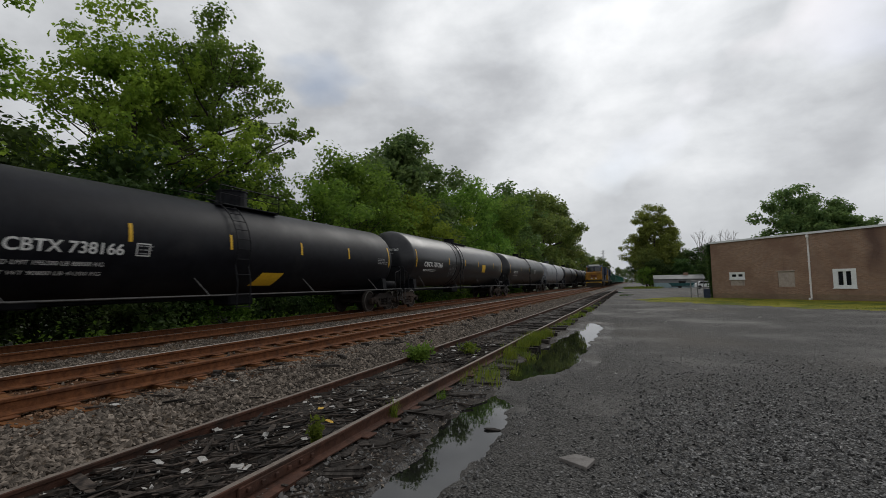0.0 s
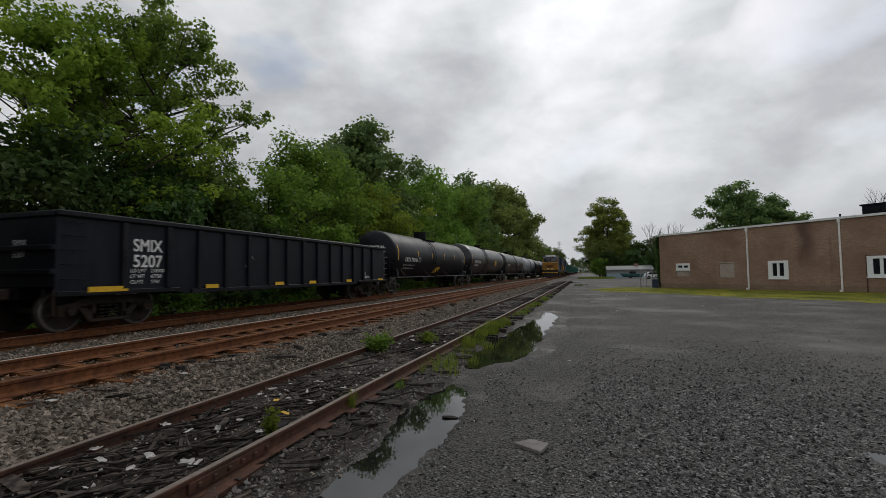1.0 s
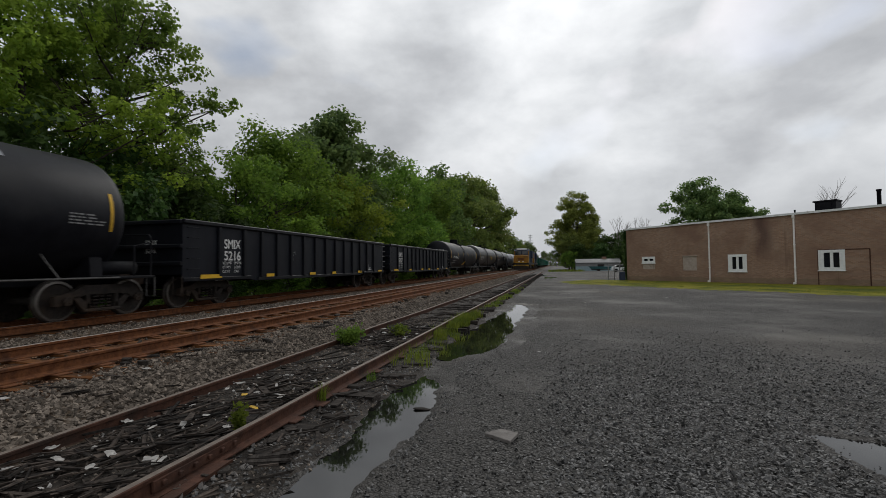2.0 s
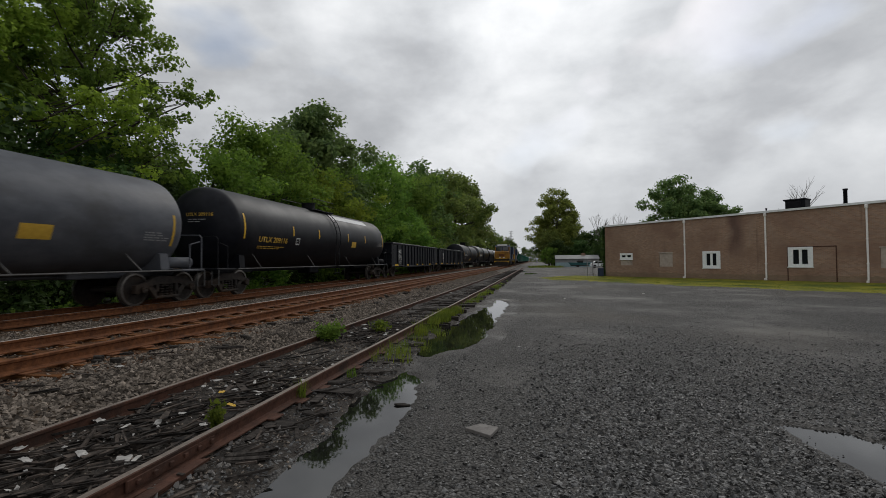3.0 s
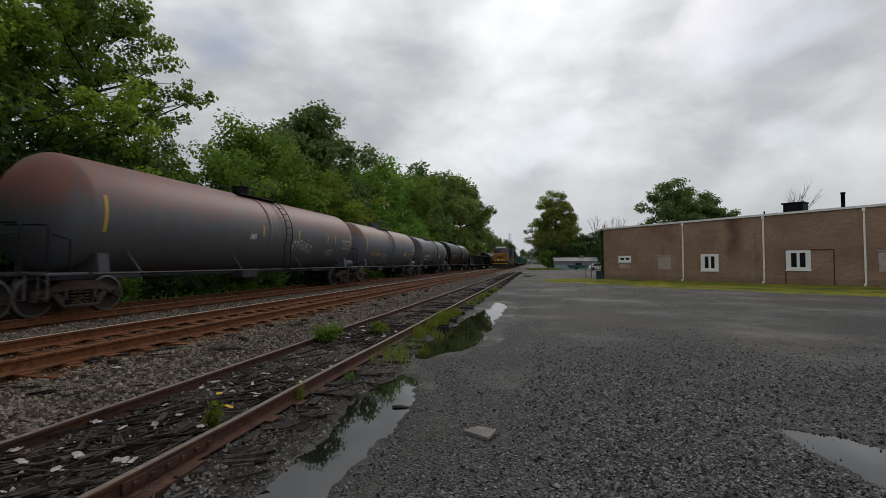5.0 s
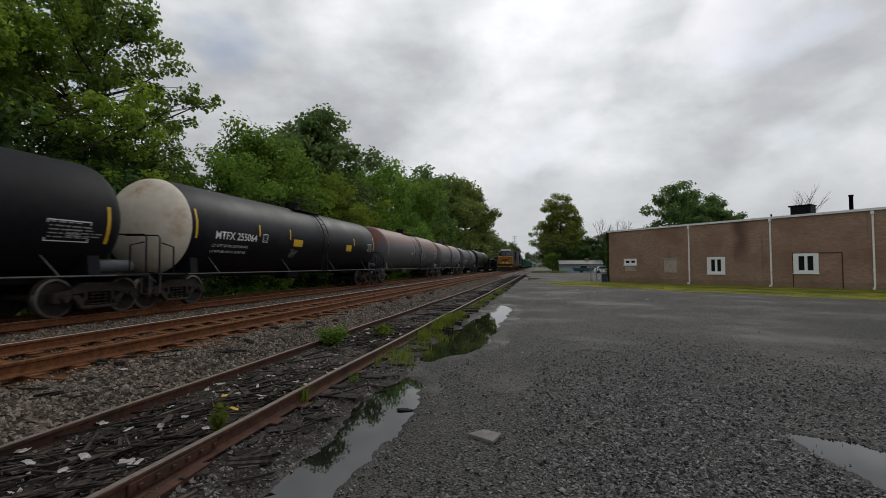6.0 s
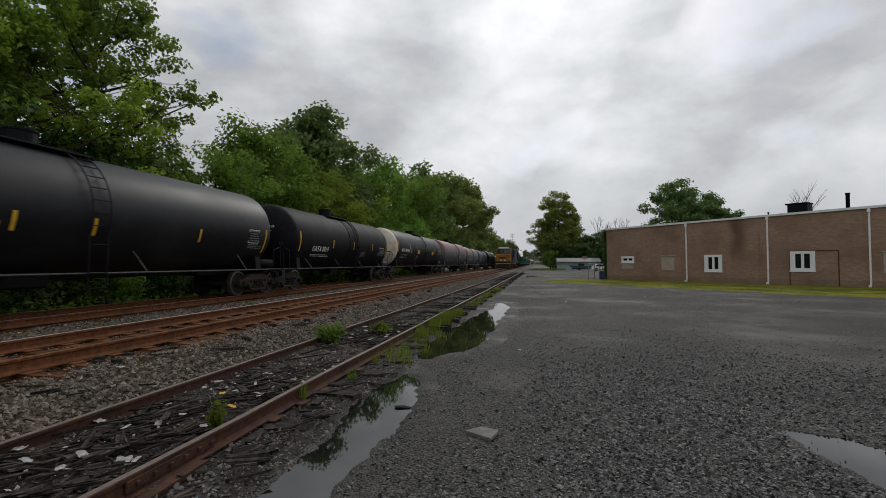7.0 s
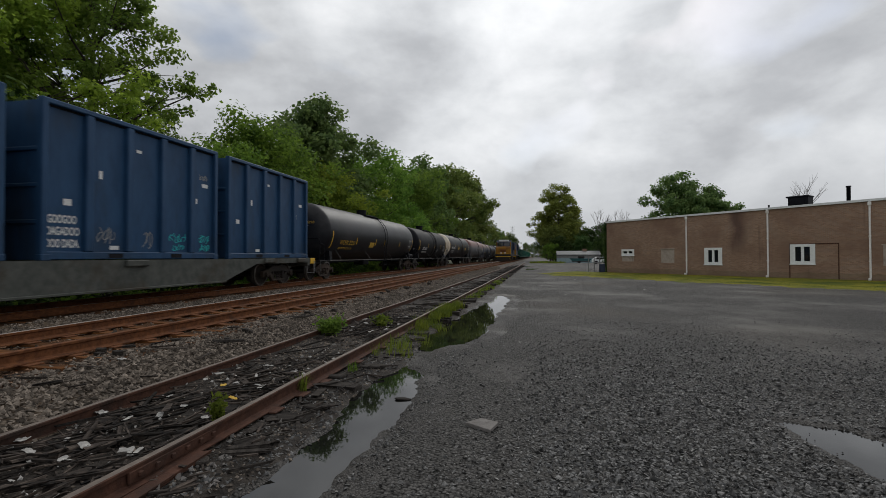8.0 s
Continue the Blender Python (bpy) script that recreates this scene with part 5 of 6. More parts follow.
def gondola(label, rear, front, paint, text=None, group="gondolas of the train", x=FAR_X, z=FAR_Z, moves=True, top=2.59, ribs=14, low=.72, wide=1.5, detail=True, inv=False):
    mid, hl = (rear + front) / 2, (front - rear) / 2
    if moves:
        car = place_car("gondola_car", label, group, mid)
    else:
        car = thing("gondola_car", label, "freight car", group, m=pose(x, mid, z))
    w = wide
    for s in (-1, 1):
        bm = bmesh.new()
        a, b = sorted((s * (w - .10), s * (w - .06)))
        prism(bm, [(-hl, .80), (-hl + 2.9, .80), (-hl + 3.3, low), (hl - 3.3, low), (hl - 2.9, .80), (hl, .80), (hl, top - .05), (-hl, top - .05)], "x", a, b)
        part("side_sheet", bm, BLACK_DUST if paint is BLACK else paint, car)
        bm = bmesh.new()
        a, b = sorted((s * (w - .14), s * (w + .03)))
        box(bm, a, b, -hl - .02, hl + .02, top - .13, top, .025)
        part("top_chord", bm, paint, car)
        bm = bmesh.new()
        a, b = sorted((s * (w - .06), s * (w - .0)))
        box(bm, a, b, -hl, -hl + 3.0, .79, .90, .012), box(bm, a, b, hl - 3.0, hl, .79, .90, .012), box(bm, a, b, -hl + 3.4, hl - 3.4, low, low + .12, .012)
        part("side_sill", bm, paint, car)
        for k in range(ribs):
            y = -hl + 1.46 if k == 0 else -hl + 2.66 + (2 * hl - 4.2) * (k - 1) / (ribs - 2)
            zl = .90 if abs(y) > hl - 3.0 else low + .12
            bm = bmesh.new()
            a, b = sorted((s * (w - .06), s * (w + .02)))
            box(bm, a, b, y - .075, y + .075, zl, top - .13, .02)
            part("rib", bm, paint, car)
    for s in (-1, 1):
        bm = bmesh.new()
        a, b = sorted((s * (hl - .05), s * hl))
        box(bm, -w + .1, w - .1, a, b, 1.0, top - .02)
        a, b = sorted((s * (hl - .02), s * (hl + .08)))
        for z1 in (1.25, 1.75, top - .14):
            box(bm, -w + .06, w - .06, a, b, z1, z1 + .12, .02)
        part("end_sheet", bm, paint, car)
        inst("coupler", COUPLER, car, pose(0, s * (hl + .28), 0, 0, 0, 0 if s > 0 else 180), "rusty knuckle coupler")
        if detail:
            for x in (1.0, -1.3):
                bm = bmesh.new()
                for k in range(5):
                    z1 = 1.15 + k * .3
                    tube(bm, [(w + .02, s * (hl - .06), z1), (w + .09, s * (hl - .06), z1), (w + .09, s * (hl - .50), z1), (w + .02, s * (hl - .50), z1)] if x > 0 else [(-w - .02, s * (hl - .06), z1), (-w - .09, s * (hl - .06), z1), (-w - .09, s * (hl - .50), z1), (-w - .02, s * (hl - .50), z1)], .012, 5)
                part("ladder", bm, paint, car, "bar ladder at the corner")
            for xx in (w - .2, -w + .2):
                bm = bmesh.new()
                tube(bm, [(xx - .15, s * (hl + .02), .95), (xx - .15, s * (hl + .02), .42), (xx + .15, s * (hl + .02), .42), (xx + .15, s * (hl + .02), .95)], .018, 5)
                part("sill_step", bm, STEEL_DARK, car)
    bm = bmesh.new()
    box(bm, -w + .1, w - .1, -hl + .05, hl - .05, .98, 1.06)
    box(bm, -.3, .3, -hl, hl, .70, .98, .03)
    for k in range(8):
        y = -hl + 3.6 + (2 * hl - 7.2) * k / 7
        box(bm, -w + .1, w - .1, y - .06, y + .06, low, .98)
    part("floor", bm, BLACK_MATT, car)
    add_trucks(car, (-hl + 1.45, hl - 1.45)) if moves else [inst("truck", TRUCK, car, pose(0, y, 0)) for y in (-hl + 1.45, hl - 1.45)]
    if detail:
        for y, l in ((-hl + .62, .9), (-hl + 3.85, .46), (-hl + 6.9, .46), (-hl + 8.95, .46), (-hl + 11.85, .46), (hl - .95, .55)):
            bm = bmesh.new()
            box(bm, w + .005, w + .016, y, y + l, .84 if abs(y) < hl - 3 else .86, .98 if l > .6 else .95)
            part("reflective_strip", bm, YELLOW, car, "yellow reflective strip")

        def write(me, y, z, mat, nm, lab=""):
            for v in me.vertices:
                v.co = Vector((w - .048, y + v.co.x, z + v.co.y))
            me.materials.append(mat)
            inst(nm, me, car, None, lab)
        if text:
            yl = -hl + 1.68
            write(fit_width(lettering(text[0], .42, .006), .80), yl, 1.80, WHITE, "lettering", "white stencilled reporting mark")
            write(fit_width(lettering(text[1], .42, .006), .80), yl, 1.42, WHITE, "lettering", "white stencilled car number")
            for k, (l, n2) in enumerate(zip(("LD LMT", "LT WT", "CU FT"), text[2:])):
                write(lettering(l, .125), yl - .06, 1.29 - k * .135, WHITE, "lettering")
                write(lettering(n2, .125), yl + .48, 1.29 - k * .135, WHITE, "lettering")
            for l, z1 in ((text[0], 1.86), (text[1], 1.62)):
                me = lettering(l, .19)
                for v in me.vertices:
                    v.co = Vector((.15 + v.co.x, -hl - .006, z1 + v.co.y))
                me.materials.append(WHITE)
                inst("lettering", me, car)
        write(bars(2, .7, 8), hl - 2.4, 1.08, WHITE, "stencil")
        write(bars(1, .5, 9), -hl + 1.3, .80, WHITE, "stencil")
        write(sheet(.3, .16), hl - 2.55, 1.13, GREY_INK, "placard")
        write(scrawl(.35, .5, 12, 2, .012), -hl + 5.5, 1.35, GREY_INK, "graffiti")
    return car


gondola("black ribbed gondola car with white lettering", -14.6, 1.5, BLACK, ("SMIX", "5207", "218300", "67700", "2743"))
gondola("black ribbed gondola car with small white stencils", -31.5, -15.85, BLACK, ("SMIX", "5216", "218700", "67300", "2743"))
tank_car("black tank car with yellow lettering and a white top patch", -49.08, -33.55, 1.50, 2.44, BLACK, "UTLX 209116", -47.98, 1.98, OLD_YELLOW, .30, 2.05, (-45.5, -43.09, -39.58, -37.0), 2.36, dome=-41.3, dome_h=.3, ladder=-41.0,
         patches=((-39.0, 2.0, .62, .32, 0, OLD_YELLOW), (-40.9, 3.45, 5.2, .40, 0, PALE_GREY)), tables=((-45.2, 1.95, .3, .3),), head_text="UTLX 209116", yellow=YELLOW)
tank_car("dark grey tank car with white lettering and riveted bands", -63.95, -51.95, 1.42, 2.32, GREY, "GATX 37078", -62.88, 1.79, WHITE, .32, 1.95, (-60.75, -58.38), 1.98, dome=-59.2, ladder=-57.0, bands=((-58.55, .10, .02), (-57.0, .22, .02)),
         patches=((-56.2, 1.72, .68, .34, 0, OLD_YELLOW), (-58.75, 1.15, .14, 1.75, .02, BLACK_MATT)), head_text="GATX 37078", yellow=OLD_YELLOW, trim=GREY, sill=GREY, dome_h=.16, walkway=False)
tank_car("tan rust-washed grey tank car with faded yellow lettering", -78.9, -67.05, 1.45, 2.36, OLD_TAN, "UTLX 948503", -77.82, 1.72, OLD_YELLOW, .30, 2.05, (-76.8, -73.89, -71.36), 2.16, dome=-73.5, dome_h=.36, dome_mat=GREY, data_rows=0, ladder=-73.4, bands=((-73.9, .06, .02), (-73.0, .06, .02)),
         tables=((-68.9, 1.70, .42, .28), (-68.1, 1.9, .75, .42), (-75.3, 1.62, .60, .22), (-75.2, 1.25, .38, .18)), head_text="UTLX 948503", yellow=OLD_YELLOW, trim=GREY, sill=GREY, brown=True, patches=((-70.2, 1.75, .7, .3, 0, OLD_YELLOW),))
tank_car("red-brown rusty grey tank car with a white sprayed tag", -97.0, -81.40, 1.50, 2.46, OLD_RED, None, -95, 1.9, WHITE, .30, 2.05, (-90.14, -87.39, -84.5, -83.6), 2.28, dome=-89.4, ladder=-88.35, bands=((-89.6, .16, .02),),
         tables=((-82.62, 1.98, .85, .46), (-84.3, 1.62, .6, .28)), tags=((-87.9, 1.72, 1.8, .55, 7, WHITE), (-90.9, 2.1, .35, .2, 8, WHITE)), yellow=OLD_YELLOW, trim=BLACK_MATT, sill=GREY, brown=True)
tank_car("black tank car with a cream rear end and white lettering", -115.42, -99.7, 1.49, 2.42, BLACK, "MTFX 255064", -114.38, 2.10, WHITE, .36, 2.25, (-112.0, -109.83, -106.27, -103.0), 2.36, dome=-107.1, ladder=-106.6, head_mat=CREAM,
         patches=((-109.5, 2.04, .76, .30, 0, YELLOW), (-104.0, 2.0, .7, .34, 0, YELLOW)), tables=((-111.75, 2.1, .32, .32), (-100.9, 2.1, .7, .42)), tags=((-109.6, 1.55, .55, .4, 5, GREY_INK),), dome_h=.28, data=("LD LMT 205900 LB 93400 KG", "LT WT 80100 LB 36350 KG"))
tank_car("black tank car with white lettering and worn bands", -130.15, -118.0, 1.48, 2.36, BLACK_MATT, "GATX 8019", -128.75, 1.79, WHITE, .36, 1.7, (-126.59, -123.88, -120.88), 2.04, dome=-124.6, ladder=-123.6, bands=((-124.4, .10, .02), (-123.3, .10, .02)),
         tables=((-119.6, 1.75, 1.0, .5),), head_text="GATX 8019", dome_h=.35, tags=((-122.6, 1.55, .7, .4, 6, GREY_INK),), walkway=False)
tank_car("black tank car with yellow lettering", -148.1, -132.5, 1.50, 2.46, BLACK_SATIN, "WCHX 25210", -146.87, 1.83, OLD_YELLOW, .36, 2.0, (-144.65, -141.45, -139.7, -136.2), 1.92, dome=-140.3, ladder=-139.6,
         patches=((-142.4, 1.74, .75, .34, 0, OLD_YELLOW),), tables=((-133.7, 1.95, .62, .5),), head_text="WCHX 25210", dome_h=.3, walkway=False, brown=True)

# the container flat
F_REAR, F_FRONT = -169.2, -150.0
mid, hl = (F_REAR + F_FRONT) / 2, (F_FRONT - F_REAR) / 2
flatcar = place_car("container_flatcar", "grey-green container flatcar with a deep side sill", "", mid)
for s in (-1, 1):
    bm = bmesh.new()
    a, b = sorted((s * 1.22, s * 1.30))
    prism(bm, [(-hl, .90), (-hl + 4.2, .90), (-hl + 6.0, .34), (hl - 6.0, .34), (hl - 4.2, .90), (hl, .90), (hl, 1.10), (-hl, 1.10)], "x", a, b)
    a, b = sorted((s * 1.20, s * 1.36))
    box(bm, a, b, -hl + 6.0, hl - 6.0, .30, .36, .01)
    part("side_sill", bm, DECK, flatcar)
    bm = bmesh.new()
    box(bm, -1.3, 1.3, min(s * (hl - .25), s * hl), max(s * (hl - .25), s * hl), .75, 1.12, .03)
    part("end_sill", bm, DECK, flatcar)
    inst("coupler", COUPLER, flatcar, pose(0, s * (hl + .28), 0, 0, 0, 0 if s > 0 else 180), "rusty knuckle coupler")
    bm = bmesh.new()
    y = s * (hl + .10)
    tube(bm, [(1.1, y, .98), (1.1, y, .42), (1.45, y, .42), (1.45, y, .98)], .022, 6)
    part("sill_step", bm, GREY_INK, flatcar, "pale bar sill step")
    bm = bmesh.new()
    box(bm, 1.28, 1.32, min(y - .1, y + .35), max(y - .1, y + .35), .84, 1.10, .01)
    part("reflective_strip", bm, YELLOW, flatcar, "yellow reflector plate")
bm = bmesh.new()
box(bm, -1.22, 1.22, -hl + .2, hl - .2, .98, 1.08)
box(bm, -.35, .35, -hl, hl, .62, .98, .03)
part("deck", bm, DECK, flatcar)
for y in (-6.2, 0, 6.2, hl - .9, -hl + .9):
    for s in (-1, 1):
        bm = bmesh.new()
        box(bm, min(s * 1.05, s * 1.40), max(s * 1.05, s * 1.40), y - .35, y + .35, .92, 1.10, .03)
        part("container_pedestal", bm, DECK, flatcar)
add_trucks(flatcar, (-hl + 2.3, hl - 2.3))


def container(y0, tags):
    L, W, B, T = 5.60, 1.30, 1.12, 4.68
    c = thing("waste_container", "tall dark blue ribbed container with sprayed tags and white stickers", "container", "containers on the flatcar", m=pose(FAR_X, y0, FAR_Z))
    cars.append((c, y0))
    for s in (-1, 1):
        bm = bmesh.new()
        a, b = sorted((s * (W - .16), s * (W - .12)))
        box(bm, a, b, -L / 2, L / 2, B + .10, T - .06)
        part("side_sheet", bm, BLUE, c)
        bm = bmesh.new()
        a, b = sorted((s * (W - .16), s * W))
        box(bm, a, b, -L / 2, L / 2, B, B + .18, .015)
        part("bottom_rail", bm, BLUE, c)
        bm = bmesh.new()
        box(bm, a, b, -L / 2, L / 2, T - .12, T, .02)
        part("top_rail", bm, BLUE, c)
        for k in range(4):
            y = -L / 2 + L * (k + 1) / 5
            bm = bmesh.new()
            box(bm, a, b, y - .10, y + .10, B + .18, T - .12, .025)
            part("rib", bm, BLUE, c)
        for e in (-1, 1):
            bm = bmesh.new()
            box(bm, a, b, min(e * (L / 2 - .14), e * L / 2), max(e * (L / 2 - .14), e * L / 2), B, T, .02)
            box(bm, min(s * (W - .17), s * (W + .01)), max(s * (W - .17), s * (W + .01)), min(e * (L / 2 - .2), e * (L / 2 + .01)), max(e * (L / 2 - .2), e * (L / 2 + .01)), B - .02, B + .12, .01)
            part("corner_post", bm, BLUE, c)
        for y in (-1.0, 1.0):
            bm = bmesh.new()
            box(bm, min(s * (W - .02), s * (W + .006)), max(s * (W - .02), s * (W + .006)), y - .2, y + .2, B + .03, B + .14)
            part("fork_pocket", bm, BLACK_MATT, c, "dark fork-lift pocket")
    for e in (-1, 1):
        bm = bmesh.new()
        box(bm, -W + .1, W - .1, min(e * (L / 2 - .08), e * (L / 2 - .04)), max(e * (L / 2 - .08), e * (L / 2 - .04)), B, T - .06)
        for z in (1.9, 2.7, 3.5):
            box(bm, -W + .12, W - .12, min(e * (L / 2 - .06), e * L / 2), max(e * (L / 2 - .06), e * L / 2), z, z + .1, .02)
        part("end_wall", bm, BLUE, c)
    bm = bmesh.new()
    box(bm, -W + .06, W - .06, -L / 2 + .05, L / 2 - .05, B, B + .08)
    part("floor", bm, BLUE, c)
    bm = bmesh.new()
    box(bm, -W + .1, W - .1, -L / 2 + .1, L / 2 - .1, T - .16, T - .11)
    part("lid", bm, BLACK_MATT, c, "dark cover sheet")

    def stick(me, y, z, mat, nm, lab=""):
        for v in me.vertices:
            v.co = Vector((W - .112, y + v.co.x, z + v.co.y))
        me.materials.append(mat)
        inst(nm, me, c, None, lab)
    for y, z, w, h in ((-L / 2 + 1.42, 3.10, .09, .20), (L / 2 - .90, 2.85, .07, .16), (-L / 2 + .55, 2.36, .19, .15), (-L / 2 + 1.72, 1.36, .26, .10), (L / 2 - .62, 3.40, .26, .12), (-L / 2 + 2.50, 3.98, .16, .08)):
        stick(sheet(w, h), y, z, WHITE, "sticker", "small white sticker")
    for y, z, w, h, seed, mat, n in tags:
        stick(fit_width(lettering(n, h * 1.35, .007), w) if isinstance(n, str) else scrawl(w, h, seed, n, .022), y, z, mat, "graffiti", "sprayed graffiti tag")
    return c


container(-153.05, ())
container(-159.20, ((-2.60, 1.95, .66, .19, 21, WHITE, "GOOGOO"), (-2.63, 1.68, .76, .19, 22, WHITE, "DAGADOO"), (-2.63, 1.40, .76, .19, 23, WHITE, "DOO DADA."), (-1.42, 1.50, .50, .44, 24, GREY_INK, 3), (-.12, 1.35, .34, .50, 25, GREY_INK, 2),
                    (.86, 1.62, .62, .24, 26, TEAL_INK, 4), (.95, 1.36, .45, .18, 29, TEAL_INK, 3), (2.02, 1.62, .52, .24, 27, TEAL_INK, 4), (2.06, 1.34, .46, .22, 30, TEAL_INK, 4), (2.05, 3.62, .34, .16, 31, GREY_INK, 4)))
container(-165.50, ((1.8, 3.4, .5, .3, 28, GREY_INK, 2),))

# ---- the waiting train on the near line ----
loco = thing("locomotive", "diesel locomotive with a yellow nose and dark blue body", "locomotive", m=pose(MAIN_X, 93.0, MAIN_Z))
bm = bmesh.new()
box(bm, -1.52, 1.52, 0, 22, 1.05, 1.45, .04)
box(bm, -1.45, 1.45, -.05, .2, .30, 1.45, .03)
part("frame", bm, STEEL_DARK, loco)
bm = bmesh.new()
prism(bm, [(.35, 1.45), (.20, 1.55), (.30, 2.85), (1.3, 3.02), (2.6, 3.05), (2.6, 1.45)], "x", -1.42, 1.42)
part("nose", bm, LOCO_YELLOW, loco, "yellow short nose")
bm = bmesh.new()
prism(bm, [(2.0, 1.45), (1.8, 3.0), (2.15, 3.95), (2.6, 4.22), (4.8, 4.22), (4.8, 1.45)], "x", -1.5, 1.5)
part("cab", bm, LOCO_BLUE, loco, "dark blue cab")
bm = bmesh.new()
box(bm, -.55, .55, .16, .34, 1.95, 2.45, .05)
part("emblem", bm, RUST, loco, "dull red nose emblem")
bm = bmesh.new()
box(bm, -.22, .22, 1.70, 1.9, 3.02, 3.16, .03), box(bm, -1.46, -1.30, 1.74, 2.0, 1.6, 3.9, .03), box(bm, 1.30, 1.46, 1.74, 2.0, 1.6, 3.9, .03)
part("cab_trim", bm, LOCO_YELLOW, loco, "yellow cab corner posts")
for x in (-.66, .66):
    bm = bmesh.new()
    box(bm, x - .58, x + .58, 1.80, 2.12, 3.12, 3.86, .03, None)
    part("windshield", bm, GLASS, loco, "dark windscreen")
    bm = bmesh.new()
    box(bm, x * .6 - .16, x * .6 + .16, .08, .24, 1.62, 1.82, .03)
    part("headlight", bm, WHITE, loco, "pale ditch light")
bm = bmesh.new()
box(bm, -1.0, 1.0, 1.9, 2.4, 4.10, 4.40, .05)
part("number_board", bm, TRIM, loco, "white lamp housing on the cab roof")
bm = bmesh.new()
box(bm, -1.0, 1.0, 4.8, 17, 1.45, 4.05, .08)
box(bm, -1.5, 1.5, 16.5, 21.5, 2.6, 4.35, .10)
box(bm, -1.2, 1.2, 17, 21.5, 1.45, 2.6, .04)
part("hood", bm, LOCO_BLUE, loco, "dark blue engine hood")
bm = bmesh.new()
box(bm, -1.3, 1.3, 8, 14, .35, 1.05, .1)
part("fuel_tank", bm, STEEL_DARK, loco)
bm = bmesh.new()
prism(bm, [(-1.45, .12), (1.45, .12), (1.3, .75), (-1.3, .75)], "y", -.45, -.1)
part("pilot_plow", bm, STEEL_DARK, loco, "steel plough under the nose")
bm = bmesh.new()
box(bm, -1.1, 1.1, .05, .16, 1.5, 1.56, .01), box(bm, -1.5, 1.5, -.06, .0, .95, 1.05, .01)
for k in range(3):
    box(bm, -1.45, -1.0, -.12, -.02, .4 + k * .25, .45 + k * .25), box(bm, 1.0, 1.45, -.12, -.02, .4 + k * .25, .45 + k * .25)
part("front_steps", bm, YELLOW, loco, "yellow-edged front steps")
bm = bmesh.new()
prism(bm, [(2.55, 4.2), (2.7, 4.34), (4.7, 4.34), (4.85, 4.2)], "x", -1.45, 1.45)
part("cab_roof", bm, LOCO_BLUE, loco, "dark blue cab roof")
for x in (-1.48, 1.48):
    bm = bmesh.new()
    pts = [(x, .1 + k * 1.5, 1.45) for k in range(3)]
    for p in pts:
        tube(bm, [p, (p[0], p[1], 2.4)], .02, 5)
    tube(bm, [(x, .1, 2.4), (x, 3.1, 2.4)], .02, 5)
    part("handrail", bm, YELLOW, loco)
for y in (3.6, 18.4):
    t = inst("truck", TRUCK, loco, pose(0, y, 0) @ Matrix.Diagonal((1, 1.7, 1.15, 1)))
    for k in (-1.75, 0, 1.75):
        inst("wheelset", WHEELSET, t, pose(0, k / 1.7, .44) @ Matrix.Diagonal((1, 1 / 1.7, 1 / 1.15, 1)))
copy_thing(loco, pose(MAIN_X, 116.4, MAIN_Z))
for k in range(12):
    y = 140 + k * 17.2
    c = gondola("green ribbed high-sided wagon in the waiting train", y, y + 15.8, GREEN, None, "green wagons of the waiting train", MAIN_X, MAIN_Z, False, 3.35, 9, .8, 1.5, False)
    for o in c.children:
        if o.name.startswith("truck"):
            for s in (-1, 1):
                inst("wheelset", WHEELSET, o, pose(0, s * AXLE, WHEEL_R))


# ---- small things by the tracks ----
rd = random.Random(77)


def debris(name, n, x0, x1, y0, y1, mat, label, seed, lo=.08, hi=.6, power=1.6, follow=True):
    """Broken splinters and strips of old ties, lying crosswise in one heap."""
    r = random.Random(seed)
    verts, faces = [], []
    for i in range(n):
        y = y0 + (y1 - y0) * r.random() ** power
        x = r.uniform(x0, x1) + (siding_x(y) + 3.6 if follow else 0)
        l, w, h = r.uniform(lo, hi) * r.uniform(.4, 1), r.uniform(.012, .045) * (1 if r.random() < .75 else r.uniform(1.5, 2.8)), r.uniform(.006, .022)
        a = r.gauss(62, 26) if r.random() < .65 else r.uniform(0, 180)
        z = float(ground_z(x, y)) + .012 + r.random() * .045
        m = pose(x, y, z, r.uniform(-7, 7), r.uniform(-9, 9), a)
        k = len(verts)
        for sx in (-1, 1):
            for sy in (-1, 1):
                for sz in (-1, 1):
                    t = r.uniform(.25, 1.0)
                    verts.append(m @ Vector((sx * l / 2 * r.uniform(.85, 1.1), sy * w / 2 * t, sz * h / 2)))
        faces += [[k + q for q in f] for f in ((0, 1, 3, 2), (4, 6, 7, 5), (0, 4, 5, 1), (2, 3, 7, 6), (0, 2, 6, 4), (1, 5, 7, 3))]
    ob = new(name, from_arrays(name, verts, faces, [mat]))
    return tagged(ob, label, "debris", kind="stuff")


debris("wood_debris", 640, -4.25, -2.98, 1.6, 6.6, SPLINTER, "dark splintered wood between the old siding rails", 1)
debris("wood_debris", 160, -4.2, -2.95, 8, 26, SPLINTER, "scattered rotten wood between the old siding rails", 2, power=1.2)
debris("wood_debris", 220, -4.2, -2.95, 12, 60, SPLINTER, "dark broken wood along the old siding", 4, .2, .9, 1.2)
debris("wood_debris", 60, -2.75, -2.2, 2.2, 9, SPLINTER, "splintered wood beside the old siding", 3, .08, .35)
debris("wood_debris", 60, -5.6, -4.7, 3, 24, SPLINTER, "dark sticks on the ballast", 5, .15, .7, 1.3)


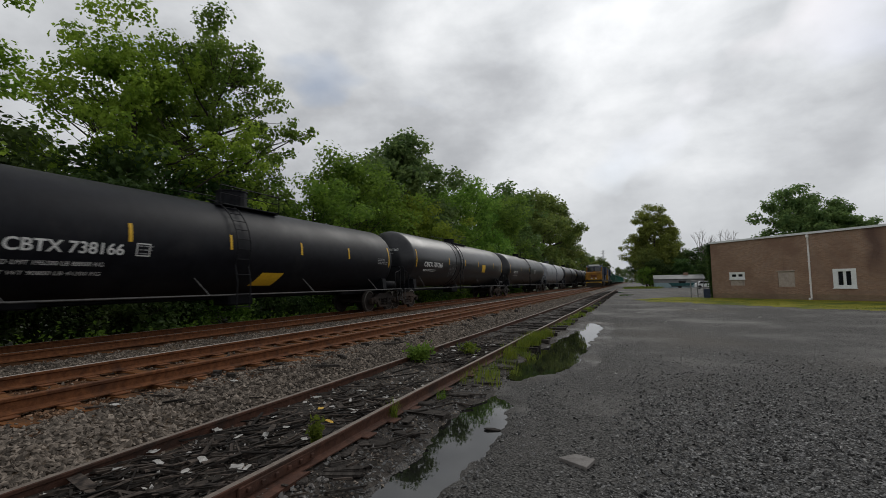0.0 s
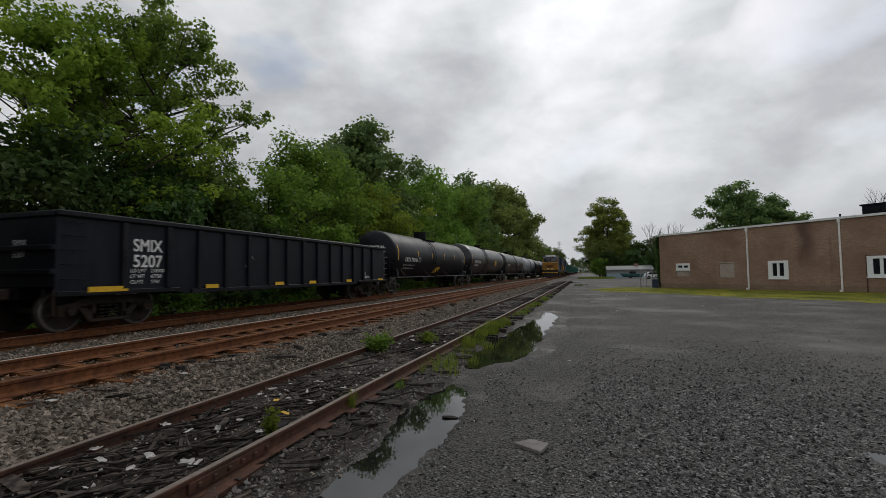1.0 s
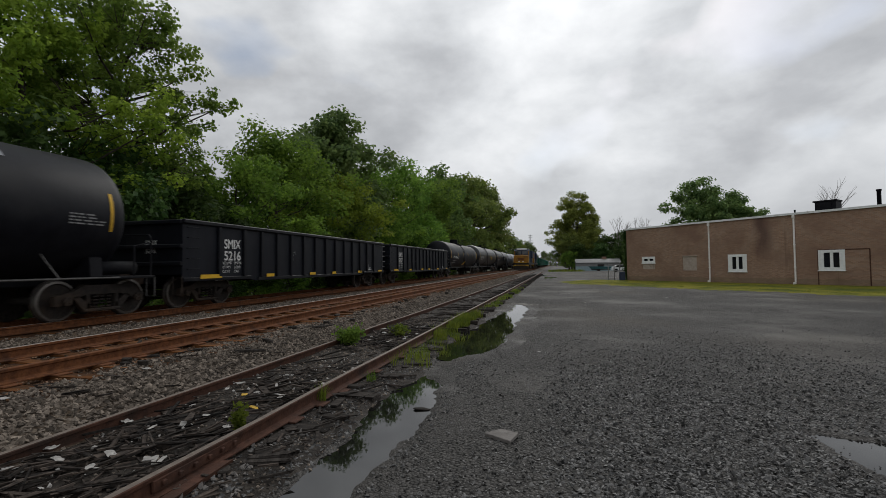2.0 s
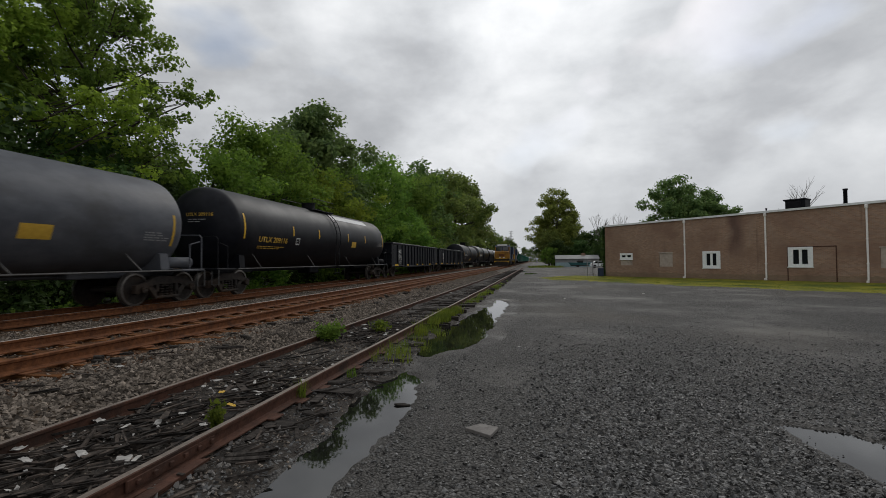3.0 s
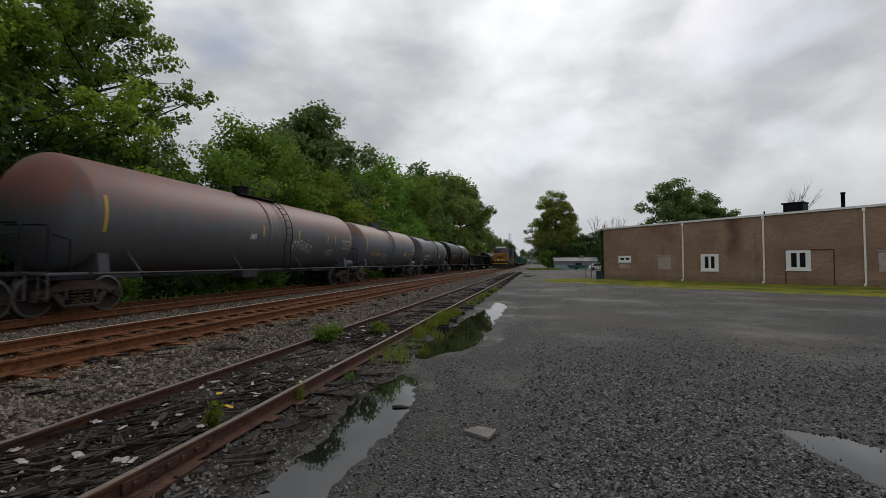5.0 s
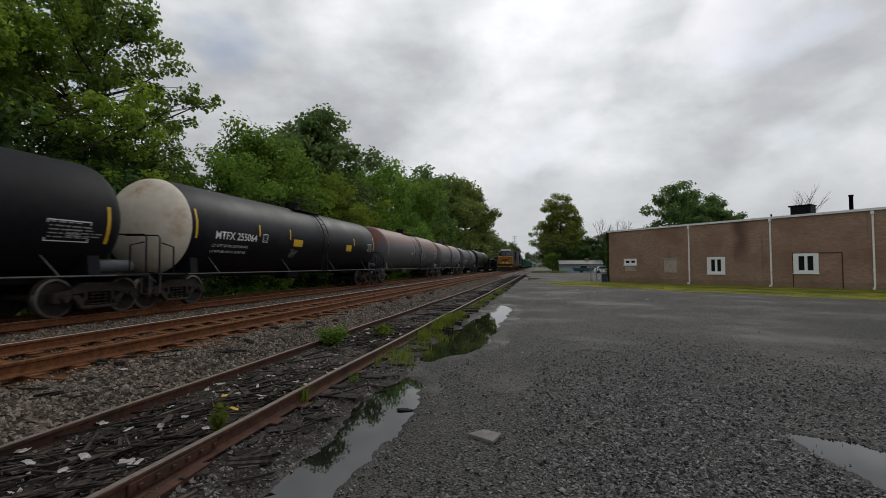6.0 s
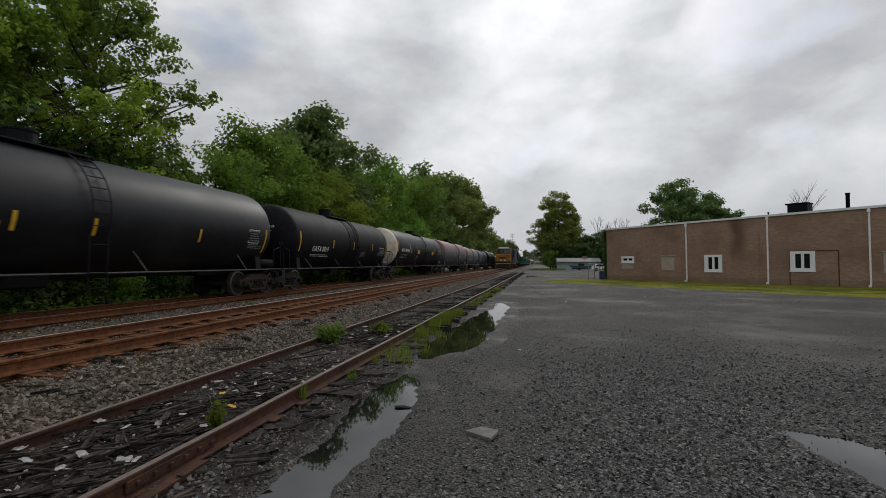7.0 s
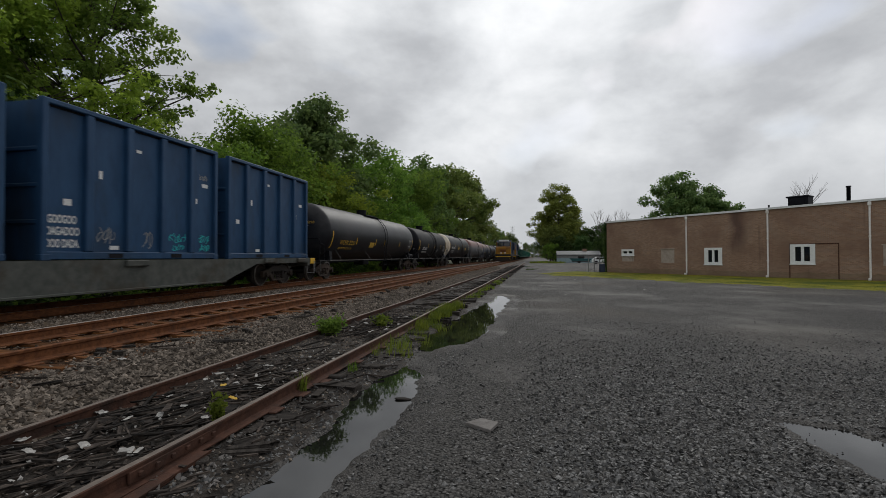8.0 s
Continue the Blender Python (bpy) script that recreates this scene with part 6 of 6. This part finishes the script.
def litter(x, y, w, l, turn, mat, label, up=.02, seed=0):
    """A crumpled scrap, thin and uneven."""
    r = random.Random(seed)
    bm = bmesh.new()
    bmesh.ops.create_grid(bm, x_segments=4, y_segments=4, size=.5)
    for v in list(bm.verts):
        if abs(v.co.x) > .4 and abs(v.co.y) > .4 and r.random() < .7:
            v.co.xy *= r.uniform(.75, .95)
        v.co += Vector((r.uniform(-.06, .06), r.uniform(-.06, .06), 0))
        v.co = Vector((v.co.x * w, v.co.y * l, r.uniform(-.05, .12) * min(w, l)))
    g2 = bmesh.ops.solidify(bm, geom=bm.faces[:], thickness=.004)
    ob = part("litter", bm, mat, None, "", False, pose(x, y, float(ground_z(x, y)) + up, 0, 0, turn))
    return tagged(ob, label, "litter", "scraps of litter")


white_label = "crumpled dirty white scrap of litter"
for i, (x, y, w, l, a, up) in enumerate(((-4.28, 3.86, .10, .17, 70, .05), (-5.16, 4.93, .10, .16, 85, .05), (-3.70, 3.19, .09, .20, 60, .06), (-4.30, 3.15, .12, .12, 20, .05), (-4.05, 3.02, .07, .22, 70, .05),
                                         (-4.02, 4.45, .06, .10, 10, .05), (-3.35, 3.25, .12, .16, 120, .05), (-3.62, 2.95, .08, .12, 30, .05), (-4.22, 22.6, .22, .30, 80, .04), (-3.95, 10.3, .10, .22, 40, .04),
                                         (-3.75, 10.8, .16, .18, 0, .05), (-3.45, 9.4, .10, .12, 0, .04), (-4.05, 9.7, .09, .14, 60, .04), (-5.35, 3.45, .09, .20, 80, .05), (-3.15, 6.8, .06, .09, 0, .05), (-3.55, 7.7, .08, .08, 0, .05))):
    litter(x, y, w * .75, l * .75, a, PAPER, white_label, up, i)
for i in range(26):
    x, y = rd.uniform(-4.25, -3.0), 1.9 + 4.2 * rd.random()
    litter(x, y, rd.uniform(.03, .07), rd.uniform(.06, .17), rd.uniform(0, 180), PAPER, white_label, .05, 200 + i)
for i in range(10):
    litter(rd.uniform(-4.2, -3.1), rd.uniform(8.8, 11.6), rd.uniform(.04, .09), rd.uniform(.08, .2), rd.uniform(0, 180), PAPER, white_label, .05, 240 + i)
litter(-4.42, 2.82, .05, .07, 30, TEAL_INK, "small teal plastic scrap of litter", .05, 40)
litter(-3.72, 4.95, .07, .10, 30, OLD_YELLOW, "small yellow scrap of litter", .05, 41)
litter(-3.35, 4.62, .05, .16, 60, OLD_YELLOW, "small yellow strip of litter", .05, 42)
for i, (x, y, s) in enumerate(((1.2, 21, .09), (-.35, 9.2, .05), (3.3, 30, .10), (2.6, 34, .12), (5.2, 24.5, .12), (-1.35, 12.6, .16), (.4, 30, .10))):
    litter(x, y, s, s * 1.2, i * 40, PAPER if i != 5 else SLAB, "small pale scrap on the yard", .015, 50 + i)


def broken_slab(x, y, w, l, h, turn, mat, name, label, category, seed, z=None):
    r = random.Random(seed)
    bm = bmesh.new()
    n = 9
    chunk = [(-.52, -.02), (-.30, -.46), (.44, -.40), (.56, -.06), (.12, .46), (-.38, .34)]
    sharp = name in ("concrete_fragment", "wood_fragment")
    prism(bm, [(w * a, l * b) for a, b in chunk] if sharp else [(w / 2 * math.cos(k * 2 * math.pi / n) * r.uniform(.75, 1.15), l / 2 * math.sin(k * 2 * math.pi / n) * r.uniform(.75, 1.15)) for k in range(n)], "z", 0, h)
    bmesh.ops.bevel(bm, geom=bm.edges[:], offset=.003 if sharp else min(h * .25, .008), segments=1, affect="EDGES")
    for v in bm.verts:
        v.co.z += r.uniform(-.004, .004)
    ob = part(name, bm, mat, None, "", False, pose(x, y, float(ground_z(x, y)) - .006 if z is None else z, r.uniform(-2, 2), r.uniform(-2, 2), turn))
    return tagged(ob, label, category)


SHARD = [(-.17, .02), (-.02, -.07), (.10, -.145), (.165, .06), (-.02, .14)]
bm = bmesh.new()
prism(bm, SHARD, "z", 0, .035)
bmesh.ops.bevel(bm, geom=bm.edges[:], offset=.004, segments=1, affect="EDGES")
tagged(part("concrete_fragment", bm, SLAB, None, "", False, pose(-.55, 4.59, float(ground_z(-.55, 4.59)) + .002, 3, -2, 0)), "flat broken pale grey concrete fragment on the yard", "rubble")
broken_slab(-1.60, 5.38, .19, .09, .014, 10, TIE_OLD, "wood_fragment", "dark flat piece of wood in the puddle", "debris", 5, -.024)
for i, (x, y, w, l, a) in enumerate(((-2.62, 4.35, .42, .22, 70), (-2.55, 3.72, .36, .20, 60), (-2.40, 4.75, .34, .16, 75), (-2.72, 5.9, .35, .16, 80), (-2.45, 6.6, .5, .18, 85), (-2.35, 7.6, .5, .2, 80), (-2.7, 3.3, .25, .14, 40))):
    broken_slab(x, y, w, l, .035, a - 70, TIE_OLD, "rotten_tie_end", "dark rotten tie end sunk in the mud", "debris", 10 + i)
for i, (x, y, l, w, a, m) in enumerate(((-2.70, 2.95, .85, .10, 2, RUST_DARK), (-2.66, 4.10, .42, .08, -3, TIE_OLD), (-2.62, 5.25, .30, .09, 6, TIE_OLD), (-2.45, 3.62, .40, .07, -62, TIE_OLD), (-2.40, 3.52, .36, .06, -66, TIE_OLD), (-5.05, 6.6, .75, .06, -68, TIE_OLD), (-5.2, 9.2, .8, .07, -55, TIE_OLD))):
    bm = bmesh.new()
    box(bm, -w / 2, w / 2, -l / 2, l / 2, 0, .035, .006)
    r2 = random.Random(300 + i)
    for v in bm.verts:
        v.co += Vector((r2.uniform(-.012, .012), r2.uniform(-.05, .05), r2.uniform(-.006, .006)))
    tagged(part("old_plank", bm, m, None, "", False, pose(x, y, float(ground_z(x, y)) + .004, r2.uniform(-2, 2), r2.uniform(-3, 3), a)), "rotten dark plank lying beside the old siding", "plank", "rotten planks")
for i in range(34):
    x, y = rd.uniform(-5.75, -4.95), 5 + 22 * rd.random() ** 1.4
    s = rd.uniform(.07, .15)
    broken_slab(x, y, s, s * rd.uniform(1, 2.2), s * .6, rd.uniform(0, 180), MUD, "earth_clod", "dark clod of earth on the ballast", "rubble", 100 + i)
p = np.concatenate([np.stack([rs.normal(cx2, .10, 26), rs.normal(cy2, .16, 26), np.zeros(26)], -1) for cx2, cy2 in ((-2.55, 3.3), (-2.45, 2.9), (-2.68, 4.0), (-2.75, 2.6))])
p[:, 2] = ground_z(p[:, 0], p[:, 1]) + .01
stones("rubble_stones", p, rs.uniform(.012, .034, len(p)), SLAB, "small pale rubble beside the old siding rail", .7, 21)


p = scatter(2600, -4.28, -2.98, 5.2, 14, 1.0, .01)
stones("ballast_stones", p, rs.uniform(.014, .034, len(p)), STONE, "dirty grey stones between the old siding rails", .6, 25)
p = scatter(230, -4.3, -2.98, 1.8, 7.5, 1.3, .0)
p[:, 2] += .035
stones("rubble_stones", p, rs.uniform(.008, .028, len(p)), PAPER, "pale chips and shreds among the splintered wood", .35, 22)
p = scatter(700, -2.75, -2.0, 1.8, 14, 1.4, .003)
stones("rubble_stones", p, rs.uniform(.008, .024, len(p)), STONE, "small stones in the mud beside the old siding", .6, 23)

p = scatter(2600, -2.80, -2.02, 1.9, 9.5, 1.3, .004)
p = p[pool_depth(p[:, 0], p[:, 1]) < .03]
stones("slate_chips", p, rs.uniform(.012, .042, len(p)) * rs.uniform(.5, 1, len(p)), SLATE, "flat dark slate pieces in the mud beside the siding", .25, 27)
debris("wood_debris", 26, -2.75, -2.15, 2.4, 9.0, TIE_OLD, "dark rotten boards lying in the mud beside the siding", 9, .25, .6, 1.2)

p = np.stack([rs.uniform(2.4, 4.0, 260), rs.uniform(2.8, 5.7, 260), np.full(260, -.018)], -1)
near = pool_depth(p[:, 0], p[:, 1])
p = p[(near > -.08) & (near < .14)]
stones("rubble_stones", p, rs.uniform(.004, .012, len(p)), MUD, "dark wet stones along a puddle's edge", .6, 24)
debris("wood_debris", 240, -4.2, -3.0, 8.6, 11.8, SPLINTER, "heap of splintered wood between the siding rails", 7, .15, .8, 1.0)
debris("wood_debris", 46, -4.25, -2.98, 1.8, 9.0, TIE_OLD, "long dark strips of rotten tie between the siding rails", 6, .5, 1.1, 1.4)

# ---- weeds and grass ----
def tuft(x, y, n, h, radius, label, seed, mat=GRASS, width=.005, lean=.6):
    return blades("weed_tuft", [(x, y, float(ground_z(x, y)) - .01)], n, h, radius, mat, label, seed, width, lean, "weed")


def leafy_weed(x, y, h, radius, n, size, mat, label, seed):
    """A bushy weed: stems with small leaves."""
    r = np.random.RandomState(seed)
    z0 = float(ground_z(x, y))
    t = thing("weed_plant", label, "weed", "weeds", m=pose(x, y, z0))
    bm = bmesh.new()
    pts = []
    for k in range(max(3, n // 30)):
        a, rr = r.uniform(0, 6.28), radius * r.uniform(.2, 1)
        tip = Vector((math.cos(a) * rr, math.sin(a) * rr, h * r.uniform(.6, 1)))
        tube(bm, [(0, 0, -.02), tip * .5 + Vector((0, 0, h * .1)), tip], [.005, .004, .002], 4)
        for j in range(30):
            q = tip * r.uniform(.2, 1.05) + Vector(r.normal(size=3)) * radius * .16
            pts.append((q.x, q.y, max(.01, q.z)))
    part("stem", bm, GRASS, t)
    inst("foliage", leaves_at("foliage", np.array(pts), size, mat, seed, None, .0), t)
    return t


leafy_weed(-3.02, 3.95, .34, .07, 240, .05, GRASS, "slender upright weed beside the old rail", 1)
tuft(-2.80, 5.15, 60, .26, .06, "yellow-green grass tuft beside the old rail", 2)
tuft(-2.62, 6.3, 40, .16, .08, "thin grass tuft in the mud", 3)
leafy_weed(-4.12, 8.75, .34, .28, 900, .07, LEAF, "bushy bright green weed between the rails", 4)
leafy_weed(-3.50, 10.1, .26, .26, 500, .06, GRASS, "low yellow-green weed between the rails", 5)
tuft(-2.45, 8.2, 90, .20, .22, "sparse grass in the mud beside the siding", 6)
cent = [(rd.gauss(-2.60, .12), rd.gauss(13.0, .95)) for _ in range(80)]
blades("grass_patch", [(a, b, float(ground_z(a, b)) - .01) for a, b in cent], 42, .27, .13, GRASS, "lush bright grass growing at the puddle's edge", 7, .006, .7, "grass", "stuff")
cent = [(rd.uniform(-2.75, -2.3) + (siding_x(y2) + 3.6), y2) for y2 in [rd.choice((rd.gauss(19, 1.2), rd.gauss(23.5, 1.5), rd.gauss(29, 2))) for _ in range(44)]]
blades("grass_patch", [(a, b, float(ground_z(a, b)) - .01) for a, b in cent], 24, .20, .15, GRASS, "bright grass along the old siding", 8, .007, .7, "grass", "stuff")
cent = [(rd.uniform(-2.8, -2.1), rd.uniform(7.4, 11)) for _ in range(34)]
blades("grass_patch", [(a, b, float(ground_z(a, b)) - .01) for a, b in cent], 16, .20, .15, GRASS, "sparse grass in the mud beside the siding", 9, .005, .7, "grass", "stuff")
cent = []
for k in range(600):
    u = rd.uniform(-2, 26)
    q = wall_point(u, -rd.uniform(.05, .95) * moss_width(u))
    cent.append((q.x, q.y, .05))
blades("grass_patch", cent, 10, .06, .35, GRASS, "short mossy grass at the foot of the brick wall", 10, .010, .8, "grass", "stuff")
cent = [(rd.uniform(-1.5, 6), rd.uniform(108, 118), 0) for _ in range(120)]
blades("grass_patch", cent, 14, .5, .6, GRASS, "rough grass at the end of the yard", 11, .02, .6, "grass", "stuff")
# green under the train
cent = [(rd.uniform(-15.2, -13.5), 4 + 55 * rd.random() ** 1.3) for _ in range(130)]
cent = np.repeat(np.array(cent), 40, 0)
pts = np.concatenate([cent + rs.normal(size=cent.shape) * .22, (ground_z(cent[:, 0], cent[:, 1]) + np.abs(rs.normal(size=len(cent))) * .24)[:, None]], 1)
ob = new("undergrowth", leaves_at("undergrowth", pts, .13, LEAF_MID, 31))
tagged(ob, "low green undergrowth along the far side of the tracks", "weeds", kind="stuff")

# ---- the end of the yard ----
shed = thing("low_shed", "low pale grey shed with a pale blue lower wall", "shed", m=pose(10.2, 121, 0))
bm = bmesh.new()
box(bm, -5.2, 5.2, 0, 6, 0, 1.1)
part("lower_wall", bm, BLUE_SHED, shed, "pale blue lower wall")
bm = bmesh.new()
box(bm, -5.2, 5.2, .05, 6, 1.1, 2.1)
part("upper_wall", bm, SHED_GREY, shed)
bm = bmesh.new()
prism(bm, [(-.3, 2.05), (3, 3.0), (6.3, 2.05), (6.3, 1.98), (3, 2.9), (-.3, 1.98)], "x", -5.4, 5.4)
part("roof", bm, SHED_GREY, shed)
bm = bmesh.new()
box(bm, 1.2, 2.2, 2.5, 3.4, 2.6, 3.5, .03)
part("chimney", bm, BRICK, shed, "brick chimney")
boat = thing("small_boat", "teal covered boat on a trailer before the shed", "boat", m=pose(10.0, 113, 0))
bm = bmesh.new()
prism(bm, [(-2.6, 1.15), (2.2, 1.05), (2.4, .95), (1.9, .55), (-2.0, .5)], "y", -.9, .9)
part("hull", bm, BOAT, boat)
bm = bmesh.new()
box(bm, -.6, .8, -.5, .5, 1.1, 1.7, .1)
part("cabin", bm, GLASS, boat)
bm = bmesh.new()
box(bm, -2, 2, -.7, .7, .32, .5, .03)
for y in (-.75, .75):
    bmesh.ops.create_cone(bm, cap_ends=True, segments=14, radius1=.32, radius2=.32, depth=.2, matrix=pose(-.4, y, .32, 90))
part("trailer", bm, STEEL_DARK, boat)
van = thing("parked_car", "white parked car beside the brick building", "car", m=pose(13.6, 104, 0))
bm = bmesh.new()
prism(bm, [(-2.1, .35), (2.1, .35), (2.1, .85), (1.2, .95), (.7, 1.42), (-1.2, 1.45), (-2.0, .95)], "y", -.85, .85)
part("body", bm, TRIM, van)
bm = bmesh.new()
prism(bm, [(-1.5, 1.0), (.9, 1.0), (.55, 1.36), (-1.1, 1.38)], "y", -.87, .87)
part("side_window", bm, GLASS, van)
for x in (-1.3, 1.3):
    for y in (-.75, .75):
        bm = bmesh.new()
        bmesh.ops.create_cone(bm, cap_ends=True, segments=16, radius1=.33, radius2=.33, depth=.22, matrix=pose(x, y, .33, 90))
        part("wheel", bm, BLACK_MATT, van)
fence = thing("yard_fence", "grey steel post fence beside the brick building", "fence")
for k in range(4):
    bm = bmesh.new()
    q = wall_point(-1.7 - k * .75, -.6 + k * 1.9)
    tube(bm, [(q.x, q.y, -.05), (q.x, q.y, 1.75)], .045, 8)
    bmesh.ops.create_uvsphere(bm, u_segments=8, v_segments=5, radius=.06, matrix=Matrix.Translation((q.x, q.y, 1.77)))
    part("post", bm, GALV, fence)
for z in (.3, 1.0, 1.65):
    bm = bmesh.new()
    tube(bm, [(*wall_point(-1.7, -.6).xy, z), (*wall_point(-1.7 - 3 * .75, -.6 + 3 * 1.9).xy, z)], .02, 6)
    part("rail", bm, GALV, fence)
bm = bmesh.new()
q = wall_point(-.35, -.3)
box(bm, q.x - .25, q.x + .25, q.y - .25, q.y + .25, 0, .9, .04)
tagged(part("waste_bin", bm, LOCO_BLUE), "small dark blue bin at the building's corner", "bin")
# dark creeper leaves, added to stand for the shadowed end of the wall
pts = []
for k in range(2600):
    q = wall_point(-.12 - abs(rs.normal()) * .18, rs.uniform(-.02, .7), 4.95 * rs.uniform(0, 1) ** .8)
    pts.append((q.x, q.y, q.z))
creeper = new("wall_creeper", leaves_at("wall_creeper", np.array(pts), .16, LEAF_SHADED, 33))
tagged(creeper, "dark creeper leaves standing for the shadowed end of the brick wall", "creeper", kind="stuff")

mast = thing("lattice_mast", "thin grey lattice mast far down the line", "mast", m=pose(-17.5, 335, 0))
for x, y in ((-.6, -.6), (.6, -.6), (.6, .6), (-.6, .6)):
    bm = bmesh.new()
    tube(bm, [(x, y, 0), (x * .5, y * .5, 23)], .08, 5)
    part("leg", bm, GALV, mast)
bm = bmesh.new()
for k in range(12):
    a, z = (1 - k / 24) * .6, k * 1.9
    tube(bm, [(-a, -a, z), (a, -a, z + 1.9)], .05, 4), tube(bm, [(a, -a, z), (-a, -a, z + 1.9)], .05, 4)
part("bracing", bm, GALV, mast)
bm = bmesh.new()
for z in (19, 21, 22.5):
    tube(bm, [(-1.6, 0, z), (1.6, 0, z)], .10, 5)
part("cross_arm", bm, GALV, mast)
for x, y, s, k in ((3.4, 131, .85, 1), (6.5, 134, .8, 2), (12, 134, .8, 3), (17, 126, .85, 4), (22, 118, .8, 5), (27, 112, .8, 6), (5, 155, 1.4, 7), (12, 158, 1.3, 8), (19, 145, 1.2, 9), (28, 130, 1.1, 10), (36, 120, 1.0, 12)):
    plant_tree(DARK if k != 1 else LOW, x, y, s * .8, k * 50, "dense dark green shrubby tree at the end of the yard", "trees across the yard")


# ---- what moves ----
def motions():
    for car, y0 in cars:
        walk(car, [(t, pose(FAR_X, y0 + SPEED * t, FAR_Z)) for t in (0, 1, 2, 3, 4, 5, 6, 7, 8)])
    for w in rolling:
        y = w.location.y
        walk(w, [(k / 30, pose(0, y, WHEEL_R, -math.degrees(SPEED * k / 30 / WHEEL_R))) for k in range(241)])


motions()
